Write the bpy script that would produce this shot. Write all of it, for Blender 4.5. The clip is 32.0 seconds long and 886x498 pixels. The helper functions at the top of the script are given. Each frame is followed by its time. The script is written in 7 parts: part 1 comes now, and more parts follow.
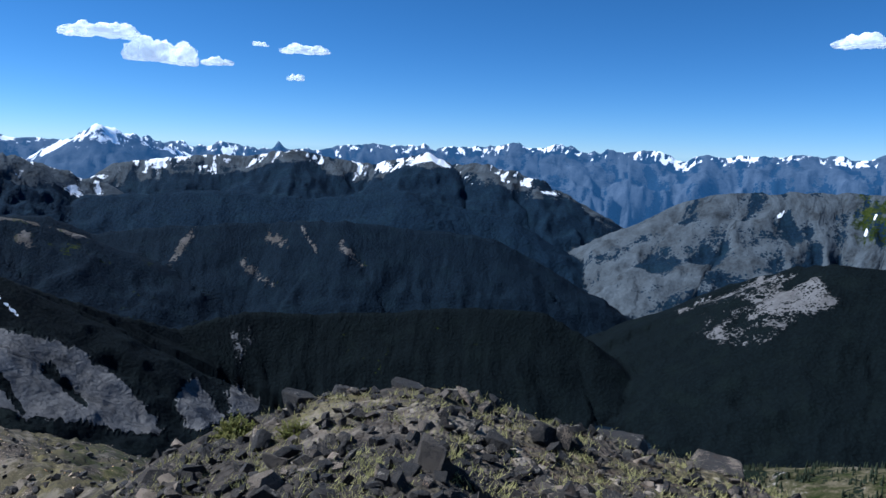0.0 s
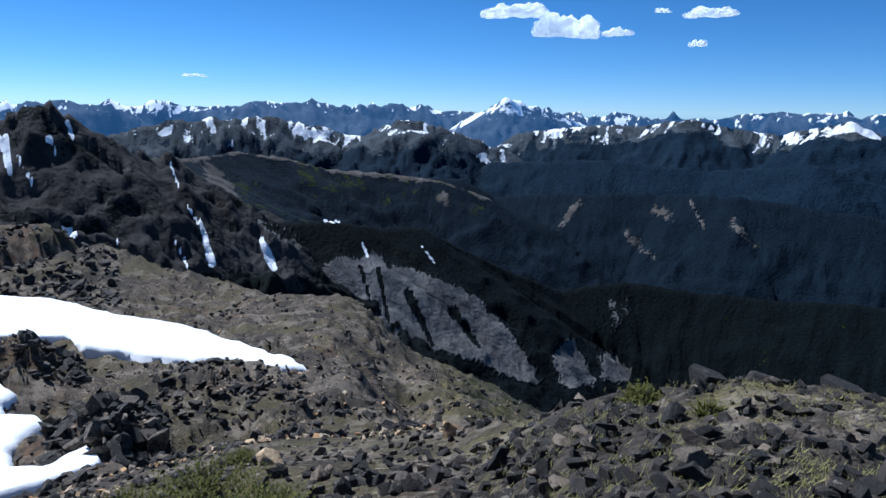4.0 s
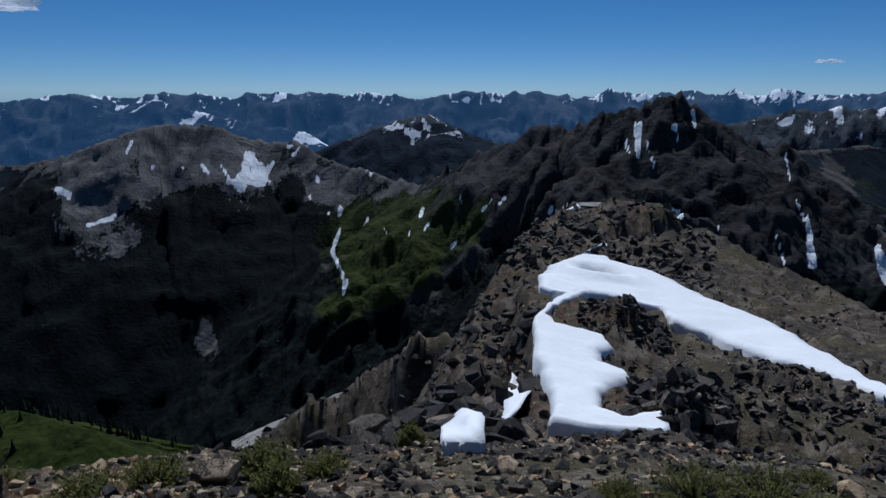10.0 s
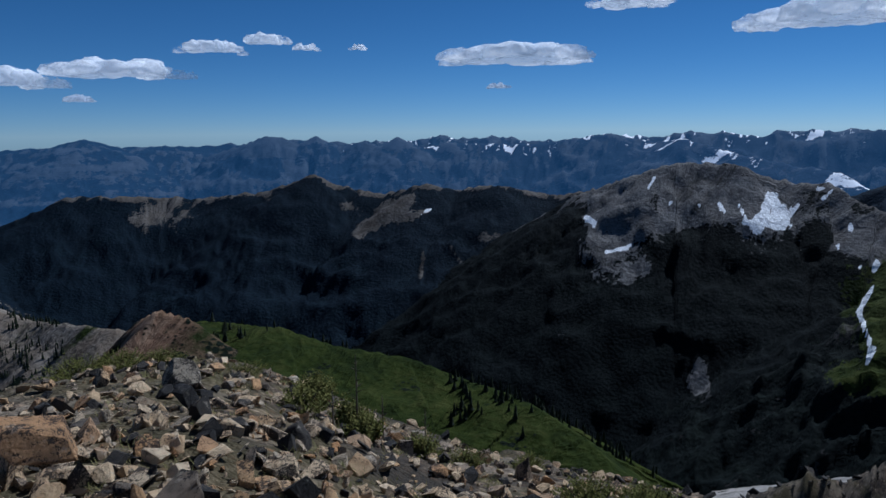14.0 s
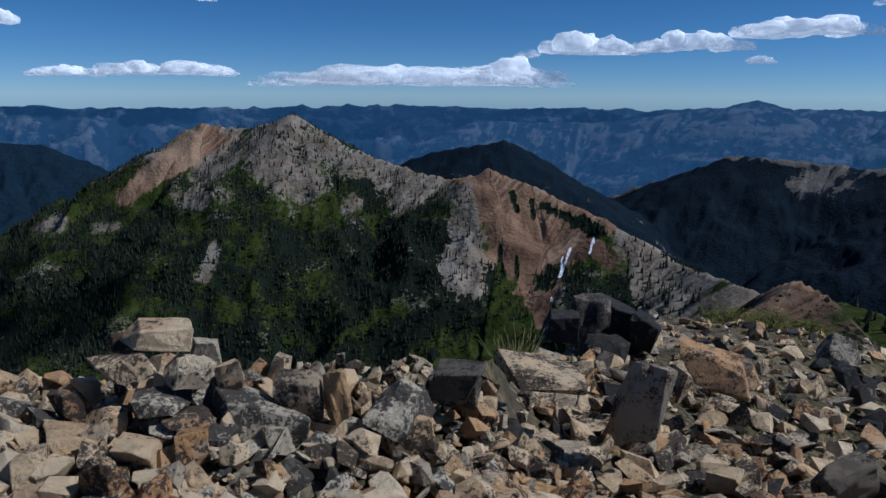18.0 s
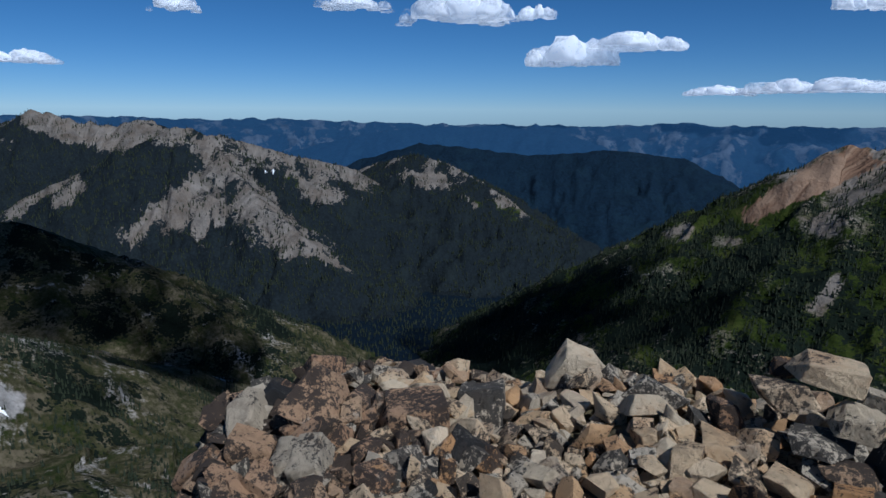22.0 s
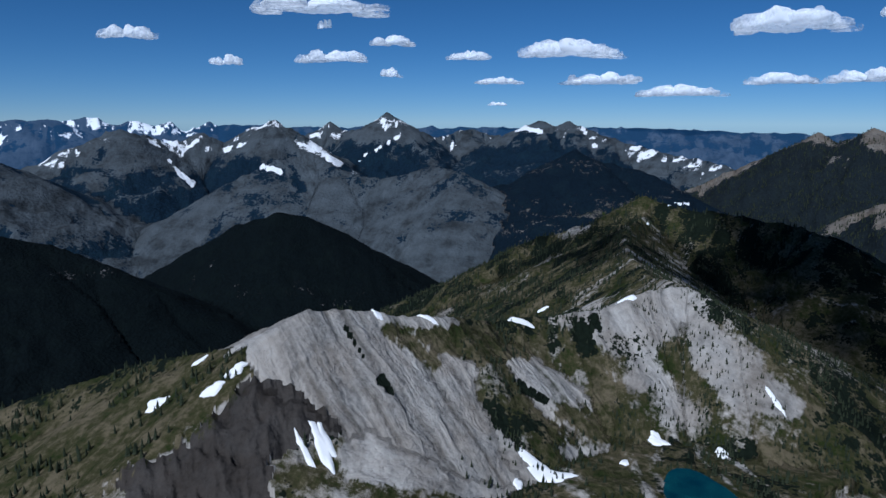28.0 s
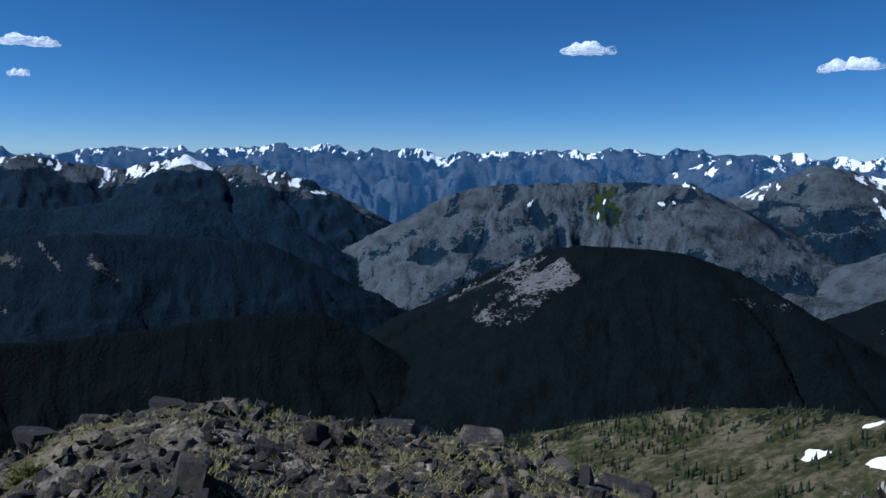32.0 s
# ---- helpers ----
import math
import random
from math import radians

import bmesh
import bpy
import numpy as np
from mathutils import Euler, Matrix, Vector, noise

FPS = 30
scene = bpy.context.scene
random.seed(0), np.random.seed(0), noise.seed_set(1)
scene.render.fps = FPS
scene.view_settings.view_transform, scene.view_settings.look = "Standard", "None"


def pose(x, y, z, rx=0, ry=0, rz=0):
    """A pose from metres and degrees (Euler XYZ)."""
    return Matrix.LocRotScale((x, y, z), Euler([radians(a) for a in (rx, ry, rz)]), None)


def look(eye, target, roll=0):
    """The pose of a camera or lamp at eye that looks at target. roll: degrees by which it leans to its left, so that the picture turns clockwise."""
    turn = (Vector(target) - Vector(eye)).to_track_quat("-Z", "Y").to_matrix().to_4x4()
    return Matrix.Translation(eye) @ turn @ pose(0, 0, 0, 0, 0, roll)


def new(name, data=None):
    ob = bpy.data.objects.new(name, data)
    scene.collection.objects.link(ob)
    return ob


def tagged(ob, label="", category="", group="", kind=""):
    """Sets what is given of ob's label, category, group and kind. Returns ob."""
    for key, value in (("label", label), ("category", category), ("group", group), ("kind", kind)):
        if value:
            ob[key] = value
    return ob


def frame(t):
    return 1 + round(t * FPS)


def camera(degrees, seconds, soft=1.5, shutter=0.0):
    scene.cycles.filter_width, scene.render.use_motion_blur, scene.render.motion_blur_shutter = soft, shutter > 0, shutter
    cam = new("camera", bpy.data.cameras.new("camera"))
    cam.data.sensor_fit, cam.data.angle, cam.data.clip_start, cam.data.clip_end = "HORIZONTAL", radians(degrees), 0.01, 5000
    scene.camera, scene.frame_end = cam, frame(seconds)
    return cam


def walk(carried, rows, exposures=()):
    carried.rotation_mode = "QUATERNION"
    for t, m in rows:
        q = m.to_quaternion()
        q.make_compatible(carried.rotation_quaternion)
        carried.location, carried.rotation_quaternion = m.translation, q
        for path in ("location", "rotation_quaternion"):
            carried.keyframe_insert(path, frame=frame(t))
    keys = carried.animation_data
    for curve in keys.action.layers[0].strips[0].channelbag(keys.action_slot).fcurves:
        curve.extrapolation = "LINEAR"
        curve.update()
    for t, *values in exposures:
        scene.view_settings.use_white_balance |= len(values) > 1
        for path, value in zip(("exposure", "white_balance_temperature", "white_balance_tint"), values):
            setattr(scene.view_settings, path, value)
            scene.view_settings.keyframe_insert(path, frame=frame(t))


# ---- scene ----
cam = camera(66.25, 32.0)
# seconds, place, heading, pitch, roll
ROWS = [
    (0.0, -0.02, 0.00, 1.60, 0.01, -8.40, -1.86),
    (0.5, -0.04, 0.00, 1.59, 2.53, -8.30, -1.97),
    (1.0, -0.09, 0.01, 1.58, 6.57, -8.45, -2.34),
    (1.5, -0.14, 0.02, 1.57, 11.02, -8.93, -2.48),
    (2.0, -0.21, 0.03, 1.55, 15.21, -9.32, -2.40),
    (2.5, -0.29, 0.03, 1.53, 18.62, -9.86, -2.28),
    (3.0, -0.38, 0.04, 1.51, 24.15, -10.38, -1.67),
    (3.5, -0.43, 0.04, 1.49, 27.86, -10.97, -2.04),
    (4.0, -0.45, 0.06, 1.49, 31.86, -11.66, -1.07),
    (4.5, -0.44, 0.06, 1.49, 35.57, -11.35, -0.95),
    (6.5, -0.50, 0.08, 1.44, 49.87, -11.03, -1.46),
    (7.0, -0.50, 0.07, 1.44, 54.24, -10.84, -1.11),
    (7.5, -0.49, 0.05, 1.44, 60.73, -11.29, -1.02),
    (8.0, -0.48, 0.03, 1.44, 66.15, -12.13, -1.66),
    (8.5, -0.49, 0.02, 1.44, 69.82, -13.04, -1.11),
    (9.0, -0.49, 0.00, 1.45, 74.80, -13.68, -1.68),
    (9.5, -0.49, -0.03, 1.47, 76.64, -13.21, -0.48),
    (10.0, -0.50, -0.07, 1.49, 80.21, -13.08, -0.18),
    (10.5, -0.51, -0.11, 1.52, 85.12, -12.55, 0.03),
    (11.0, -0.50, -0.14, 1.55, 89.47, -11.36, -0.41),
    (11.5, -0.49, -0.17, 1.56, 92.71, -10.68, -0.25),
    (12.0, -0.48, -0.19, 1.55, 97.43, -11.10, -2.15),
    (12.5, -0.46, -0.22, 1.54, 104.10, -10.70, -0.32),
    (13.0, -0.44, -0.24, 1.55, 109.78, -10.14, 1.10),
    (13.5, -0.42, -0.26, 1.55, 115.27, -10.02, 0.97),
    (15.5, -0.28, -0.44, 1.54, 139.43, -10.80, 0.14),
    (16.0, -0.26, -0.45, 1.53, 143.24, -13.55, -0.01),
    (16.5, -0.22, -0.45, 1.52, 153.82, -14.63, 0.68),
    (17.0, -0.17, -0.43, 1.52, 160.88, -14.65, 0.72),
    (17.5, -0.12, -0.41, 1.52, 166.78, -13.32, 0.76),
    (18.0, -0.05, -0.42, 1.52, 173.76, -12.76, -0.36),
    (18.5, 0.03, -0.44, 1.53, 182.08, -11.59, 0.64),
    (19.0, 0.09, -0.46, 1.53, 184.65, -10.81, 0.39),
    (19.5, 0.12, -0.47, 1.53, 190.73, -11.53, -0.97),
    (20.0, 0.12, -0.47, 1.53, 198.16, -11.43, -1.32),
    (20.5, 0.13, -0.47, 1.52, 209.05, -11.54, 0.45),
    (21.0, 0.14, -0.46, 1.52, 215.10, -11.51, 0.22),
    (21.5, 0.16, -0.43, 1.52, 219.14, -11.75, -0.19),
    (22.0, 0.18, -0.40, 1.52, 223.64, -11.61, -0.43),
    (22.5, 0.20, -0.36, 1.53, 229.87, -11.50, -0.77),
    (23.0, 0.22, -0.32, 1.53, 236.75, -11.36, -0.81),
    (23.5, 0.22, -0.29, 1.53, 243.32, -11.13, -0.26),
    (24.0, 0.22, -0.27, 1.53, 246.99, -11.40, 0.39),
    (24.5, 0.22, -0.25, 1.54, 247.88, -10.96, 0.05),
    (26.5, 0.19, -0.02, 1.58, 264.36, -11.38, 1.41),
    (27.0, 0.22, -0.02, 1.57, 271.67, -11.17, 0.94),
    (27.5, 0.26, -0.02, 1.57, 279.82, -10.65, -0.52),
    (28.0, 0.28, -0.03, 1.58, 286.40, -10.49, -0.21),
    (28.5, 0.29, -0.03, 1.59, 293.19, -10.43, -1.15),
    (29.0, 0.29, -0.02, 1.59, 302.14, -10.36, -0.70),
    (29.5, 0.30, 0.00, 1.59, 307.48, -9.89, -0.61),
    (30.0, 0.31, 0.00, 1.58, 314.10, -9.44, -0.60),
    (30.5, 0.27, 0.00, 1.58, 324.85, -5.51, -0.85),
    (31.0, 0.21, 0.00, 1.57, 330.43, -5.66, -0.49),
    (31.5, 0.15, -0.00, 1.57, 335.36, -6.82, -0.29),
    (32.0, 0.12, -0.00, 1.57, 340.71, -8.04, -0.66),
]
walk(cam, [(t, pose(x, y, z, 90 + p, r, w)) for t, x, y, z, w, p, r in ROWS],
     [(0, 0.55, 5200, 10), (4.5, 0.4, 5200, 10), (8, -0.68, 5300, 10), (14, -0.5, 5200, 10), (19, -0.28, 5300, 10), (23, -0.38, 5300, 10), (27, -0.46, 5250, 10), (30, -0.3, 5150, 10), (32, 0.0, 5100, 10)])

# ---- daylight ----
SUN_AZ, SUN_EL = 80.0, 46.0
world = bpy.data.worlds.new("world")
scene.world = world
world.use_nodes = True
wn = world.node_tree.nodes
sky = wn.new("ShaderNodeTexSky")
sky.sky_type = "NISHITA"
sky.sun_disc = False
sky.sun_elevation = radians(SUN_EL)
sky.sun_rotation = radians(-SUN_AZ)
sky.altitude = 3000
sky.air_density = 0.75
sky.dust_density = 0.0
sky.ozone_density = 6.0
wn["Background"].inputs["Strength"].default_value = 0.07
deep = wn.new("ShaderNodeHueSaturation")
deep.inputs["Saturation"].default_value = 1.12
deep.inputs["Hue"].default_value = 0.494
world.node_tree.links.new(sky.outputs[0], deep.inputs["Color"])
world.node_tree.links.new(deep.outputs[0], wn["Background"].inputs["Color"])
sun = new("sun", bpy.data.lights.new("sun", "SUN"))
sun.data.energy, sun.data.angle, sun.data.color = 4.9, radians(0.53), (1.0, 0.95, 0.88)
sun_way = Vector((-math.sin(radians(SUN_AZ)) * math.cos(radians(SUN_EL)), math.cos(radians(SUN_AZ)) * math.cos(radians(SUN_EL)), math.sin(radians(SUN_EL))))
sun.matrix_world = look(sun_way * 100, (0, 0, 0))
EYE = 1.6


# ---- materials ----
def material(name, rough=0.9, spec=0.2):
    m = bpy.data.materials.new(name)
    m.use_nodes = True
    p = m.node_tree.nodes["Principled BSDF"]
    p.inputs["Roughness"].default_value = rough
    p.inputs["Specular IOR Level"].default_value = spec
    return m, m.node_tree.nodes, m.node_tree.links, p


def noise_node(n, l, scale, detail=6, rough=0.6, vec=None, kind="ShaderNodeTexNoise"):
    t = n.new(kind)
    t.inputs["Scale"].default_value = scale
    if kind == "ShaderNodeTexNoise":
        t.inputs["Detail"].default_value = detail
        t.inputs["Roughness"].default_value = rough
    if vec is None:
        vec = n.new("ShaderNodeNewGeometry").outputs["Position"]
    l.new(vec, t.inputs["Vector"])
    return t


def maths(n, l, op, a, b=0.0, clamp=False):
    k = n.new("ShaderNodeMath")
    k.operation, k.use_clamp = op, clamp
    for i, v in enumerate((a, b)):
        if isinstance(v, (int, float)):
            k.inputs[i].default_value = v
        else:
            l.new(v, k.inputs[i])
    return k.outputs[0]


def ramp(n, l, fac, stops):
    r = n.new("ShaderNodeValToRGB")
    el = r.color_ramp.elements
    while len(el) < len(stops):
        el.new(0.5)
    for e, (p, c) in zip(el, stops):
        e.position, e.color = p, (*c, 1) if len(c) == 3 else c
    l.new(fac, r.inputs[0])
    return r.outputs[0]


def mix(n, l, fac, a, b):
    k = n.new("ShaderNodeMix")
    k.data_type = "RGBA"
    if isinstance(fac, (int, float)):
        k.inputs[0].default_value = fac
    else:
        l.new(fac, k.inputs[0])
    for i, v in ((6, a), (7, b)):
        if isinstance(v, tuple):
            k.inputs[i].default_value = (*v, 1)
        else:
            l.new(v, k.inputs[i])
    return k.outputs[2]


def bump(n, l, p, height, strength, dist):
    b = n.new("ShaderNodeBump")
    b.inputs["Strength"].default_value, b.inputs["Distance"].default_value = strength, dist
    l.new(height, b.inputs["Height"])
    l.new(b.outputs[0], p.inputs["Normal"])


def land(name, wood, stone, size, haze=(0, 0, 0), glow=0.0, warm=0.6, lush=False):
    """Mountain land cover: woods, stone, grass, red soil and old snow by the vertex layer 'cover'; ribs run down from the crest. size: metres of one tree."""
    m, n, l, p = material(name, 0.95, 0.05)
    at = n.new("ShaderNodeAttribute")
    at.attribute_name = "cover"
    sep = n.new("ShaderNodeSeparateColor")
    l.new(at.outputs["Color"], sep.inputs[0])
    run = n.new("ShaderNodeAttribute")
    run.attribute_name = "run"
    stretch = n.new("ShaderNodeVectorMath")
    stretch.operation = "MULTIPLY"
    stretch.inputs[1].default_value = (0.4 / size, (0.026 if size < 5.5 else 0.05 if size < 8 else 0.12) / size, 1.0)
    l.new(run.outputs["Vector"], stretch.inputs[0])
    rib = noise_node(n, l, 1.0, 8, 0.62, stretch.outputs[0]).outputs["Fac"]
    rib = maths(n, l, "ADD", maths(n, l, "MULTIPLY", maths(n, l, "SUBTRACT", rib, 0.5), 2.1 if size < 4.5 else 1.7), 0.5)
    wide = noise_node(n, l, 0.12 / size, 5, 0.65).outputs["Fac"]
    fine = noise_node(n, l, 0.7 / size, 7, 0.72).outputs["Fac"]
    trees = noise_node(n, l, 1.0 / size, kind="ShaderNodeTexVoronoi").outputs["Distance"]
    small = noise_node(n, l, 2.1 / size, kind="ShaderNodeTexVoronoi").outputs["Distance"]
    clump = noise_node(n, l, 0.24 / size, 4, 0.6).outputs["Fac"]
    slope = n.new("ShaderNodeVectorMath")
    slope.operation = "MULTIPLY"
    slope.inputs[1].default_value = (0.13 / size, 0.03 / size, 1.0)
    l.new(run.outputs["Vector"], slope.inputs[0])
    bend = noise_node(n, l, 0.05 / size, 3, 0.6).outputs["Color"]
    sway = n.new("ShaderNodeVectorMath")
    sway.operation = "MULTIPLY_ADD"
    sway.inputs[1].default_value = (1.1, 1.1, 0.0)
    l.new(bend, sway.inputs[0])
    l.new(slope.outputs[0], sway.inputs[2])
    gully = noise_node(n, l, 1.0, 5, 0.6, sway.outputs[0])
    gully.noise_type, gully.normalize = "RIDGED_MULTIFRACTAL", False
    gully.inputs["Offset"].default_value, gully.inputs["Gain"].default_value, gully.inputs["Lacunarity"].default_value = 0.9, 1.6, 2.1
    gully = gully.outputs["Fac"]
    crest = n.new("ShaderNodeMapRange")
    crest.inputs["From Min"].default_value, crest.inputs["From Max"].default_value = 0.2, 1.3
    l.new(gully, crest.inputs["Value"])
    crest = crest.outputs[0]

    def blend(a, b, c):
        k = maths(n, l, "ADD", maths(n, l, "MULTIPLY", fine, a), maths(n, l, "MULTIPLY", wide, b))
        return maths(n, l, "SUBTRACT", maths(n, l, "ADD", k, maths(n, l, "MULTIPLY", rib, c)), 0.5)

    broken, gullied = blend(0.5, 0.25, 0.25), blend(0.45, 0.15, 0.4)

    def steps(v, a, b):
        r = n.new("ShaderNodeMapRange")
        r.inputs["From Min"].default_value, r.inputs["From Max"].default_value = a, b
        l.new(v, r.inputs["Value"])
        return r.outputs[0]

    def mask(v, way, soft=0.1, amount=1.2):
        return steps(maths(n, l, "ADD", v, maths(n, l, "MULTIPLY", way, amount)), 0.5 - soft, 0.5 + soft)

    # single trees and clumps: closed where nothing is bare, thinning out towards rock and grass
    open_land = maths(n, l, "ADD", maths(n, l, "ADD", sep.outputs[0], sep.outputs[1]), sep.outputs[2])
    canopy = maths(n, l, "ADD", maths(n, l, "MULTIPLY", trees, -0.6), maths(n, l, "MULTIPLY", small, -0.4))
    canopy = maths(n, l, "ADD", maths(n, l, "ADD", canopy, 1.0), maths(n, l, "MULTIPLY", maths(n, l, "SUBTRACT", clump, 0.5), 1.3))
    canopy = maths(n, l, "ADD", canopy, maths(n, l, "MULTIPLY", maths(n, l, "SUBTRACT", crest, 0.45), -0.55))
    wooded = steps(maths(n, l, "SUBTRACT", maths(n, l, "ADD", canopy, 0.4), maths(n, l, "MULTIPLY", open_land, 1.8)), -0.08, 0.04)
    forest = mix(n, l, ramp(n, l, trees, [(0.1, (1, 1, 1)), (0.75, (0, 0, 0))]), wood, tuple(c * 1.6 for c in wood))
    forest = mix(n, l, ramp(n, l, wide, [(0.5, (0, 0, 0)), (0.75, (0.5, 0.5, 0.5))]), forest, tuple(c * f for c, f in zip(wood, (2.4, 2.3, 1.8))))
    tn = n.new("ShaderNodeAttribute")
    tn.attribute_name = "tone"
    rockf = maths(n, l, "ADD", maths(n, l, "MULTIPLY", fine, 0.5), maths(n, l, "MULTIPLY", rib, 0.5))
    rockf = maths(n, l, "ADD", rockf, maths(n, l, "SUBTRACT", maths(n, l, "MULTIPLY", tn.outputs["Fac"], 0.4), 0.2))
    rockc = ramp(n, l, rockf, [(0.3, tuple(c * 0.4 for c in stone)), (0.47, tuple(c * 0.9 for c in stone)), (0.7, tuple(min(1, c * 1.35) for c in stone))])
    rockc = mix(n, l, ramp(n, l, wide, [(0.42, (0, 0, 0)), (0.6, (warm, warm, warm))]), rockc, tuple(c * f for c, f in zip(stone, (0.75, 0.62, 0.5))))
    grassc = ramp(n, l, maths(n, l, "ADD", blend(0.5, 0.5, 0.0), 0.5), [(0.4, (0.02, 0.028, 0.008)), (0.49, (0.05, 0.047, 0.022)), (0.58, (0.12, 0.1, 0.062))])
    if lush or glow:
        grassc = ramp(n, l, maths(n, l, "ADD", blend(0.5, 0.5, 0.0), 0.5), [(0.4, (0.013, 0.021, 0.004)), (0.5, (0.027, 0.038, 0.007)), (0.6, (0.043, 0.05, 0.012))])
    redc = ramp(n, l, rib, [(0.2, (0.085, 0.05, 0.034)), (0.5, (0.19, 0.115, 0.072)), (0.68, (0.26, 0.175, 0.115))])
    stony = maths(n, l, "DIVIDE", sep.outputs[0], maths(n, l, "ADD", maths(n, l, "ADD", sep.outputs[0], sep.outputs[1]), 0.03))
    col = mix(n, l, mask(stony, broken, 0.14, 2.0), grassc, rockc)
    col = mix(n, l, mask(sep.outputs[2], broken, 0.08, 1.0), col, redc)
    col = mix(n, l, wooded, col, forest)
    col = mix(n, l, mask(at.outputs["Alpha"], gullied, 0.03, 1.3), col, (0.86, 0.88, 0.9))
    l.new(col, p.inputs["Base Color"])
    h = maths(n, l, "ADD", maths(n, l, "MULTIPLY", trees, -0.4), maths(n, l, "MULTIPLY", fine, 0.9))
    h = maths(n, l, "ADD", h, maths(n, l, "MULTIPLY", rib, 0.5))
    bare = maths(n, l, "ADD", maths(n, l, "MULTIPLY", open_land, 1.9, True), 0.15)
    h = maths(n, l, "ADD", h, maths(n, l, "MULTIPLY", maths(n, l, "MULTIPLY", crest, bare), 1.5 if size < 5.5 else 0.8))
    bump(n, l, p, h, 0.25 if glow else 0.65, size * 0.8)
    # faint emission stands in for the blue haze over the farthest ranges
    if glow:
        p.inputs["Emission Color"].default_value = (*haze, 1)
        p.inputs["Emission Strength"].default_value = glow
    return m


WOOD = (0.006, 0.009, 0.006)
NEARLAND = land("near mountain land", WOOD, (0.33, 0.312, 0.285), 4.0, warm=0.25)
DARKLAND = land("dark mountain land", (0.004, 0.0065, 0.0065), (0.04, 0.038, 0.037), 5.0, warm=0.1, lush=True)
MEADOWLAND = land("green meadow land", WOOD, (0.15, 0.14, 0.12), 3.0, lush=True)
CLIFFLAND = land("layered cliff land", WOOD, (0.052, 0.047, 0.043), 2.2, warm=0.3)
WOODLAND = land("thinly wooded mountain land", (0.006, 0.0095, 0.0065), (0.19, 0.165, 0.136), 4.0, warm=0.5, lush=True)
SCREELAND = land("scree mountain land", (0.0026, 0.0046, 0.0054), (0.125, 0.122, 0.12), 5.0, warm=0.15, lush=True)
# wood colour blued and brightened to imitate haze over the ridges
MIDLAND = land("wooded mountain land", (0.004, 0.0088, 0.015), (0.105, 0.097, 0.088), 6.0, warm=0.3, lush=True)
# the blue of distance haze is put into these base colours
BLUELAND = land("haze-blue distant mountain land", (0.0054, 0.0132, 0.024), (0.062, 0.074, 0.084), 9.0, warm=0.1, lush=True)
# grey burnt trees, with valley haze also painted in as a paler, bluer wood
VALLEYLAND = land("burnt valley woods paled for haze", (0.0092, 0.013, 0.0155), (0.165, 0.148, 0.128), 6.0, warm=0.4, lush=True)
# haze painted in: blue emission over bluish wood and stone
FARLAND = land("far range land glowing with haze", (0.005, 0.013, 0.026), (0.042, 0.052, 0.066), 14.0, (0.05, 0.15, 0.33), 0.3, 0.0)


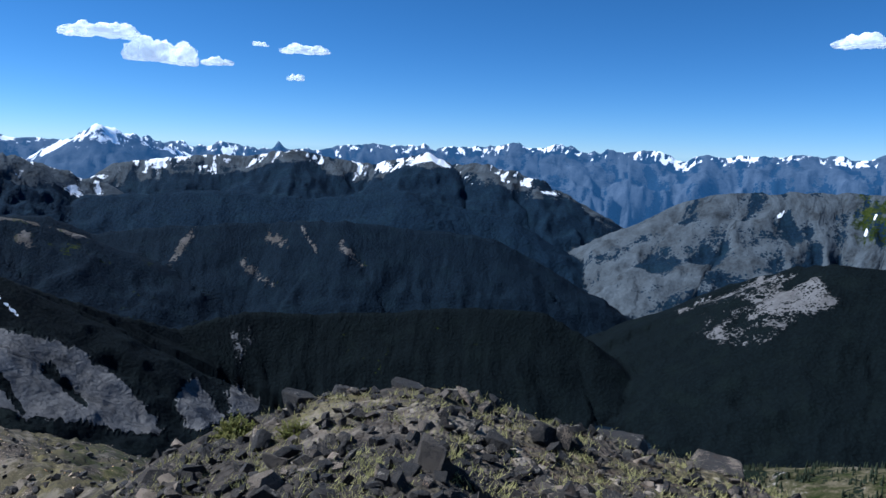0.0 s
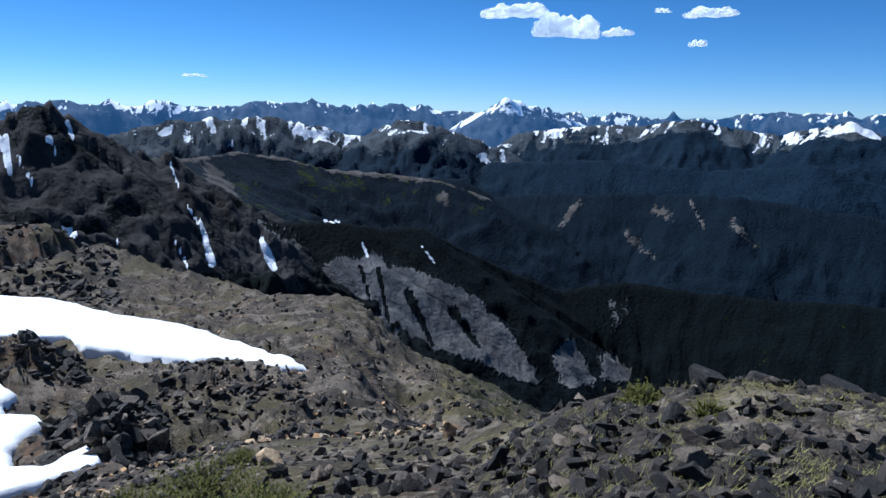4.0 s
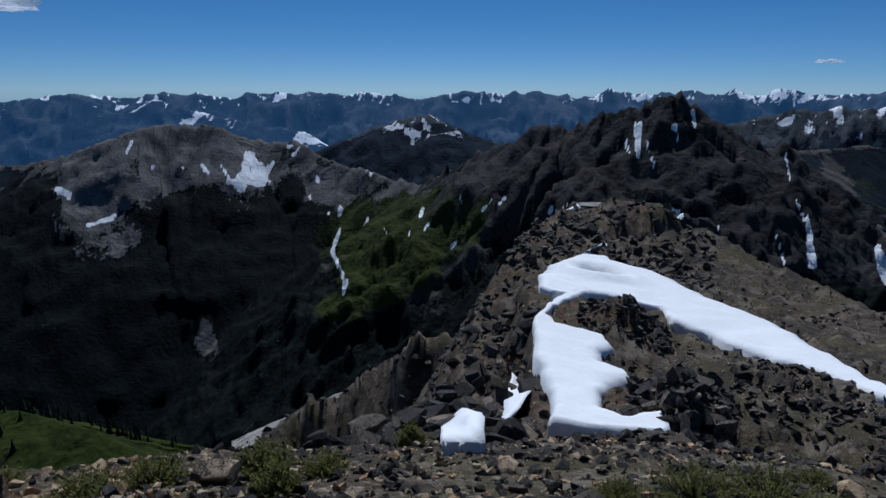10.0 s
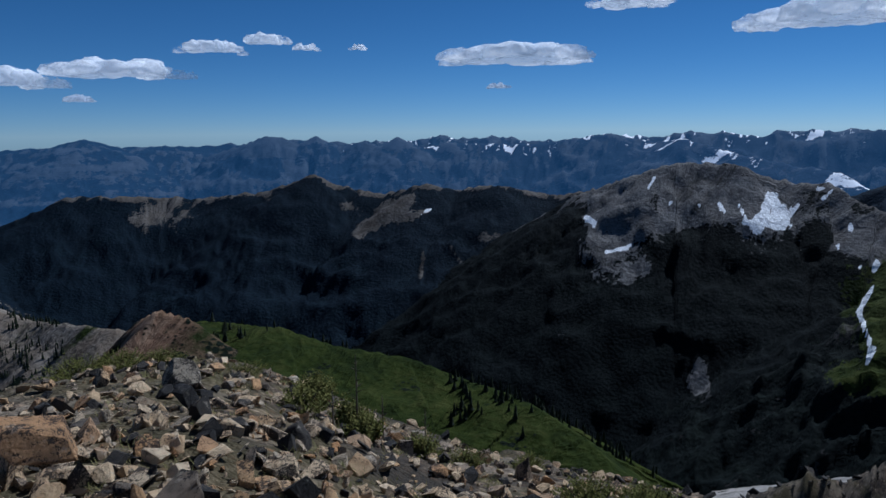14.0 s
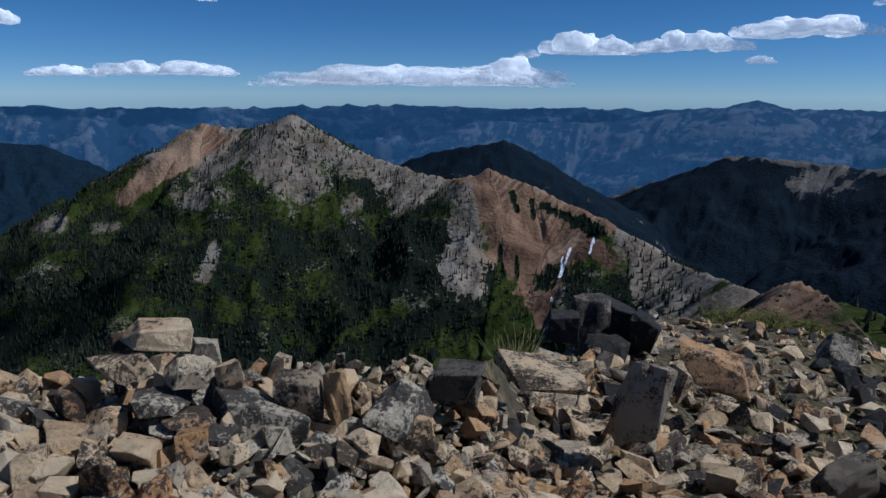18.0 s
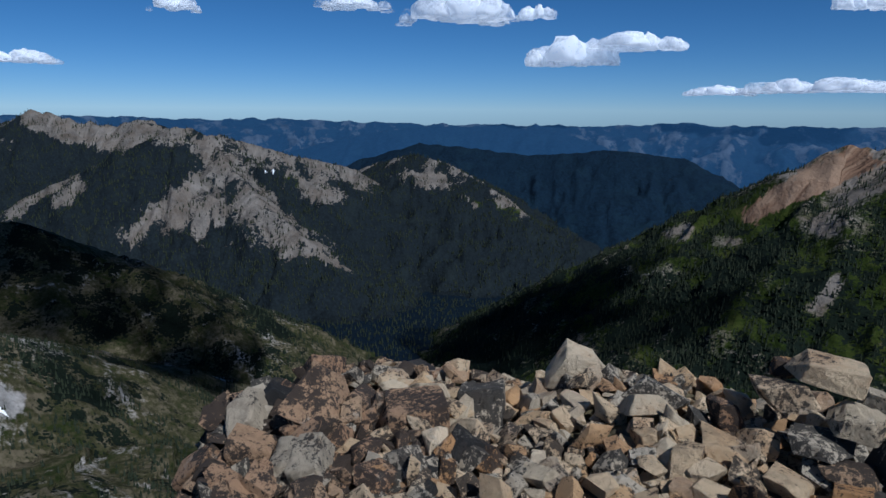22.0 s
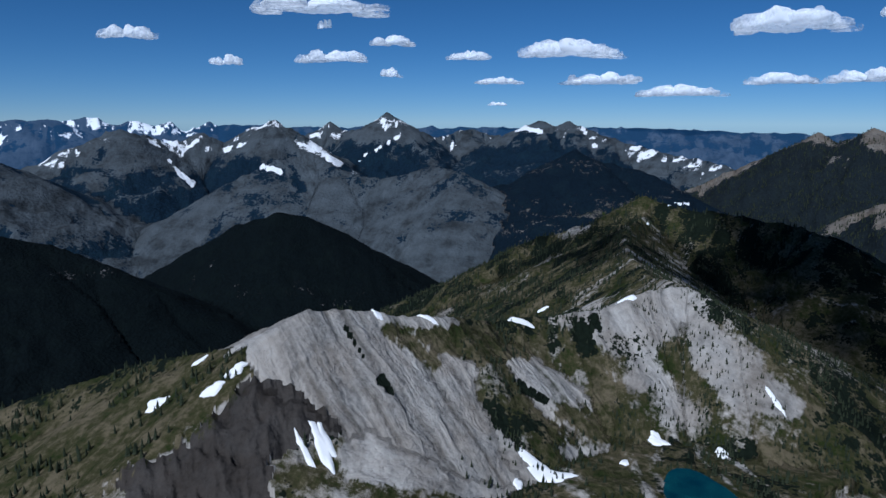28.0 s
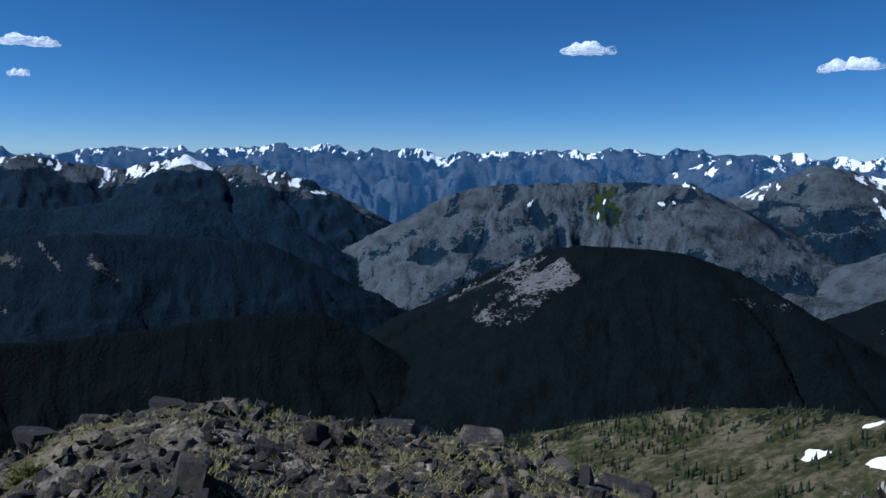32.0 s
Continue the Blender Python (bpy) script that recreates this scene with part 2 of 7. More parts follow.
def summit_ground():
    m, n, l, p = material("summit gravel and turf", 0.95, 0.1)
    at = n.new("ShaderNodeAttribute")
    at.attribute_name = "cover"
    sep = n.new("ShaderNodeSeparateColor")
    l.new(at.outputs["Color"], sep.inputs[0])
    cell = noise_node(n, l, 9.0, kind="ShaderNodeTexVoronoi")
    cell2 = noise_node(n, l, 26.0, kind="ShaderNodeTexVoronoi")
    wide = noise_node(n, l, 0.5, 6, 0.7).outputs["Fac"]
    fine = noise_node(n, l, 14, 6, 0.7).outputs["Fac"]
    csep = n.new("ShaderNodeSeparateColor")
    l.new(cell.outputs["Color"], csep.inputs[0])
    dark = ramp(n, l, csep.outputs[0], [(0.0, (0.03, 0.026, 0.021)), (0.45, (0.08, 0.065, 0.05)), (0.82, (0.18, 0.145, 0.11)), (1, (0.4, 0.33, 0.25))])
    tan = ramp(n, l, csep.outputs[0], [(0.0, (0.1, 0.075, 0.05)), (0.4, (0.26, 0.195, 0.13)), (0.75, (0.42, 0.33, 0.22)), (1, (0.32, 0.165, 0.075))])
    soil = ramp(n, l, fine, [(0.3, (0.045, 0.032, 0.022)), (0.7, (0.13, 0.09, 0.058))])
    turf = ramp(n, l, fine, [(0.3, (0.05, 0.045, 0.018)), (0.55, (0.14, 0.115, 0.05)), (0.75, (0.2, 0.17, 0.09))])
    stonec = mix(n, l, sep.outputs[0], dark, tan)
    stonec = mix(n, l, ramp(n, l, cell.outputs["Distance"], [(0.45, (0, 0, 0)), (0.75, (1, 1, 1))]), stonec, soil)
    tm = maths(n, l, "ADD", sep.outputs[1], maths(n, l, "MULTIPLY", maths(n, l, "SUBTRACT", wide, 0.5), 1.6))
    col = mix(n, l, ramp(n, l, tm, [(0.42, (0, 0, 0)), (0.58, (1, 1, 1))]), stonec, turf)
    sm = maths(n, l, "ADD", sep.outputs[2], maths(n, l, "MULTIPLY", maths(n, l, "SUBTRACT", wide, 0.5), 1.2))
    col = mix(n, l, ramp(n, l, sm, [(0.45, (0, 0, 0)), (0.6, (1, 1, 1))]), col, mix(n, l, fine, (0.055, 0.035, 0.021), (0.19, 0.118, 0.068)))
    broad = noise_node(n, l, 1.1, 9, 0.72).outputs["Fac"]
    col = mix(n, l, ramp(n, l, broad, [(0.42, (0.8, 0.8, 0.8)), (0.55, (0, 0, 0))]), col, (0.032, 0.028, 0.024))
    far_tone = noise_node(n, l, 0.11, 7, 0.7).outputs["Fac"]
    col = mix(n, l, ramp(n, l, far_tone, [(0.49, (0, 0, 0)), (0.54, (0.7, 0.7, 0.7))]), col, mix(n, l, fine, (0.03, 0.027, 0.014), (0.12, 0.1, 0.05)))
    banks = noise_node(n, l, 0.13, 8, 0.68).outputs["Fac"]
    col = mix(n, l, ramp(n, l, banks, [(0.42, (0.85, 0.85, 0.85)), (0.5, (0, 0, 0))]), col, mix(n, l, fine, (0.018, 0.016, 0.014), (0.06, 0.051, 0.042)))
    strewn = noise_node(n, l, 0.28, 6, 0.7).outputs["Fac"]
    col = mix(n, l, ramp(n, l, strewn, [(0.53, (0, 0, 0)), (0.6, (0.65, 0.65, 0.65))]), col, mix(n, l, fine, (0.09, 0.075, 0.058), (0.3, 0.25, 0.19)))
    lush = ramp(n, l, wide, [(0.3, (0.014, 0.022, 0.006)), (0.7, (0.036, 0.043, 0.012))])
    col = mix(n, l, ramp(n, l, maths(n, l, "ADD", at.outputs["Alpha"], maths(n, l, "MULTIPLY", maths(n, l, "SUBTRACT", wide, 0.5), 1.2)), [(0.4, (0, 0, 0)), (0.6, (1, 1, 1))]), col, lush)
    l.new(col, p.inputs["Base Color"])
    h = maths(n, l, "ADD", maths(n, l, "MULTIPLY", cell.outputs["Distance"], -1.0), maths(n, l, "MULTIPLY", cell2.outputs["Distance"], -0.4))
    bump(n, l, p, h, 0.9, 0.06)
    return m


GROUND = summit_ground()


def stone_mat(name, stops, lichen=0.5, rust=0.3):
    """Broken rock: each piece takes its own tone; black and pale lichen, rusty faces, grain."""
    m, n, l, p = material(name, 0.88, 0.25)
    oi = n.new("ShaderNodeObjectInfo")
    ge = n.new("ShaderNodeNewGeometry")
    tc = n.new("ShaderNodeTexCoord").outputs["Object"]
    rnd = maths(n, l, "FRACT", maths(n, l, "ADD", oi.outputs["Random"], ge.outputs["Random Per Island"]))
    base = ramp(n, l, rnd, stops)
    pos = ge.outputs["Position"]
    big = noise_node(n, l, 4.5, 5, 0.65, pos).outputs["Fac"]
    mid = noise_node(n, l, 11, 8, 0.72, pos).outputs["Fac"]
    fine = noise_node(n, l, 60, 6, 0.7, pos).outputs["Fac"]
    base = mix(n, l, ramp(n, l, mid, [(0.36, (0.8, 0.8, 0.8)), (0.5, (0, 0, 0))]), base, mix(n, l, 0.5, base, (0.07, 0.055, 0.042)))
    base = mix(n, l, ramp(n, l, big, [(0.62 - rust * 0.3, (0, 0, 0)), (0.75, (0.75, 0.75, 0.75))]), base, (0.46, 0.24, 0.1))
    pale = noise_node(n, l, 5, 7, 0.75, pos).outputs["Fac"]
    base = mix(n, l, ramp(n, l, pale, [(0.58, (0, 0, 0)), (0.66, (0.6, 0.6, 0.6))]), base, (0.54, 0.47, 0.37))
    crust = noise_node(n, l, 48, 9, 0.78, pos).outputs["Fac"]
    each = maths(n, l, "MULTIPLY", maths(n, l, "SUBTRACT", maths(n, l, "FRACT", maths(n, l, "MULTIPLY", rnd, 7.3)), 0.5), 0.1)
    spots = maths(n, l, "ADD", maths(n, l, "ADD", maths(n, l, "MULTIPLY", crust, 0.6), maths(n, l, "MULTIPLY", big, 0.5)), each)
    lo = 0.645 - lichen * 0.12
    base = mix(n, l, ramp(n, l, spots, [(lo, (0, 0, 0)), (lo + 0.03, (0.9, 0.9, 0.9))]), base, (0.025, 0.024, 0.023))
    l.new(base, p.inputs["Base Color"])
    crack = noise_node(n, l, 7, 10, 0.8, pos).outputs["Fac"]
    h = maths(n, l, "ADD", maths(n, l, "MULTIPLY", mid, 0.5), maths(n, l, "MULTIPLY", fine, 0.3))
    h = maths(n, l, "ADD", h, maths(n, l, "MULTIPLY", crack, 0.8))
    bump(n, l, p, h, 0.9, 0.06)
    return m


ROCK_DARK = stone_mat("dark lichened rock", [(0, (0.026, 0.024, 0.022)), (0.55, (0.055, 0.047, 0.039)), (0.85, (0.13, 0.105, 0.08)), (1, (0.27, 0.21, 0.15))], 0.85, 0.05)
ROCK_TAN = stone_mat("tan and rust broken rock", [(0, (0.6, 0.43, 0.25)), (0.3, (0.7, 0.53, 0.33)), (0.5, (0.4, 0.33, 0.24)), (0.65, (0.54, 0.29, 0.12)), (0.8, (0.64, 0.43, 0.23)), (1, (0.76, 0.6, 0.4))], 0.62, 0.45)
ROCK_PALE = stone_mat("pale cream rock", [(0, (0.6, 0.48, 0.32)), (1, (0.66, 0.53, 0.36))], 0.25, 0.35)
ROCK_SPECK = stone_mat("pale rock spotted with black lichen", [(0, (0.5, 0.41, 0.29)), (1, (0.6, 0.51, 0.38))], 0.95, 0.15)
ROCK_RUST = stone_mat("rusty rock with black lichen", [(0, (0.42, 0.25, 0.14)), (1, (0.5, 0.33, 0.19))], 1.2, 0.5)


def simple(name, a, b, scale, rough=0.9, spec=0.2, relief=0.3, dist=0.02, per=None):
    m, n, l, p = material(name, rough, spec)
    f = noise_node(n, l, scale, 6, 0.65).outputs["Fac"]
    col = mix(n, l, ramp(n, l, f, [(0.3, (0, 0, 0)), (0.7, (1, 1, 1))]), a, b)
    if per:
        ge = n.new("ShaderNodeNewGeometry")
        col = mix(n, l, maths(n, l, "MULTIPLY", ge.outputs["Random Per Island"], 0.7), col, per)
    l.new(col, p.inputs["Base Color"])
    bump(n, l, p, f, relief, dist)
    return m


SNOW = simple("old summer snow", (0.86, 0.86, 0.86), (0.94, 0.935, 0.92), 1.3, 0.75, 0.2, 0.5, 0.16)
NEEDLE = simple("conifer needles", (0.011, 0.017, 0.011), (0.025, 0.033, 0.018), 0.3, 0.9, 0.1, 0, 0.1, (0.04, 0.047, 0.027))
SHRUB = simple("shrub needles", (0.05, 0.07, 0.014), (0.12, 0.13, 0.026), 6, 0.8, 0.15, 0, 0.02, (0.19, 0.16, 0.04))
BARK = simple("weathered bark", (0.1, 0.08, 0.06), (0.22, 0.19, 0.15), 12, 0.9, 0.1, 0.5, 0.01)
STRAW = simple("dry alpine grass", (0.17, 0.15, 0.06), (0.36, 0.31, 0.14), 3, 0.9, 0.1, 0, 0.01, (0.13, 0.14, 0.04))


def lake_mat():
    m, n, l, p = material("deep teal lake water", 0.06, 0.5)
    f = noise_node(n, l, 0.05, 3).outputs["Fac"]
    l.new(mix(n, l, ramp(n, l, f, [(0.35, (0, 0, 0)), (0.65, (1, 1, 1))]), (0.002, 0.024, 0.034), (0.008, 0.058, 0.062)), p.inputs["Base Color"])
    w = noise_node(n, l, 1.2, 3).outputs["Fac"]
    bump(n, l, p, w, 0.08, 0.1)
    return m


WATER = lake_mat()


def cloud_mat():
    m, n, l, p = material("cumulus", 1.0, 0.0)
    f = noise_node(n, l, 0.02, 6).outputs["Fac"]
    l.new(mix(n, l, f, (0.86, 0.88, 0.9), (0.95, 0.95, 0.95)), p.inputs["Base Color"])
    p.inputs["Subsurface Weight"].default_value = 0.0
    # bluish emission stands in for sunlight scattered inside the cloud
    p.inputs["Emission Color"].default_value = (0.75, 0.85, 1.0, 1)
    p.inputs["Emission Strength"].default_value = 0.3
    al = n.new("ShaderNodeAttribute")
    al.attribute_name = "thick"
    wisp = noise_node(n, l, 0.045, 6, 0.7).outputs["Fac"]
    k = maths(n, l, "ADD", maths(n, l, "MULTIPLY", al.outputs["Fac"], 1.15), maths(n, l, "MULTIPLY", maths(n, l, "SUBTRACT", f, 0.5), 1.8))
    k = maths(n, l, "ADD", k, maths(n, l, "MULTIPLY", maths(n, l, "SUBTRACT", wisp, 0.5), 0.5), True)
    bump(n, l, p, f, 0.6, 14)
    glow = n.new("ShaderNodeBsdfTranslucent")
    glow.inputs["Color"].default_value = (0.95, 0.95, 0.95, 1)
    body, fade, clear = n.new("ShaderNodeMixShader"), n.new("ShaderNodeMixShader"), n.new("ShaderNodeBsdfTransparent")
    body.inputs[0].default_value = 0.55
    l.new(p.outputs[0], body.inputs[1])
    l.new(glow.outputs[0], body.inputs[2])
    l.new(k, fade.inputs[0])
    l.new(clear.outputs[0], fade.inputs[1])
    l.new(body.outputs[0], fade.inputs[2])
    l.new(fade.outputs[0], n["Material Output"].inputs["Surface"])
    return m


CLOUD = cloud_mat()


# ---- shared helpers ----
def rad(a):
    return np.radians(a)


def spot(az, r):
    return -math.sin(radians(az)) * r, math.cos(radians(az)) * r


def part(name, bm, mat, parent=None, label=""):
    me = bpy.data.meshes.new(name)
    bm.to_mesh(me)
    bm.free()
    me.materials.append(mat)
    ob = new(name, me)
    if parent:
        ob.parent = parent
    if label:
        tagged(ob, label)
    return ob


def sheet(name, verts, faces, mat, smooth=True):
    """A mesh object from numpy verts (n,3) and faces (m,3 or 4)."""
    me = bpy.data.meshes.new(name)
    k = faces.shape[1]
    me.vertices.add(len(verts))
    me.vertices.foreach_set("co", verts.astype(np.float32).ravel())
    me.loops.add(faces.size)
    me.loops.foreach_set("vertex_index", faces.astype(np.int32).ravel())
    me.polygons.add(len(faces))
    me.polygons.foreach_set("loop_start", np.arange(0, faces.size, k, dtype=np.int32))
    me.polygons.foreach_set("use_smooth", np.full(len(faces), smooth))
    me.update(calc_edges=True)
    me.materials.append(mat)
    return new(name, me)


def lattice(ix, iy, seed):
    h = (ix * 374761393 + iy * 668265263 + seed * 974711) & 0x7FFFFFFF
    h = ((h ^ (h >> 13)) * 1274126177) & 0x7FFFFFFF
    return ((h ^ (h >> 16)) & 0xFFFF) / 65535.0


def grain(x, y, seed=0):
    """Smooth value noise, 0 to 1, on arrays."""
    x, y = np.asarray(x, float), np.asarray(y, float)
    fx, fy = np.floor(x), np.floor(y)
    ix, iy = fx.astype(np.int64), fy.astype(np.int64)
    u, v = x - fx, y - fy
    u, v = u * u * u * (u * (u * 6 - 15) + 10), v * v * v * (v * (v * 6 - 15) + 10)
    a, b = lattice(ix, iy, seed), lattice(ix + 1, iy, seed)
    c, d = lattice(ix, iy + 1, seed), lattice(ix + 1, iy + 1, seed)
    return a + (b - a) * u + (c - a) * v + (a - b - c + d) * u * v


def fbm(x, y, octaves=4, seed=0, ridged=False):
    total, amp, norm = 0.0, 1.0, 0.0
    for o in range(octaves):
        g = grain(x * 2.03 ** o + 17.3 * o, y * 2.03 ** o - 9.1 * o, seed + o)
        if ridged:
            g = 1 - np.abs(2 * g - 1)
        total, norm, amp = total + amp * g, norm + amp, amp * 0.52
    return total / norm


def ease(x, a, b):
    t = np.clip((x - a) / (b - a), 0, 1)
    return t * t * (3 - 2 * t)


def inside(px, py, poly):
    """Even-odd test on arrays."""
    hit = np.zeros(len(px), bool)
    for (x0, y0), (x1, y1) in zip(poly, poly[1:] + poly[:1]):
        if y0 != y1:
            hit ^= ((y0 > py) != (y1 > py)) & (px < (x1 - x0) * (py - y0) / (y1 - y0) + x0)
    return hit


# ---- the land: summit, ridges and valleys, one sheet in polar rings round the summit ----
RIDGES = {}
LAYERED = [(306.6, -22.1), (304.1, -20.7), (301.1, -20.4), (297.5, -22.4), (296.4, -24.6), (300.5, -25.9), (301.5, -27.4), (300.3, -32.1), (313.3, -31.7), (313.1, -26.7), (307.6, -24.3)]  # the dark cliff, by bearing and dip
LAKE = (263.9, 398.0, -212.5, 21.5)  # bearing, distance, level, half width


def ridge(key, crest, label, mat, front=0.62, back=0.6, jag=6.0, spur=0.22, rock=0.0, top=0.0, grass=0.0, red=0.0, snow=0.0, wave=90.0, kind="", shelf=0.0, steep=0.85, crag=0.0, gully=0.0):
    """A ridge by its crest (bearing, metres, height). rock, grass, red: cover; top: metres below the crest that are bare; snow: share of snow on the heights."""
    RIDGES[key] = dict(crest=crest, label=label, mat=mat, front=front, back=back, jag=jag, spur=spur, rock=rock, top=top, grass=grass, red=red, snow=snow, wave=wave, kind=kind, shelf=shelf, steep=steep, crag=crag, gully=gully)


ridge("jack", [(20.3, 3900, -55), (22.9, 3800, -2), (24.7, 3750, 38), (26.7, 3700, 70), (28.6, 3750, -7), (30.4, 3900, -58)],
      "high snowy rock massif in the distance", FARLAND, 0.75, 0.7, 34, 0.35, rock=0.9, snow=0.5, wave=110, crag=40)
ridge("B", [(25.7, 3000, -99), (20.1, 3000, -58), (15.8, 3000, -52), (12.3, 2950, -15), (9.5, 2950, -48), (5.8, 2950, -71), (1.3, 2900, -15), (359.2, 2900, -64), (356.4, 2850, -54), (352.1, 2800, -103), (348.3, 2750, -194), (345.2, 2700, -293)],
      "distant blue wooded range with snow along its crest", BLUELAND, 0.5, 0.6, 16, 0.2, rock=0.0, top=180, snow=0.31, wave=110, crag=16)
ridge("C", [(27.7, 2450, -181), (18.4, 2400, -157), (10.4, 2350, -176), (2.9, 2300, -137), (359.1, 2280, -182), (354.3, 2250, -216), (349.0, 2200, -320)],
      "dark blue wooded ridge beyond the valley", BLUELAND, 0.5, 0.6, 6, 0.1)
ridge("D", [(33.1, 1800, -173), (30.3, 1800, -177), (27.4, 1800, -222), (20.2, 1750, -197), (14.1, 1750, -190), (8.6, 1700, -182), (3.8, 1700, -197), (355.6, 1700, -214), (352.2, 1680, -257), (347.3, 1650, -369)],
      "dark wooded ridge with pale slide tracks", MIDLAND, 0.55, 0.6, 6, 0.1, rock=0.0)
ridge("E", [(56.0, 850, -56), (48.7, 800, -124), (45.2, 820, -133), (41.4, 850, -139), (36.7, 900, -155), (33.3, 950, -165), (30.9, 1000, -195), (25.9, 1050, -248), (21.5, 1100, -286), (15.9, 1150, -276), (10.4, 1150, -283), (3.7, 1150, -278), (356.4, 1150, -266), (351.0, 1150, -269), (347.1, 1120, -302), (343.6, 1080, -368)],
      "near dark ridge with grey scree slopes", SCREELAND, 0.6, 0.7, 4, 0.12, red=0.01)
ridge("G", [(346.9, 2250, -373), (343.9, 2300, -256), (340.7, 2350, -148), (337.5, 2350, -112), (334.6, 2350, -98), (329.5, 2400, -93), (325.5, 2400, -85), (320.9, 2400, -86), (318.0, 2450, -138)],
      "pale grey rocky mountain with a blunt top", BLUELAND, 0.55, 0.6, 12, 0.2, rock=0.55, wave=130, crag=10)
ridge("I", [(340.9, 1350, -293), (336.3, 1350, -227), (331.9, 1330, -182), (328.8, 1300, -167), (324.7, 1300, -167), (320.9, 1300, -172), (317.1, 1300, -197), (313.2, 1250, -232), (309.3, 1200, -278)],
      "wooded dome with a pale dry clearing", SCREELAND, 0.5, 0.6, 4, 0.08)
ridge("J", [(307.4, 1550, -278), (303.7, 1530, -219), (300.1, 1500, -189), (297.8, 1500, -198), (294.6, 1500, -239), (291.9, 1450, -284), (288.5, 1400, -333)],
      "dark wooded conical hill", SCREELAND, 0.55, 0.6, 4, 0.08, rock=0.05)
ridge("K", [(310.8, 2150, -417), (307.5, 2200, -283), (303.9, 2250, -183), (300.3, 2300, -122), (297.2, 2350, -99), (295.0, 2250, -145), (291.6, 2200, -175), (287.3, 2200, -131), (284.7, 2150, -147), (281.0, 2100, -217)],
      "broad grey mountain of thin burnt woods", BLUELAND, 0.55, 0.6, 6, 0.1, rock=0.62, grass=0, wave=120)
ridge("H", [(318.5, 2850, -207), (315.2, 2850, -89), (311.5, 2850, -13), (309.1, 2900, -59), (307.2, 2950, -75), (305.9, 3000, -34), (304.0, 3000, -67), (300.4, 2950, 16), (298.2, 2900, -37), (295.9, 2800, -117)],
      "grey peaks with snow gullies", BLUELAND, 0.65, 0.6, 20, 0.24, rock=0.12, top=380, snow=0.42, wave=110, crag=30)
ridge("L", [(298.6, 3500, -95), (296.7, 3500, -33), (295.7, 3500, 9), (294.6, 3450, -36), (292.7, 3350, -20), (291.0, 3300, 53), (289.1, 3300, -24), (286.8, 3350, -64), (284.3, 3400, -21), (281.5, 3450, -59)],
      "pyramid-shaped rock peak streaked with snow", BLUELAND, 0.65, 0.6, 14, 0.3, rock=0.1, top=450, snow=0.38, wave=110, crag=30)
ridge("tw", [(322.7, 3400, -82), (319.9, 3400, -26), (317.1, 3400, 14), (315.7, 3400, 15), (313.8, 3400, -36)],
      "twin dark rock peaks far away", FARLAND, 0.65, 0.6, 14, 0.3, rock=0.5, snow=0.4, wave=90)
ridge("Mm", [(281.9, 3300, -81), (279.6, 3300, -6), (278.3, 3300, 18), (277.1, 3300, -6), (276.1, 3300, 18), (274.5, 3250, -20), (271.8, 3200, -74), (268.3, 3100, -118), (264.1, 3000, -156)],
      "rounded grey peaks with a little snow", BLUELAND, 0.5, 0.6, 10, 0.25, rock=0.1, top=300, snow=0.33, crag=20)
ridge("N", [(285.2, 2450, -222), (280.5, 2400, -209), (277.7, 2350, -144), (275.5, 2300, -80), (273.5, 2300, -116), (269.4, 2250, -150), (266.1, 2200, -213)],
      "dark wooded hill with a pointed top", MIDLAND, 0.5, 0.6, 8, 0.14, rock=0.12)
ridge("O", [(289.1, 1150, -307), (282.8, 1130, -232), (279.0, 1120, -190), (273.3, 1100, -149), (269.9, 1080, -106), (266.6, 1060, -121), (263.8, 1050, -121), (259.0, 1030, -134), (255.7, 1000, -141), (251.5, 960, -183), (247.3, 920, -210), (242.3, 850, -255)],
      "wooded ridge lying in cloud shadow", NEARLAND, 0.62, 0.55, 6, 0.2, rock=0.06, grass=0.4, wave=70, crag=6)
ridge("P", [(302.8, 420, -142), (300.5, 420, -122), (298.3, 430, -117), (295.1, 440, -119), (290.3, 460, -130), (285.8, 480, -137)],
      "near rock ridge with long grey scree slopes", NEARLAND, 0.78, 0.5, 3, 0.09, rock=0.85, grass=0.03, wave=45, crag=1.5, gully=2.6)
ridge("PO", [(266.1, 620, -138), (269.0, 700, -149), (270.9, 800, -146), (271.2, 950, -139), (268.9, 1080, -126)],
      "narrow grassy connecting ridge with snow patches", NEARLAND, 0.7, 0.5, 2, 0.1, rock=0.2, grass=0.45, wave=40)
ridge("Q1", [(264.7, 2700, -191), (261.0, 2700, -112), (257.8, 2700, -27), (256.5, 2680, -62), (254.4, 2650, -6), (251.8, 2600, -39), (249.0, 2550, -59), (246.8, 2500, -34), (244.8, 2450, -81)],
      "pale serrated rock range beyond the valley", VALLEYLAND, 0.6, 0.6, 16, 0.35, rock=0, top=120, wave=90, crag=26)
ridge("Q2", [(254.7, 2000, -212), (250.0, 2000, -139), (244.8, 1980, -46), (241.5, 1950, -72), (237.8, 1950, -110), (234.1, 1950, -140), (231.0, 1950, -169)],
      "grey rock mountain thinly wooded", VALLEYLAND, 0.6, 0.6, 10, 0.3, rock=0, top=110, wave=90, crag=20)
ridge("Q2s", [(242.2, 1950, -83), (241.4, 1800, -132), (238.6, 1620, -211), (235.2, 1480, -277)],
      "grey rock spur thinly wooded", VALLEYLAND, 0.62, 0.6, 6, 0.35, rock=0, top=90, wave=80, crag=20)
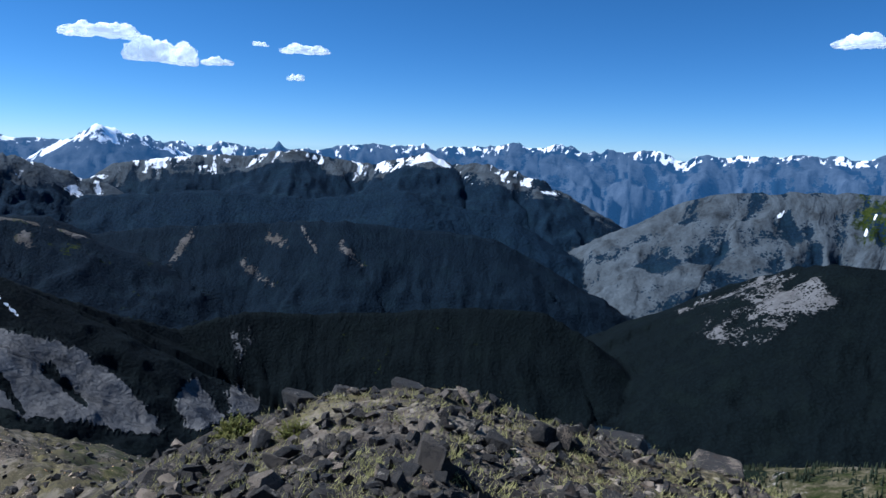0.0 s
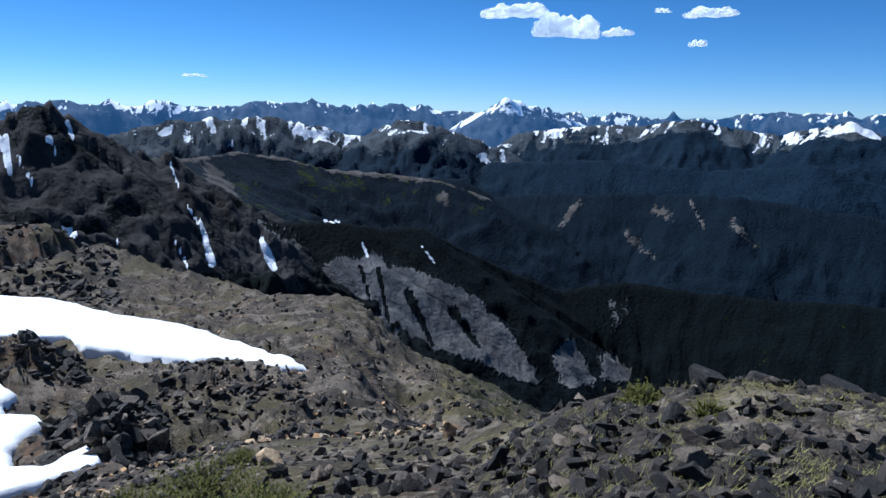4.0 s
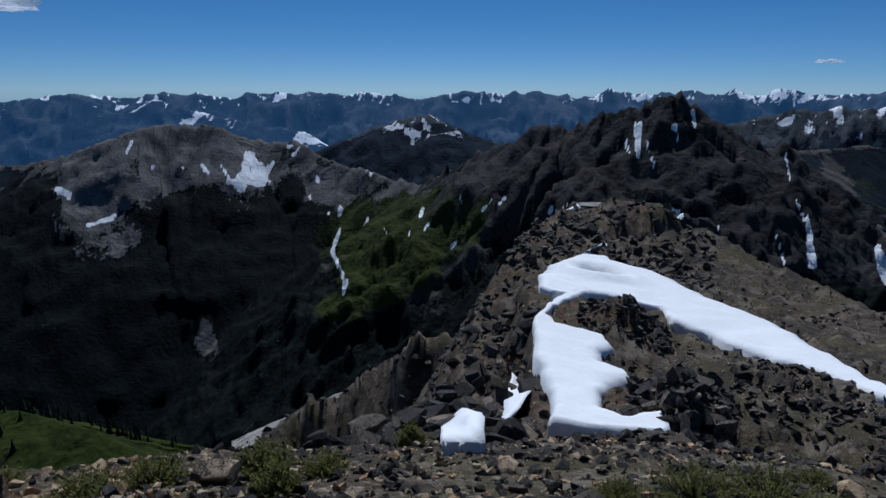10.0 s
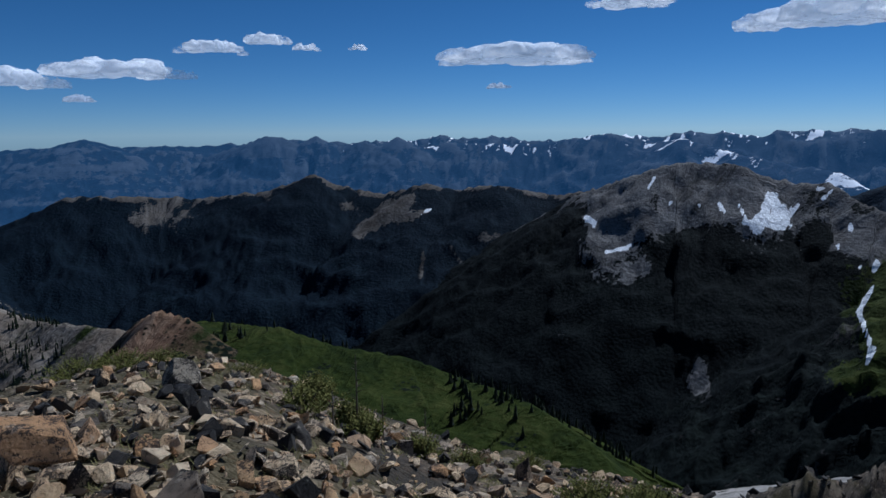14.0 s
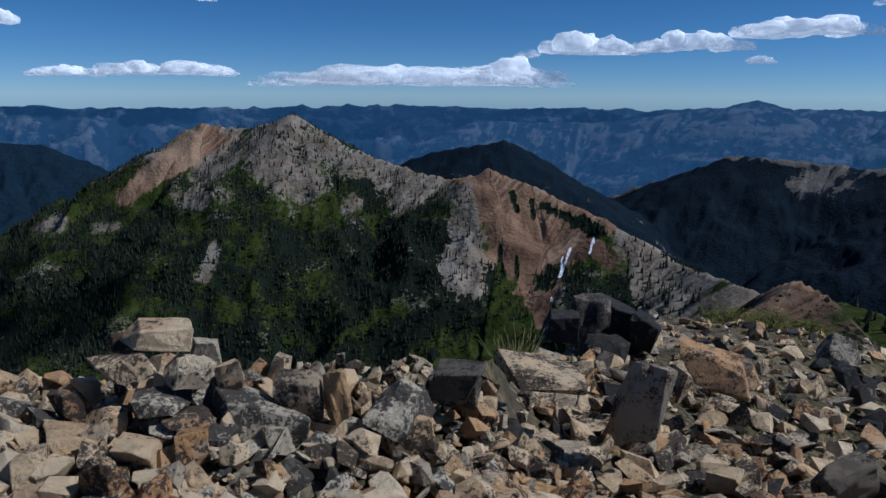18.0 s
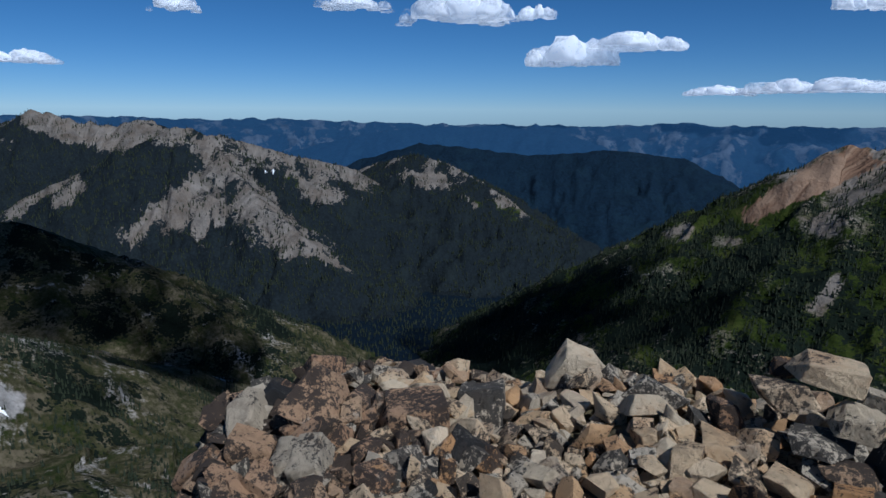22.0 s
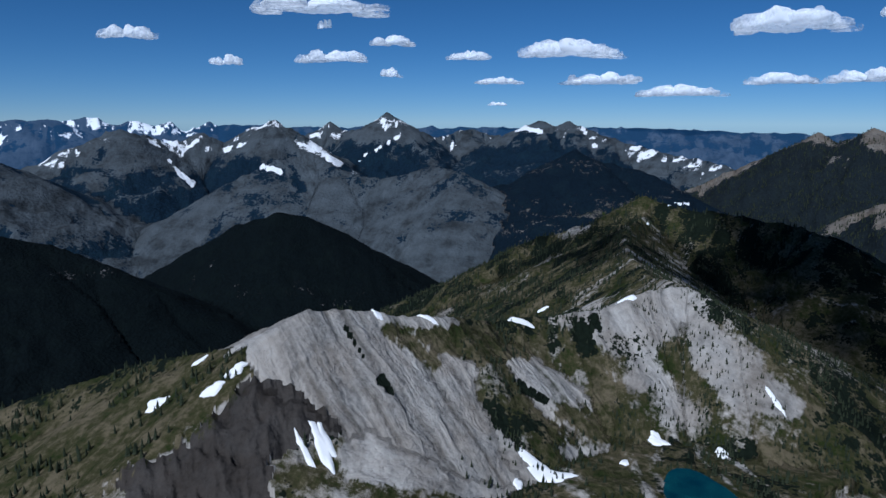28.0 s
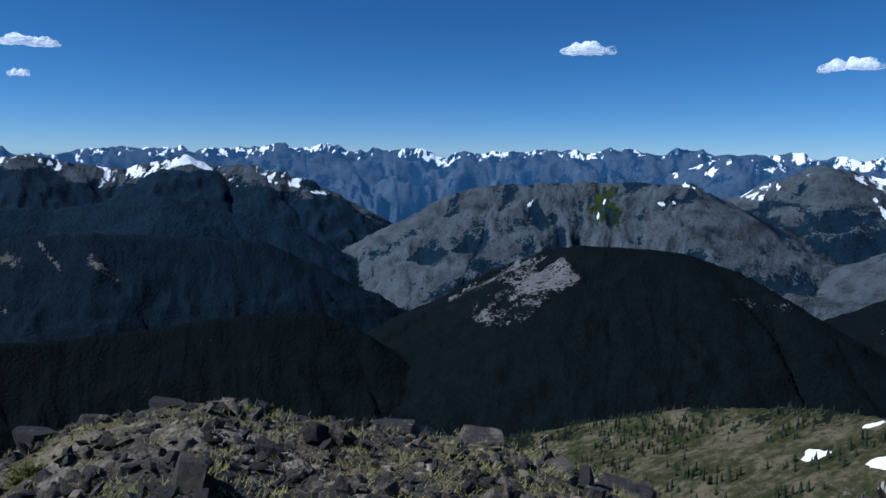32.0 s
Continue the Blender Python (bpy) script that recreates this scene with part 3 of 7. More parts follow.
ridge("Q3", [(233.1, 2200, -220), (228.8, 2150, -159), (226.0, 2100, -128), (223.5, 2050, -154), (220.7, 1950, -193), (217.5, 1850, -252)],
      "wooded mountain with reddish rock ribs", VALLEYLAND, 0.55, 0.6, 8, 0.35, rock=0, top=70, wave=80, crag=18)
ridge("Rh", [(238.2, 3400, -231), (231.8, 3300, -131), (226.4, 3250, -77), (220.0, 3250, -72), (214.4, 3200, -85), (210.6, 3100, -146)],
      "far wooded plateau", FARLAND, 0.4, 0.6, 6, 0.12)
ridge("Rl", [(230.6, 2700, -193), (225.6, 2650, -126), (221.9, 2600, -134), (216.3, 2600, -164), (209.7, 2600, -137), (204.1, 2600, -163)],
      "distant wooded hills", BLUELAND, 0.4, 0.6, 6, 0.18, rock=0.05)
ridge("S", [(207.1, 1150, -225), (202.6, 1150, -166), (199.4, 1150, -132), (196.6, 1130, -85), (193.1, 1100, -42), (191.0, 1080, -48), (189.1, 1060, -46), (185.9, 1000, -26), (183.9, 970, -48), (181.5, 940, -66), (177.7, 900, -89), (173.1, 850, -101), (169.9, 800, -83), (166.3, 770, -98), (162.8, 740, -113), (159.9, 700, -121), (157.1, 680, -135), (153.1, 640, -151), (148.4, 560, -141)],
      "wooded mountain with a rocky summit and red slopes", WOODLAND, 0.58, 0.6, 5, 0.2, rock=0.09, top=80, grass=0.27, wave=70, crag=8)
ridge("hump", [(147.0, 310, -76), (145.3, 300, -70), (142.9, 290, -73)],
      "low brown earth knoll", NEARLAND, 0.55, 1.5, 1, 0.05, red=0.6, wave=30)
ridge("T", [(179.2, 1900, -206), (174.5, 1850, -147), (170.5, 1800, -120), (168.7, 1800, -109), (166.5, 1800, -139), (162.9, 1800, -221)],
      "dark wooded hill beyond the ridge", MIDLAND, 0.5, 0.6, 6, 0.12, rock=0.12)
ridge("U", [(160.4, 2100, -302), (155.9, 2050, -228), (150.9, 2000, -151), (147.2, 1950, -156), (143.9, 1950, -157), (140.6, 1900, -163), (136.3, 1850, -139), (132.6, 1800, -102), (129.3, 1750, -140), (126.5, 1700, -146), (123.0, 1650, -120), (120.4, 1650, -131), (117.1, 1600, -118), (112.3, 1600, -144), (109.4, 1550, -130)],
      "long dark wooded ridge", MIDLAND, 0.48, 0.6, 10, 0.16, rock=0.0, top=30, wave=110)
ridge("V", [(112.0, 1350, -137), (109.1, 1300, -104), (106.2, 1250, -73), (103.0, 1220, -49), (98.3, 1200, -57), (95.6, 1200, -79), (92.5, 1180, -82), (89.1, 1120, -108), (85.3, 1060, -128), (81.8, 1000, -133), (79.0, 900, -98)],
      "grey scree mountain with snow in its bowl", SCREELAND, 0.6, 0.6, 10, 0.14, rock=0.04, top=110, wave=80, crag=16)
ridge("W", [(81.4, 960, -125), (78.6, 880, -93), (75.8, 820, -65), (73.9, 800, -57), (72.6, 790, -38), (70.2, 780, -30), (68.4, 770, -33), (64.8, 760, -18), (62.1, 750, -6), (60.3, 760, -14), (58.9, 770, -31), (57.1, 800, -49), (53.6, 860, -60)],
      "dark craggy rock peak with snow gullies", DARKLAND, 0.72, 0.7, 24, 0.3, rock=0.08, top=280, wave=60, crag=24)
ridge("X", [(56.0, 1000, -69), (52.4, 1300, -93), (48.5, 1450, -90), (45.0, 1500, -105), (41.4, 1550, -134), (35.8, 1600, -150), (31.9, 1600, -164), (28.1, 1600, -199)],
      "gentle grassy ridge", MIDLAND, 0.5, 0.5, 3, 0.12, rock=0.03, top=20, grass=0.03)
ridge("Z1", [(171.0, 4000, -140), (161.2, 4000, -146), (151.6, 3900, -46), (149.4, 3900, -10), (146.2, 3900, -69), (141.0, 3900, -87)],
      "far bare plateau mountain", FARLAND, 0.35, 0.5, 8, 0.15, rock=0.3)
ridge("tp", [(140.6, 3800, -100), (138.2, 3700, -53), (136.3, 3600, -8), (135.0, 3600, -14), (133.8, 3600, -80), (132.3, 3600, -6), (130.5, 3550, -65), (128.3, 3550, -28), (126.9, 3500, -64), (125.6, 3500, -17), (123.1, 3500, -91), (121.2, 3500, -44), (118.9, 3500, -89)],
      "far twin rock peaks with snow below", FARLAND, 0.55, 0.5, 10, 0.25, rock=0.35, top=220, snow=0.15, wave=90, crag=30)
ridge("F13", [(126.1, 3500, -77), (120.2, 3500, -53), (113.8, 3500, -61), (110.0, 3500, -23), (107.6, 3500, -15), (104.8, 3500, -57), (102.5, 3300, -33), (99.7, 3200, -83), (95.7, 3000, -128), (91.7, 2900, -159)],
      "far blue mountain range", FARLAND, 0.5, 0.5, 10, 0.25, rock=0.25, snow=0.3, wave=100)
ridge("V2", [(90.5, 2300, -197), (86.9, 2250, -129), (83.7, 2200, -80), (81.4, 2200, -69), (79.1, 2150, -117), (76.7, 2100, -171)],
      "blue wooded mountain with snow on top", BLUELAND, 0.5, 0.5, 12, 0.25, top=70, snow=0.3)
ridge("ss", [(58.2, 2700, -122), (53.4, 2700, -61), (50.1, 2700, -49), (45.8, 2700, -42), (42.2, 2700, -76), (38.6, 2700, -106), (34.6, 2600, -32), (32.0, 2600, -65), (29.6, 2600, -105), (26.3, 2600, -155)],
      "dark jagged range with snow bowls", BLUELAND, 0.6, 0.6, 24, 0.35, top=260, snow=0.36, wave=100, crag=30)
ridge("meadow", [(142.1, 330, -84), (135.7, 300, -83), (131.7, 290, -89), (125.0, 280, -94), (119.4, 270, -101), (114.5, 255, -103), (109.5, 235, -108), (107.0, 220, -110)],
      "green alpine meadow slope", MEADOWLAND, 0.1, 0.7, 1, 0.04, grass=0.95, wave=30, shelf=70)
ridge("Yl", [(78.3, 24, -12), (71.5, 34, -16), (71.6, 62, -22), (71.7, 84, -23), (70.7, 95, -22), (69.8, 130, -24), (66.6, 150, -22), (64.2, 150, -22)],
      "rocky ridge with brown soil and broken outcrops", NEARLAND, 0.12, 0.12, 1.5, 0.1, rock=0.5, wave=14, shelf=7, steep=1.7)
ridge("Yr", [(29.0, 45, -20), (34.7, 70, -26), (40.6, 95, -29), (49.0, 115, -28), (56.1, 130, -26), (58.8, 138, -24)],
      "gravelly flank of the summit ridge", NEARLAND, 0.03, 0.62, 1.0, 0.06, rock=0.55, grass=0.1, wave=14, shelf=30, steep=1.6)
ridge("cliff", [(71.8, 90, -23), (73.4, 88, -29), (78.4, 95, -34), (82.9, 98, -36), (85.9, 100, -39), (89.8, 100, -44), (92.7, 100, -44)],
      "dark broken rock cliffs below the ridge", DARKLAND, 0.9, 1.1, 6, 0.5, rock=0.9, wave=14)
ridge("Pg", [(335, 640, -277), (327, 600, -243), (319.8, 560, -199), (313, 515, -172), (306.1, 450, -144), (302.8, 422, -132)],
      "grassy shoulder with scattered conifers", NEARLAND, 0.5, 0.5, 3, 0.1, rock=0.12, grass=0.4, wave=45)
ridge("Pc", [(306.0, 430, -158), (303.0, 416, -143)],
      "dark layered cliff below the grassy shoulder", CLIFFLAND, 1.3, 1.2, 3, 0.3, rock=0.95, wave=30, crag=9)
ridge("P2", [(285.8, 480, -137), (281.6, 520, -153), (277.7, 540, -153), (273.0, 560, -150), (269.0, 600, -141), (266.1, 620, -138), (264.1, 600, -144), (261.4, 570, -166)],
      "grassy rock ridge with grey scree fans and trees", NEARLAND, 0.72, 0.5, 3, 0.14, rock=0.12, grass=0.55, wave=45, crag=4)
ridge("basin", [(283.0, 350, -214), (272.0, 385, -212), (264.0, 400, -212), (257.0, 425, -220), (250.0, 440, -236), (245.0, 455, -252)],
      "grassy lake basin with boulders and snow patches", NEARLAND, 0.1, 0.12, 2, 0.06, rock=0.2, grass=0.5, wave=40, shelf=80)

RING = [(0, 0.2), (10, -0.1), (20, -0.2), (30, 0.1), (40, 0.2), (53, 0.2), (62, -0.1), (73, -0.1), (82, -0.4), (90, -0.25), (96, -0.25), (105, -0.4), (120, -0.5), (136, -0.7), (150, -0.9), (165, -1.0),
        (179, -0.8), (190, -1.0), (206, -1.0), (222, -1.2), (236, -0.9), (250, -0.7), (263, -0.6), (275, -0.3), (290, -0.3), (304, -0.2), (318, 0.1), (327, 0.6), (336, 0.1), (345, 0.2), (352, 0.75), (360, 0.2)]
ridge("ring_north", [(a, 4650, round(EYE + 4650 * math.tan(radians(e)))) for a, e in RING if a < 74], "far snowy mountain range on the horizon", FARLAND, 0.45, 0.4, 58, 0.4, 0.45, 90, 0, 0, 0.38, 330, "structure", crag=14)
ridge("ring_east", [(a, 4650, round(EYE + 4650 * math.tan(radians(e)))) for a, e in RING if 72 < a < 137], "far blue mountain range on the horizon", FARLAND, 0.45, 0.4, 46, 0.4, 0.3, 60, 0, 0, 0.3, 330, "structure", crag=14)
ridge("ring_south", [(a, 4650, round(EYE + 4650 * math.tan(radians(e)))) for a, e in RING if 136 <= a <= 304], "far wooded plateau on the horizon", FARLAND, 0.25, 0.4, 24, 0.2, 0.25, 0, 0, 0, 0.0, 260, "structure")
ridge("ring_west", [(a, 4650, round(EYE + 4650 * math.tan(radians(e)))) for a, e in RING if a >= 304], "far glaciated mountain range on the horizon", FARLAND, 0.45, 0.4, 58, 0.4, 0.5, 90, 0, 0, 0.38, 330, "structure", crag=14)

# land cover with shapes of its own: from bearing and dip to bearing and dip, with the half width at both ends in degrees
STREAKS = []


def streaks(key, kind, *runs):
    for r in runs:
        STREAKS.append((key, kind, *r))


streaks("E", "snow", (46.9, -10.8, 46, -13.1, 0.29, 0.48), (41.7, -9.3, 40.5, -9.4, 0.19, 0.14), (38.6, -11.2, 38.1, -12.4, 0.19, 0.14), (33.5, -11.4, 32.4, -12.8, 0.1, 0.1), (36.4, -19.5, 36.3, -19.7, 0.14, 0.14), (37.9, -19.2, 37.8, -19.4, 0.14, 0.14))
streaks("W", "snow", (51.6, -9, 50.9, -12.5, 0.19, 0.43), (53.6, -10.7, 52.8, -12.6, 0.14, 0.14), (61.7, -8.8, 60.7, -9.7, 0.24, 0.48), (64.3, -2.4, 64.2, -5.2, 0.19, 0.14), (61.7, -2.6, 61.3, -3.6, 0.24, 0.14), (60.4, -1.4, 60.1, -2.8, 0.24, 0.19), (57.8, -10, 57.7, -10.8, 0.14, 0.1), (53.6, -4.6, 53, -6.6, 0.14, 0.1), (52.6, -7.7, 51.8, -9.3, 0.1, 0.19), (63.2, -5.2, 62.9, -6, 0.19, 0.14))
streaks("W", "snow", (81.9, -9.7, 82.1, -10.3, 0.29, 0.19), (79.5, -13, 78.5, -11.7, 0.19, 0.19), (76.9, -9.9, 76.2, -8.9, 0.19, 0.24), (75.7, -9.6, 74.8, -8.6, 0.19, 0.24), (83.3, -12.1, 83.1, -11.8, 0.14, 0.1), (78.8, -8.7, 78.6, -9.2, 0.14, 0.1), (70.4, -9.4, 69, -9.2, 0.19, 0.19), (81.4, -10.9, 81.8, -11.5, 0.14, 0.14), (85.2, -11.4, 85, -11.7, 0.1, 0.1), (64.7, -2.2, 64.3, -5.2, 0.19, 0.14))
streaks("W", "snow", (65.3, -3.9, 65, -4.8, 0.14, 0.1), (63.7, -3.8, 63.5, -4.7, 0.14, 0.1))
streaks("W", "grass", (87.1, -11.8, 83.3, -10.9, 2.38, 1.91))
streaks("W", "rock", (81.4, -9.5, 75.7, -7, 1.43, 1.91))
streaks("X", "rock", (50.7, -5, 50.4, -7.3, 0.38, 0.86), (31.9, -7.3, 31.4, -7.8, 0.38, 0.29))
streaks("X", "grass", (48.2, -6.4, 47.3, -7.1, 0.67, 0.67), (43.2, -5.5, 38.6, -6.5, 0.67, 0.48))
streaks("D", "rock", (20, -6.7, 22.4, -10.6, 0.24, 0.48), (22.4, -10.6, 22.8, -13.2, 0.19, 0.19), (16.3, -9.7, 14.3, -11.3, 0.33, 0.38), (11.6, -6.9, 10.4, -8.8, 0.14, 0.14), (14.1, -7.6, 13.2, -8.1, 0.48, 0.38), (8.5, -8.1, 6.6, -9.9, 0.29, 0.29))
streaks("D", "grass", (14.1, -10.4, 11.3, -13.4, 0.43, 0.33), (6.6, -9.5, 5.6, -11.1, 0.33, 0.29))
streaks("I", "rock", (313, -15.9, 312.2, -16.2, 0.67, 0.48), (316.9, -11, 312.9, -11.2, 0.29, 0.38), (319.9, -10.4, 319.5, -10.3, 0.29, 0.19))
streaks("P2", "grass", (291, -17.3, 287, -19.9, 0.67, 0.67), (284.5, -17.8, 281.5, -19.1, 0.86, 0.76), (275.2, -19.5, 271.7, -21.9, 0.95, 1.24), (275.5, -24, 269.6, -24.8, 1.43, 1.91))
streaks("P", "grass", (323, -22.3, 305.6, -20.4, 2.38, 1.91), (318.1, -24.7, 308, -22.3, 2.86, 1.91), (325.1, -25.3, 318.1, -23.4, 1.91, 1.91))
streaks("P2", "rock", (265.5, -16.1, 259.7, -20.7, 1.05, 2.62), (266.2, -13.3, 265.1, -16.6, 1.19, 0.95), (268.9, -19.3, 266, -22.3, 0.95, 1.72), (274.1, -20.6, 273.9, -21.1, 0.67, 0.57), (277.1, -15.4, 266.2, -13, 0.95, 0.95))
streaks("S", "grass", (173.8, -20.3, 166.2, -22, 1.14, 0.95), (176, -23.2, 167.9, -19.5, 1.43, 1.91), (168.9, -17.8, 167.5, -19.5, 1.24, 1.43), (183, -20.2, 179, -18.3, 0.38, 0.38), (174, -21.3, 173.6, -20.8, 0.67, 0.48))
streaks("S", "red", (166.3, -8.2, 159.9, -10.4, 0.95, 0.86), (192.4, -2.6, 199, -7.8, 0.86, 0.67), (169.4, -6.8, 167.4, -11.3, 1.62, 2.86), (166.3, -8.5, 162.7, -11.5, 1.91, 2.1), (167.4, -12.2, 164.8, -18.3, 2.1, 0.95), (161.4, -11.4, 159.6, -13.4, 0.95, 0.67), (173.5, -6.9, 170.8, -6.4, 0.38, 0.67))
streaks("O", "grass", (279.5, -16.1, 273.5, -10, 1.91, 1.91), (284, -15, 280.9, -15.5, 1.43, 1.43))
streaks("O", "rock", (276.2, -9.2, 274.3, -8.3, 0.33, 0.33), (269.7, -10.4, 269.2, -10.7, 0.67, 0.48), (279.3, -13.4, 278.3, -12.5, 0.38, 0.29))
streaks("O", "snow", (267.8, -6.3, 266.4, -6.2, 0.19, 0.14), (269.4, -7.9, 269.4, -7.9, 0.19, 0.14))
streaks("S", "rock", (188.7, -4.5, 185.8, -6.9, 1.24, 1.72), (191.5, -5, 193.4, -6.3, 0.95, 0.67), (193.7, -8, 193.5, -8.5, 0.72, 0.57), (192.7, -12, 193.7, -14.3, 0.29, 0.48), (204, -9.4, 204.9, -9.6, 0.57, 0.38), (172.1, -9.7, 171.9, -15.2, 0.86, 1.43), (201.4, -10, 199.6, -9.9, 0.38, 0.24), (181.5, -8.9, 182, -9.3, 0.67, 0.43))
streaks("S", "snow", (162.8, -12.4, 163.6, -14.9, 0.14, 0.19), (163.4, -12.9, 163.5, -14.2, 0.1, 0.14), (160.9, -11.6, 161.2, -12.8, 0.19, 0.14), (164.2, -16.6, 164.2, -16.9, 0.24, 0.19), (161.4, -16.4, 161.8, -18, 0.24, 0.19), (163, -18.7, 164.7, -19.9, 0.24, 0.24))
streaks("V", "rock", (109.1, -4.9, 104.4, -7.3, 1.24, 1.43), (102, -3.6, 96, -6.8, 1.91, 2.38), (105.8, -4.9, 107.7, -9.6, 1.34, 1.72), (100.5, -18.1, 100.2, -20.6, 0.33, 0.62), (105.3, -10.9, 106.4, -11.8, 0.57, 0.48), (86.6, -5.8, 82.5, -7.8, 0.76, 0.57), (80.5, -9.8, 77.4, -8.3, 1.43, 1.72))
streaks("V", "snow", (96, -5.2, 96.9, -7.4, 0.48, 0.72), (94.2, -5.7, 95.5, -7.4, 0.24, 0.43), (97.8, -7.1, 95.1, -7.5, 0.24, 0.29), (98.3, -5.7, 97.6, -7.1, 0.14, 0.19), (99.7, -5.7, 99.2, -6.6, 0.24, 0.19), (109.9, -7.2, 109.2, -7.7, 0.29, 0.24), (108.2, -9.9, 106.3, -9.4, 0.24, 0.24), (104.6, -3.8, 105.1, -4.7, 0.14, 0.14), (103.4, -5.7, 103, -5.9, 0.14, 0.14), (101.3, -5.7, 101.1, -5.9, 0.14, 0.19))
streaks("V", "snow", (89, -11.4, 89.7, -13.2, 0.19, 0.24), (89.7, -13.2, 88.8, -15.2, 0.24, 0.19), (88.6, -15.6, 88.9, -16.9, 0.33, 0.14), (88.9, -9.5, 88.9, -9.9, 0.33, 0.29), (89.9, -10, 89.9, -10.1, 0.19, 0.14), (86.6, -6.6, 86.1, -6.8, 0.24, 0.14), (90.7, -7.1, 90.6, -7.4, 0.24, 0.19), (91.4, -8.5, 91.3, -8.7, 0.19, 0.14), (86.4, -10.4, 87.1, -11, 0.14, 0.1), (92.5, -5, 92.3, -5.2, 0.29, 0.19))
streaks("V", "snow", (93, -4.4, 92.1, -4.6, 0.24, 0.14))
streaks("V", "grass", (87.9, -12.4, 82.9, -14.6, 2.38, 1.91), (90.2, -17.9, 86, -16.7, 0.86, 0.86), (89.2, -11.6, 87.8, -14.2, 1.43, 1.43))
streaks("U", "rock", (143.4, -5.3, 145.4, -6.2, 1.24, 0.95), (146.3, -6.4, 143.9, -6.2, 0.48, 0.48), (126.9, -6.1, 129.2, -8.3, 0.57, 0.38), (125.5, -7, 123.3, -6.6, 0.57, 0.29), (123.6, -9.9, 123.9, -12.2, 0.19, 0.14), (121.4, -9.4, 119.2, -12.8, 0.14, 0.14), (136.3, -4.7, 136.5, -5, 0.38, 0.24), (118.4, -8.8, 115.5, -9.5, 0.48, 0.48), (130.2, -5.9, 129.2, -6.2, 0.38, 0.24))
streaks("U", "snow", (123.7, -6.8, 122.8, -6.3, 0.14, 0.14), (109.9, -7.1, 109.1, -7.5, 0.29, 0.19), (108.2, -9.9, 106.8, -9.6, 0.19, 0.19))
streaks("Q2s", "rock", (251.9, -5.7, 253.3, -7, 0.43, 0.38), (242.4, -2.9, 237.6, -8.9, 1.91, 2.38), (244.7, -5.7, 243.3, -9, 1.43, 1.43), (239.6, -3.3, 238.7, -4.2, 1.05, 0.76), (237.7, -4.2, 232.9, -9.6, 0.95, 1.24), (235.7, -10.4, 231.1, -13.7, 0.14, 0.14))
streaks("Q2", "rock", (251.9, -5.7, 253.3, -7, 0.43, 0.38))
streaks("Q2", "snow", (238.5, -5, 237.6, -5.1, 0.14, 0.14))
streaks("Q2", "grass", (236.3, -5.8, 235.8, -6, 0.38, 0.38))
streaks("Q3", "grass", (220.5, -7.6, 217.4, -8.6, 0.48, 0.48))
streaks("H", "snow", (308.4, -2.7, 307.4, -4.1, 0.14, 0.19), (307.4, -4.1, 306.6, -4.8, 0.24, 0.33), (308.6, -1.4, 306.5, -1.9, 0.14, 0.14), (305.8, -1.2, 307.2, -2.3, 0.14, 0.14), (301.2, -3.5, 299.8, -3.9, 0.29, 0.29), (304, -2.1, 302.6, -1.7, 0.29, 0.19))
streaks("G", "snow", (327.3, -3.7, 327.4, -4.1, 0.16, 0.12), (327.7, -4.8, 327.8, -5.2, 0.14, 0.12), (323, -3.8, 321.8, -3.7, 0.24, 0.19), (333.2, -3.9, 333.5, -4.3, 0.19, 0.19), (321.3, -2.2, 320.4, -2.6, 0.19, 0.14))
streaks("G", "grass", (327.3, -3.7, 326.9, -5.1, 1.43, 1.24))
streaks("L", "snow", (289.9, -1, 293.4, -3, 0.14, 0.14), (291.5, 0.3, 291.1, -0.7, 0.14, 0.1), (290.4, 0.3, 290.1, -0.4, 0.1, 0.1))
streaks("Mm", "snow", (279.8, -0.3, 278.2, -0.7, 0.19, 0.19), (275, -0.1, 274.7, -0.8, 0.14, 0.14), (274, -1.7, 273.8, -1.9, 0.19, 0.14))
streaks("V2", "snow", (71.6, -9.5, 70.8, -9.8, 0.19, 0.24), (84.2, -2.6, 83.3, -3.1, 0.14, 0.19), (81.9, -2.3, 81.4, -3, 0.14, 0.19))

# land cover by its outline in bearing and dip
PATCHES = []


def patch(keys, kind, amount, outline):
    PATCHES.append((keys, kind, amount, outline))


patch('E', "rock", 0.95, [(42.6, -13.7), (40.1, -12.2), (38.8, -12.7), (37.4, -11.8), (36.5, -13.2), (34.6, -13.3), (32.7, -14.2), (30.8, -14.7), (28.3, -16.1), (26.0, -18.0), (24.2, -20.3), (22.7, -22.6), (25.7, -22.1), (28.2, -20.9), (31.7, -20.2), (35.4, -20.2), (38.0, -19.3), (39.5, -16.8), (41.1, -15.8)])
patch('E', "rock", 0.95, [(21.5, -20.2), (20.6, -18.5), (19.7, -19.6), (19.0, -20.5), (18.0, -22.1), (20.1, -22.5), (21.1, -22.0)])
patch('E', "rock", 0.9, [(17.6, -19.5), (16.3, -19.9), (15.0, -21.2), (15.2, -21.6), (17.1, -21.8)])
patch('E', "rock", 0.7, [(16.0, -14.7), (16.6, -17.6), (17.4, -19.5), (17.8, -19.5), (17.2, -17.1), (16.5, -14.8)])
patch('E', "rock", 0.7, [(48.7, -9.0), (46.5, -9.7), (44.9, -10.7), (44.3, -13.0), (45.1, -14.7), (46.3, -13.7), (47.5, -11.9)])
patch('E', "rock", 0.7, [(0.3, -15.9), (359.2, -15.4), (358.3, -16.3), (357.1, -17.1), (358.6, -16.9)])
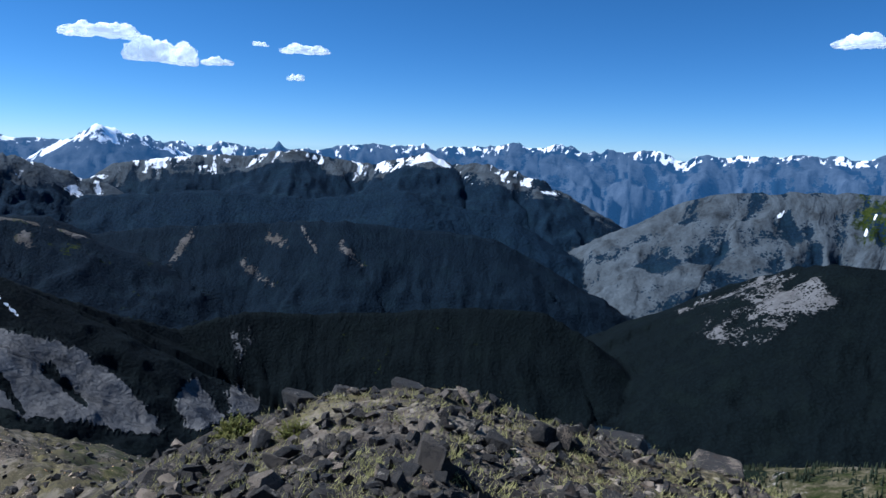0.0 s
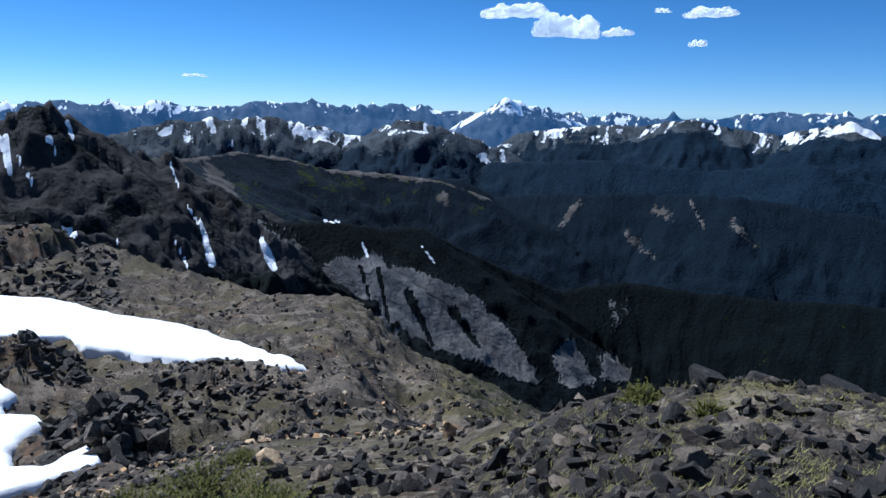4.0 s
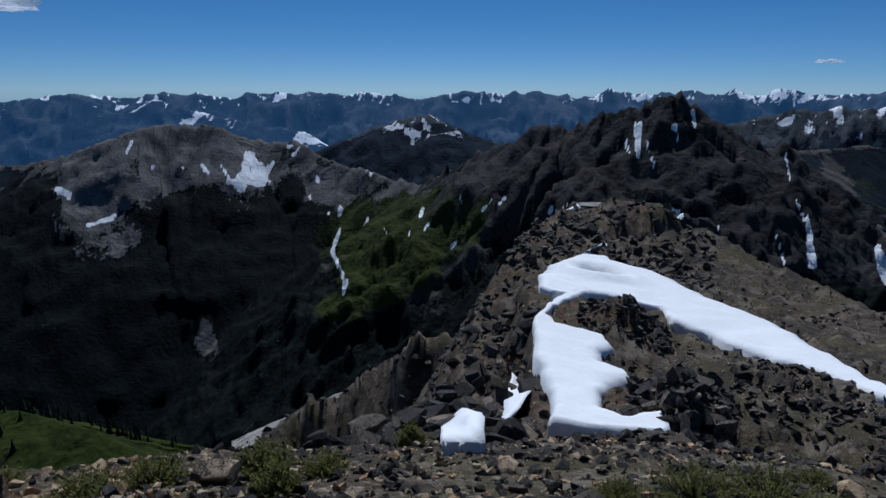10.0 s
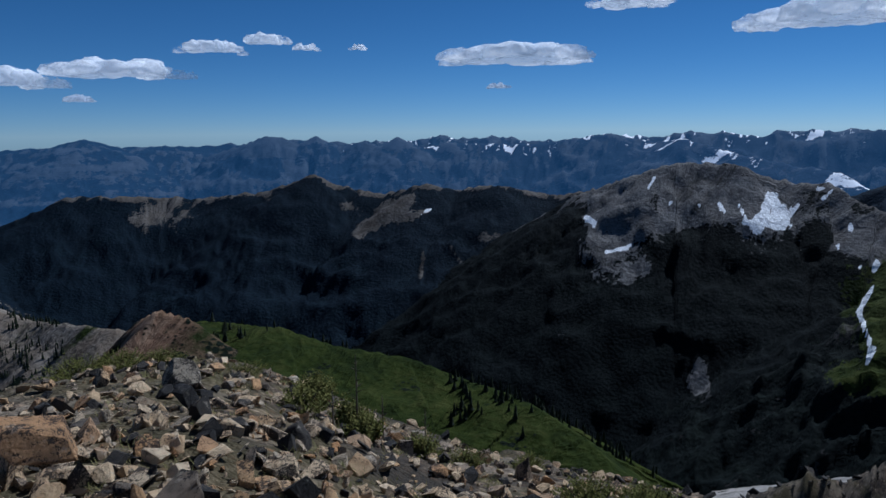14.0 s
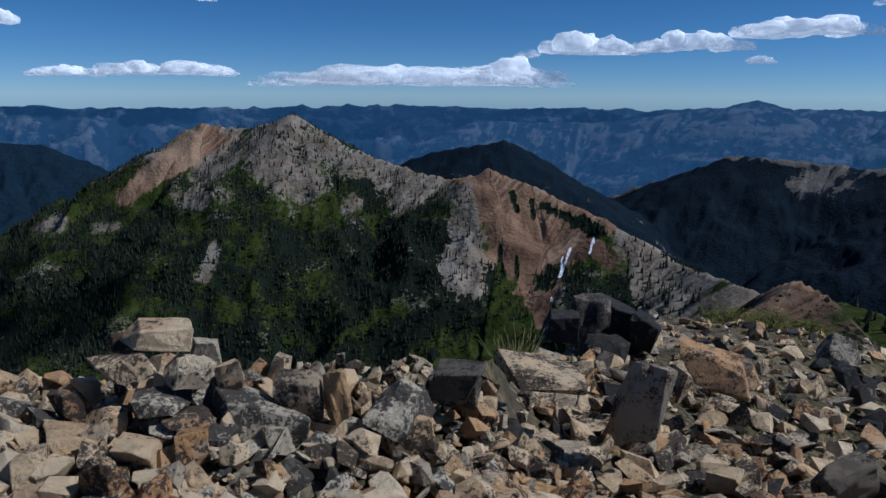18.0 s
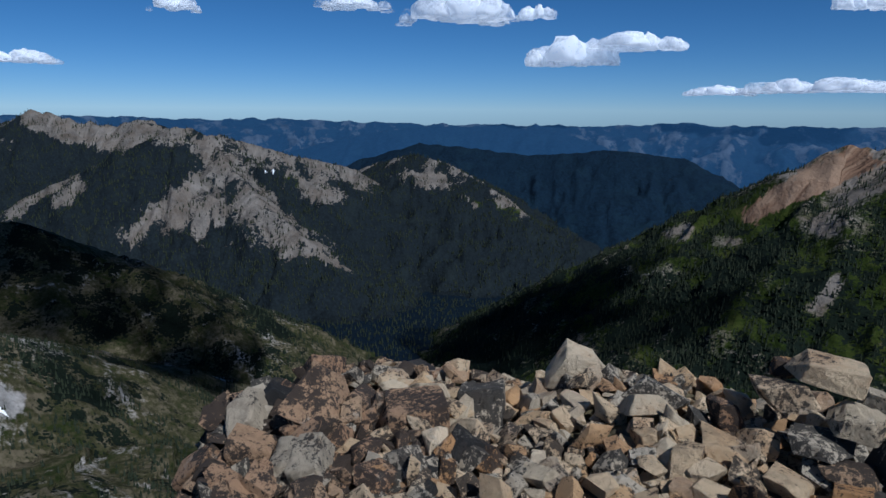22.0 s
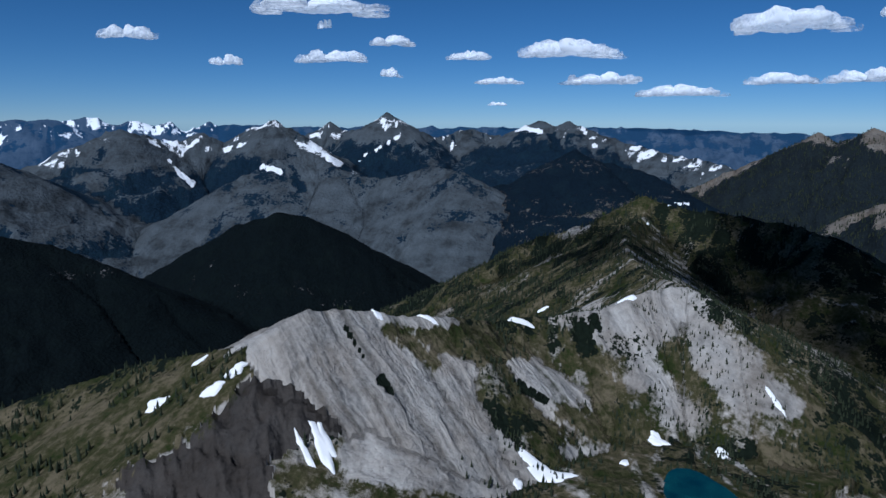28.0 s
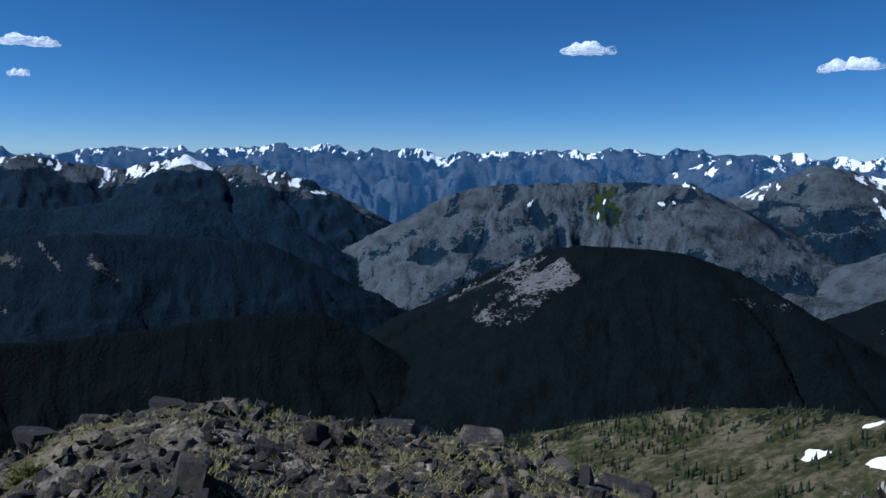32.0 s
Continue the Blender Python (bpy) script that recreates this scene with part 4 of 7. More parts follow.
patch('X', "rock", 0.85, [(51.3, -5.7), (50.3, -4.9), (48.7, -7.1), (49.5, -8.1), (50.4, -7.0)])
patch('V', "rock", 0.9, [(110.3, -7.0), (109.1, -5.8), (106.7, -4.9), (105.3, -3.5), (104.1, -3.5), (104.8, -6.4), (104.4, -7.8), (105.8, -9.2), (107.7, -10.1), (109.2, -10.1), (109.7, -8.7)])
patch('V', "rock", 0.9, [(104.1, -2.6), (101.6, -2.4), (97.9, -3.6), (96.3, -4.5), (93.7, -7.3), (99.7, -7.1), (102.5, -8.0), (104.4, -8.0)])
patch('V', "snow", 0.9, [(96.5, -4.8), (95.8, -4.5), (95.6, -5.7), (94.2, -6.1), (94.9, -7.0), (93.8, -7.4), (96.9, -7.5), (96.0, -6.6)])
patch('V', "rock", 0.7, [(107.0, -11.6), (105.8, -10.4), (105.3, -11.6), (106.8, -12.0)])
patch('V', "rock", 0.95, [(101.0, -18.6), (100.2, -17.8), (99.6, -20.6), (100.9, -20.8)])
patch('U', "rock", 0.9, [(129.6, -8.6), (128.4, -7.2), (126.8, -5.9), (124.5, -4.9), (124.4, -5.8), (125.1, -7.2), (126.9, -7.7), (128.8, -8.5)])
patch('VW', "grass", 0.7, [(89.1, -12.0), (84.7, -8.7), (79.9, -7.8), (76.0, -9.2), (77.9, -13.0), (81.3, -14.9), (84.8, -17.7), (91.3, -19.4), (89.3, -17.6), (88.2, -15.3)])
patch('S', "red", 0.95, [(171.5, -6.0), (169.6, -5.9), (167.2, -7.4), (165.3, -9.0), (162.9, -9.4), (160.5, -10.4), (160.7, -11.6), (162.3, -12.9), (163.1, -15.3), (164.9, -19.1), (166.1, -19.4), (165.7, -17.3), (167.0, -15.4), (168.9, -14.5), (169.7, -12.7), (169.8, -10.8), (170.5, -9.3), (171.3, -8.2)])
patch('S', "red", 0.9, [(194.7, -3.8), (193.4, -3.0), (191.7, -3.2), (190.4, -3.0), (191.3, -4.1), (194.0, -5.8), (197.0, -7.0), (199.7, -8.2), (198.1, -6.1), (195.6, -4.7)])
patch('S', "rock", 0.9, [(171.2, -8.9), (170.0, -12.7), (169.8, -16.5), (171.9, -16.7), (173.6, -16.0), (174.4, -14.1), (172.9, -12.2), (172.2, -9.8)])
patch('S', "rock", 0.75, [(189.6, -3.7), (186.4, -2.1), (184.2, -3.3), (181.5, -5.6), (184.3, -5.6), (187.0, -6.0), (188.4, -6.9), (189.7, -5.5), (191.4, -5.9)])
patch('S', "rock", 0.8, [(194.5, -7.8), (193.2, -7.2), (193.1, -8.3), (194.4, -8.9)])
patch('S', "rock", 0.8, [(194.4, -14.5), (192.4, -11.3), (192.4, -12.2), (193.9, -14.8)])
patch('S', "rock", 0.8, [(204.8, -9.3), (203.3, -8.8), (203.0, -9.4), (204.6, -9.9)])
patch('S', "grass", 0.97, [(173.3, -22.2), (170.3, -20.7), (167.6, -19.5), (167.5, -22.0), (169.2, -23.2), (171.8, -22.8)])
patch('Q1', "rock", 0.85, [(255.5, -0.5), (253.7, -0.2), (250.9, -1.2), (247.2, -1.2), (245.3, -1.9), (246.7, -2.9), (249.1, -3.3), (251.4, -2.8), (253.3, -2.1), (254.7, -1.8)])
patch('Q1', "rock", 0.45, [(257.4, -2.3), (255.6, -1.1), (255.1, -1.8), (256.6, -3.0), (261.1, -3.8)])
patch('Q2', "rock", 0.45, [(243.9, -1.9), (241.6, -1.7), (239.7, -3.8), (239.2, -6.1), (236.8, -8.4), (235.3, -10.3), (238.2, -8.9), (240.5, -8.0), (242.9, -9.0), (245.3, -9.5), (247.7, -10.4), (250.2, -10.1), (247.2, -8.0), (244.8, -6.1), (242.9, -4.7)])
patch('Q2', "rock", 0.45, [(238.7, -4.2), (235.0, -4.7), (232.7, -6.0), (230.9, -7.8), (233.1, -7.9), (235.9, -6.5)])
patch('Q2', "rock", 0.9, [(235.8, -10.3), (233.9, -11.6), (231.2, -13.7), (231.9, -13.6), (234.3, -12.1), (236.1, -10.6)])
patch('Q3', "rock", 0.45, [(228.4, -4.1), (226.0, -3.4), (223.4, -4.5), (221.3, -6.5), (218.8, -8.5), (222.0, -7.4), (224.5, -6.5), (226.6, -5.9)])
patch('Q', "rock", 0.9, [(253.9, -7.2), (252.5, -5.8), (251.2, -5.4), (251.5, -6.1), (253.2, -7.4)])
patch('P2', "rock", 0.97, [(265.8, -17.0), (264.6, -15.5), (262.3, -16.4), (260.1, -18.4), (256.8, -20.5), (257.1, -21.6), (259.1, -21.6), (261.2, -21.7), (263.5, -20.8), (264.8, -19.3)])
patch('P2', "rock", 0.55, [(276.7, -15.2), (273.9, -14.5), (270.1, -14.3), (267.5, -12.8), (265.3, -12.7), (262.7, -14.5), (260.9, -15.8), (261.9, -16.4), (263.6, -15.6), (265.4, -15.2), (266.5, -16.9), (267.9, -18.5), (269.7, -19.2), (271.8, -18.9), (274.3, -18.5), (276.1, -16.9)])
patch('P2', "rock", 0.95, [(267.5, -21.7), (266.8, -21.3), (264.1, -22.1), (264.9, -23.1), (267.2, -23.7)])
patch('P2', "rock", 0.9, [(270.8, -21.2), (269.8, -19.6), (269.1, -19.7), (268.2, -21.6)])
patch('P', "rock", 0.97, [(301.3, -16.8), (298.8, -15.3), (295.5, -15.3), (292.6, -16.1), (289.5, -17.6), (287.0, -20.1), (283.3, -23.6), (279.5, -27.0), (276.5, -29.0), (281.8, -30.8), (294.7, -29.0), (295.8, -27.0), (294.4, -25.7), (297.2, -23.5), (299.4, -21.3), (301.3, -19.7), (301.9, -18.4)])
patch('P', "grass", 0.85, [(290.0, -17.1), (285.8, -17.1), (282.9, -16.8), (279.1, -17.5), (278.2, -19.4), (283.1, -20.0), (286.9, -19.2)])
patch('P', "rock", 0.9, [(259.6, -29.1), (258.1, -28.6), (257.1, -30.7), (260.0, -30.9)])
patch('I', "rock", 0.37, [(340.6, -12.2), (337.3, -10.4), (333.4, -8.7), (330.1, -8.0), (329.6, -9.4), (328.6, -10.4), (331.5, -12.3), (334.9, -15.1), (338.2, -14.1)])
streaks("E", "wood", (37.2, -13.5, 36.3, -17.9, 0.25, 0.15), (34.6, -15.4, 32.4, -19.8, 0.45, 0.15), (30.7, -16.8, 28.2, -19.9, 0.45, 0.15), (38.8, -13.2, 37.8, -16.4, 0.2, 0.15))
streaks("S", "wood", (167.9, -8.1, 167.4, -9.5, 0.25, 0.2), (166.2, -8.7, 166.0, -10.0, 0.2, 0.2), (168.8, -12.6, 168.4, -15.0, 0.25, 0.2), (167.4, -13.3, 167.2, -15.0, 0.2, 0.2), (165.3, -9.0, 160.5, -10.9, 0.3, 0.5), (163.6, -14.3, 165.0, -15.3, 0.6, 0.8))
streaks("P", "wood", (294.8, -17.0, 293.3, -19.4, 0.2, 0.1), (291.7, -21.4, 290.9, -22.3, 0.5, 0.3), (281.2, -21.1, 277.3, -22.7, 0.5, 0.5), (276.6, -16.0, 276.1, -17.4, 0.6, 0.4))

# the summit's edge: bearing, distance, dip
EDGE = [(0, 8, -19.8), (10, 8.5, -20), (18, 8.5, -22.5), (25, 9, -25), (32, 14, -26.5), (40, 22, -27), (49, 22, -26.7), (60, 20, -27.5), (73, 18, -28.5), (83, 16, -28.7), (93, 15, -28.5), (103, 14, -27.5),
        (110, 14, -26.8), (118, 14, -26), (127, 14, -23), (135, 14, -19.7), (141, 14, -17), (150, 13, -16.8)]
EDGE += [(157, 11, -17.5), (161, 9, -18.5), (165, 7, -21.5), (170, 4.4, -21.5), (180, 3.6, -21.8), (190, 3.4, -21.8), (205, 3.4, -21.2), (216, 3.6, -21.2), (228, 3.6, -20.8), (238, 3.4, -22.6), (243, 3.1, -31),
         (260, 2.6, -39), (290, 2.8, -39), (308, 4.5, -32), (316, 6, -28.2), (322, 7, -26.5), (330, 7.5, -25.3), (336, 8, -24.2), (343, 8, -23.4), (352, 8, -22.2), (360, 8, -19.8)]


def edge_at(az):
    a = np.asarray(az) % 360
    t = np.array(EDGE)
    r = np.interp(a, t[:, 0], t[:, 1])
    d = np.interp(a, t[:, 0], t[:, 2])
    return r, EYE + r * np.tan(np.radians(d))


def flank(az):
    """Slope of the summit's flanks beyond the edge."""
    return np.interp(np.asarray(az) % 360, [0, 25, 34, 60, 72, 80, 100, 107, 113, 135, 150, 165, 178, 235, 245, 300, 320, 345, 360], [0.75, 0.75, 0.5, 0.42, 0.6, 1.0, 1.0, 0.75, 0.53, 0.48, 0.5, 0.9, 1.1, 1.1, 1.2, 0.95, 0.66, 0.7, 0.75])


def summit(az, r):
    er, ez = edge_at(az)
    inside = ez * (np.minimum(r, er) / er) ** 1.15
    out = np.maximum(r - er, 0)
    s = flank(az)
    return inside - s * out + np.maximum(out - 90, 0) * (s - 0.62) * 0.9


def land_height(az, r):
    """Height and owner (0: valleys and summit) on flat arrays of bearing and distance, with the distance to the owner's crest."""
    x, y = -np.sin(rad(az)) * r, np.cos(rad(az)) * r
    z = -(330 + 0.06 * r) + 40 * (fbm(x / 400, y / 400, 4, 3) - 0.5)
    su = summit(az, r)
    near = ease(r, 12, 80)
    su = su + (fbm(x / 14, y / 14, 4, 5) - 0.5) * 6 * near + (fbm(x / 60, y / 60, 4, 6, True) - 0.6) * 22 * ease(r, 60, 300)
    z = np.maximum(z, su)
    own = np.zeros(len(az), np.int16)
    far = np.zeros(len(az))
    dig = np.zeros(len(az))
    tone = np.full(len(az), 0.5)
    along = np.hypot(x, y) * rad(az)
    down = r.copy()
    for i, (key, g) in enumerate(RIDGES.items(), 1):
        pts = np.array([(*spot(a, d), h) for a, d, h in g["crest"]])
        c = np.array([a for a, d, h in g["crest"]])
        mid_az = c[0] + np.mean((c - c[0] + 180) % 360 - 180) if key[:4] != "ring" else 0.5 * (c[0] + c[-1])
        span = np.max(np.abs((c - mid_az + 180) % 360 - 180)) if key[:4] != "ring" else 0.5 * abs(c[-1] - c[0]) + 0.2
        rmin = min(d for a, d, h in g["crest"])
        rmax = max(d for a, d, h in g["crest"])
        reach = 900 if rmin > 600 else 300
        pad = math.degrees(math.atan2(min(reach, rmin * 0.8), rmin)) if key[:4] != "ring" else 0.3
        pick = np.nonzero((np.abs((az - mid_az + 180) % 360 - 180) < span + pad) & (r > rmin - reach) & (r < rmax + reach))[0]
        if not len(pick):
            continue
        px, py = x[pick], y[pick]
        best = np.full(len(pick), 1e9)
        score = np.full(len(pick), -1e9)
        mean_fall = 0.5 * (g["front"] + g["back"]) if not g["shelf"] else g["steep"]
        zc = np.zeros(len(pick))
        sc = np.zeros(len(pick))
        rc = np.zeros(len(pick))
        run = 0.0
        for (x0, y0, z0), (x1, y1, z1) in zip(pts[:-1], pts[1:]):
            lx, ly = x1 - x0, y1 - y0
            ll = math.hypot(lx, ly) + 1e-6
            t = np.clip(((px - x0) * lx + (py - y0) * ly) / ll ** 2, 0, 1)
            qx, qy = x0 + t * lx, y0 + t * ly
            d = np.hypot(px - qx, py - qy)
            value = z0 + t * (z1 - z0) - mean_fall * d
            k = value > score
            score[k] = value[k]
            best[k], zc[k], sc[k], rc[k] = d[k], (z0 + t * (z1 - z0))[k], (run + t * ll)[k], np.hypot(qx, qy)[k]
            run += ll
        wv = g["wave"]
        warp = (fbm(px / wv, py / wv, 3, 11 + i) - 0.5) * wv * 0.5
        side = ease((rc - r[pick]) / (best + 1), -0.7, 0.7)
        fall = g["back"] + (g["front"] - g["back"]) * side
        jag = (fbm(sc / (wv * 0.6), np.zeros_like(sc) + i * 3.7, 3 if key[:4] == "ring" else 5, 21 + i, True) - 0.6) * 1.8 * g["jag"]
        ribs = 0.55 * (fbm((sc + 0.8 * warp) / (wv * 0.75), best / (wv * 3.0) + i, 4, 31 + i, True) - 0.6) + 0.6 * (fbm((px + warp) / wv, (py - warp) / wv, 4, 51 + i, True) - 0.6)
        rough = fbm(px / (wv * 0.4), py / (wv * 0.4), 2, 41 + i) - 0.5
        drop = fall * best * (1 + 0.12 * np.exp(-best / wv))
        if g["shelf"]:
            flat = fall * np.minimum(best, g["shelf"]) + g["steep"] * np.maximum(best - g["shelf"], 0)
            drop = flat if g["back"] < 0.3 else drop + (flat - drop) * side
        h = zc + jag * np.exp(-best / (wv * 0.35)) - drop + ribs * g["spur"] * (1.6 if wv > 45 else 1.0) * np.minimum(best, wv * 2.2) + rough * wv * 0.09 * ease(best, 0, wv * 0.5)
        if g["gully"]:
            run_s = 0.839 * px - 0.545 * py + 0.25 * warp
            h = h + g["gully"] * (fbm(run_s / 16, best / 160, 3, 95 + i, True) - 0.6) * ease(best, 4, 45)
        if g["crag"]:
            cw = max(24.0, 0.032 * rmin)
            h = h + g["crag"] * (0.75 * fbm((sc + 0.7 * warp) / cw, best / (cw * 2.8) + i, 3, 81 + i, True) + 0.4 * fbm((px + warp) / cw, (py + warp) / cw, 3, 84 + i, True) - 0.7) * ease(best, 0, cw * 1.2) * (1 - 0.75 * ease(best, 4 * cw, 14 * cw))
        win = h > z[pick]
        at = pick[win]
        z[at], own[at], far[at], dig[at] = h[win], i, best[win], ribs[win]
        slant = 0.839 * px - 0.545 * py + 0.25 * warp
        along[at], down[at] = (slant if g["gully"] else sc + 0.6 * warp + 0.1 * best)[win] + 977.0 * i, best[win]
        tone[at] = fbm(slant[win] / 15.0, best[win] / 150, 3, 71 + i) if g["gully"] else fbm(px[win] / (wv * 0.3), py[win] / (wv * 0.3), 4, 71 + i)
    face = np.nonzero((r > 290) & (r < 470) & (np.abs(az - 303) < 12))[0]
    wob = 1.0 * fbm(x[face] / 26, y[face] / 26, 3, 13) + 0.6 * fbm(x[face] / 9, y[face] / 9, 3, 12) - 0.8
    face = face[inside(az[face] + wob * 3.5, np.degrees(np.arctan2(z[face] - EYE, r[face])) + wob * 2.5, LAYERED)]
    step = z[face] / 11.0 + fbm(x[face] / 30, y[face] / 30, 2, 14)
    z[face] += 13.0 * (fbm((x[face] + y[face]) / 34, (x[face] - y[face]) / 18, 3, 15, True) - 0.6) + 5.0 * (ease(step - np.floor(step), 0.25, 0.6) - step + np.floor(step))
    own[face] = list(RIDGES).index("Pc") + 1
    lx, ly = spot(*LAKE[:2])
    wet = np.hypot(x - lx, y - ly) / (LAKE[3] * (1 + 0.25 * (fbm(x / 15, y / 15, 2, 8) - 0.5)))
    z = np.where(wet < 1.5, np.minimum(z, LAKE[2] + 1.2 * ease(wet, 1.0, 1.5) - 3 * (1 - ease(wet, 0.75, 1.02))), z)
    return z, own, far, dig, tone, np.stack([along, down, 0 * down], 1)


def cover_of(az, r, z, own, far, dig, run):
    """Vertex layer: rock, grass, red soil, snow."""
    x, y = -np.sin(rad(az)) * r, np.cos(rad(az)) * r
    dip = np.degrees(np.arctan2(z - EYE, r))
    cov = np.zeros((len(az), 4), np.float32)
    n1 = fbm(x / 70, y / 70, 4, 77)
    n2 = fbm(x / 25, y / 25, 3, 78)
    n3 = fbm(run[:, 0] / 19, run[:, 1] / 44, 3, 79)
    keys = list(RIDGES)
    for i, key in enumerate(keys, 1):
        g = RIDGES[key]
        k = own == i
        if not k.any():
            continue
        f, a, b = far[k], n1[k], n2[k]
        down = fbm(run[k, 0] / (g["wave"] * 0.2), run[k, 1] / (g["wave"] * 1.3), 3, 57) - 0.5
        bare = np.clip(1 - f / g["top"], 0, 1) * 1.1 if g["top"] else 0.0
        cov[k, 0] = np.clip(np.maximum(g["rock"], np.minimum(bare, 0.75)) + ((a - 0.5) * 0.5 + (b - 0.5) * 0.5 + dig[k] * 1.5 + down * 1.1) * (0.45 if g["rock"] > 0.6 else 1) * np.minimum(1, np.maximum(g["rock"], bare) * 3), 0, 1) if (g["rock"] or g["top"]) else 0
        cov[k, 1] = np.clip(g["grass"] + (b - 0.5) * 0.7 - down * 0.9, 0, 1) if g["grass"] else 0
        cov[k, 2] = np.clip(g["red"] + (a - 0.5) * 0.6, 0, 1) if g["red"] else 0
        if g["snow"]:
            cov[k, 3] = np.clip((g["snow"] - dig[k] * 0.9 + (n3[k] - 0.5) * 0.9) * (1 - ease(f, 60, 240)), 0, 1)
    wide_w = fbm(az * 1.1, dip * 2.2, 3, 91) - 0.5
    fine_w = fbm(az * 4.5, dip * 7.0, 3, 92) - 0.5
    wa = 0.9 * (fbm(az * 1.6, dip * 1.6, 3, 93) - 0.5) + 0.5 * (fbm(az * 7.0, dip * 7.0, 2, 95) - 0.5)
    wd = 0.6 * (fbm(az * 1.6, dip * 1.6, 3, 94) - 0.5) + 0.4 * (fbm(az * 7.0, dip * 7.0, 2, 96) - 0.5)
    for names, kind, amount, outline in PATCHES:
        ids = [i for i, key in enumerate(keys, 1) if key.startswith(names) or (len(names) == 2 and key in names)]
        mid = sum(a for a, d in outline) / len(outline)
        k = np.nonzero(np.isin(own, ids) & (np.abs((az - mid + 180) % 360 - 180) < 25))[0]
        loose = 2.2 if amount < 0.8 and names != "I" else 1.0
        share = np.mean([inside(az[k] + loose * wa[k] + u * loose, dip[k] + loose * wd[k] + v * loose, outline) for u, v in ((0, 0), (0.22, 0.1), (-0.2, 0.12), (0.1, -0.24), (-0.12, -0.22), (0.34, -0.05), (-0.36, 0.0))], axis=0)
        k, share = k[share > 0], share[share > 0]
        ch = {"rock": 0, "grass": 1, "red": 2, "snow": 3}[kind]
        if ch < 3:
            cov[k, :3] *= (1 - 0.88 * share)[:, None]
        chutes = 2.2 * dig[k] + 1.6 * (fbm(run[k, 0] / 22, run[k, 1] / 160, 3, 58) - 0.5)
        cov[k, ch] = np.maximum(cov[k, ch], np.clip(amount + (chutes if loose > 1 else 0.3 * chutes if ch < 3 else 0), 0, 1) * share)
    for key, kind, a0, e0, a1, e1, w0, w1 in STREAKS:
        i = keys.index(key) + 1 if key in RIDGES else 0
        lo, hi = min(e0, e1) - 3, max(e0, e1) + 3
        d = (az - a0 + 180) % 360 - 180
        d1 = (a1 - a0 + 180) % 360 - 180
        k = np.nonzero((np.abs(d - d1 / 2) < abs(d1) / 2 + 3) & (dip > lo) & (dip < hi) & (r > 150) & (own > 0))[0]
        k = k[own[k] == i] if kind in ("red", "rock", "wood") else k[np.isin(own[k], [q for q, o in enumerate(keys, 1) if o[0] == "P"])] if key == "P" else k
        if not len(k):
            continue
        ca = math.cos(radians(0.5 * (e0 + e1)))
        ux, uy = d1 * ca, e1 - e0
        ll = math.hypot(ux, uy) + 1e-6
        px, py = d[k] * ca, dip[k] - e0
        t = np.clip((px * ux + py * uy) / ll ** 2, 0, 1)
        gap = np.hypot(px - t * ux, py - t * uy)
        w = (w0 + (w1 - w0) * t) * (0.78 if kind == "snow" else 1.0)
        amount = np.clip((1.15 - gap / w * 0.72 if kind == "snow" else 0.98 - gap / w * 0.5) + wide_w[k] * 0.55 + fine_w[k] * 0.6, 0, 0.9)
        if kind == "wood":
            cov[k, :3] *= (1 - ease(amount, 0.35, 0.7))[:, None]
        elif kind == "snow":
            cov[k, 3] = np.maximum(cov[k, 3], amount)
        else:
            ch = {"rock": 0, "grass": 1, "red": 2}[kind]
            cov[k, ch] = np.maximum(cov[k, ch], amount * (0.95 if key in ("E", "P", "P2", "V", "S", "W") else 0.3 if key == "I" else 0.25 if key == "D" and kind == "grass" else 0.6 if key == "D" else 0.68 if kind == "rock" else 0.4))
            for o in {"rock": (2,), "grass": (0, 2), "red": (0,)}[kind]:
                cov[k, o] *= 1 - 0.85 * ease(amount, 0.3, 0.8)
    return cov


NA, NR = 2400, 400
AZ = np.arange(NA) * 360.0 / NA
RR = np.exp(np.linspace(math.log(150), math.log(4880), NR))
gaz, gr = [v.ravel() for v in np.meshgrid(AZ, RR, indexing="ij")]
gz, gown, gfar, gdig, gtone, grun = land_height(gaz, gr)
gcov = cover_of(gaz, gr, gz, gown, gfar, gdig, grun)
GZ = gz.reshape(NA, NR)
GOWN = gown.reshape(NA, NR)
GCOV = gcov.reshape(NA, NR, 4)


def ground_at(x, y):
    """Height of the land beyond the summit at a place in plan."""
    r = math.hypot(x, y)
    a = math.degrees(math.atan2(-x, y)) % 360 * NA / 360
    b = (math.log(r) - math.log(150)) / (math.log(4880) - math.log(150)) * (NR - 1)
    i, j = int(a), max(0, min(NR - 2, int(b)))
    u, v = a - i, b - j
    i, k = i % NA, (i + 1) % NA
    return GZ[i, j] * (1 - u) * (1 - v) + GZ[k, j] * u * (1 - v) + GZ[i, j + 1] * (1 - u) * v + GZ[k, j + 1] * u * v


def sighted(az, dip, first=150):
    """The place on the land that is seen from the summit at a bearing and dip."""
    i = int(round(az * NA / 360)) % NA
    d = np.degrees(np.arctan2(GZ[i] - EYE, RR))
    j = np.nonzero((d >= dip) & (RR > first))[0]
    j = j[0] if len(j) else NR - 1
    return (*spot(az, RR[j]), GZ[i, j])


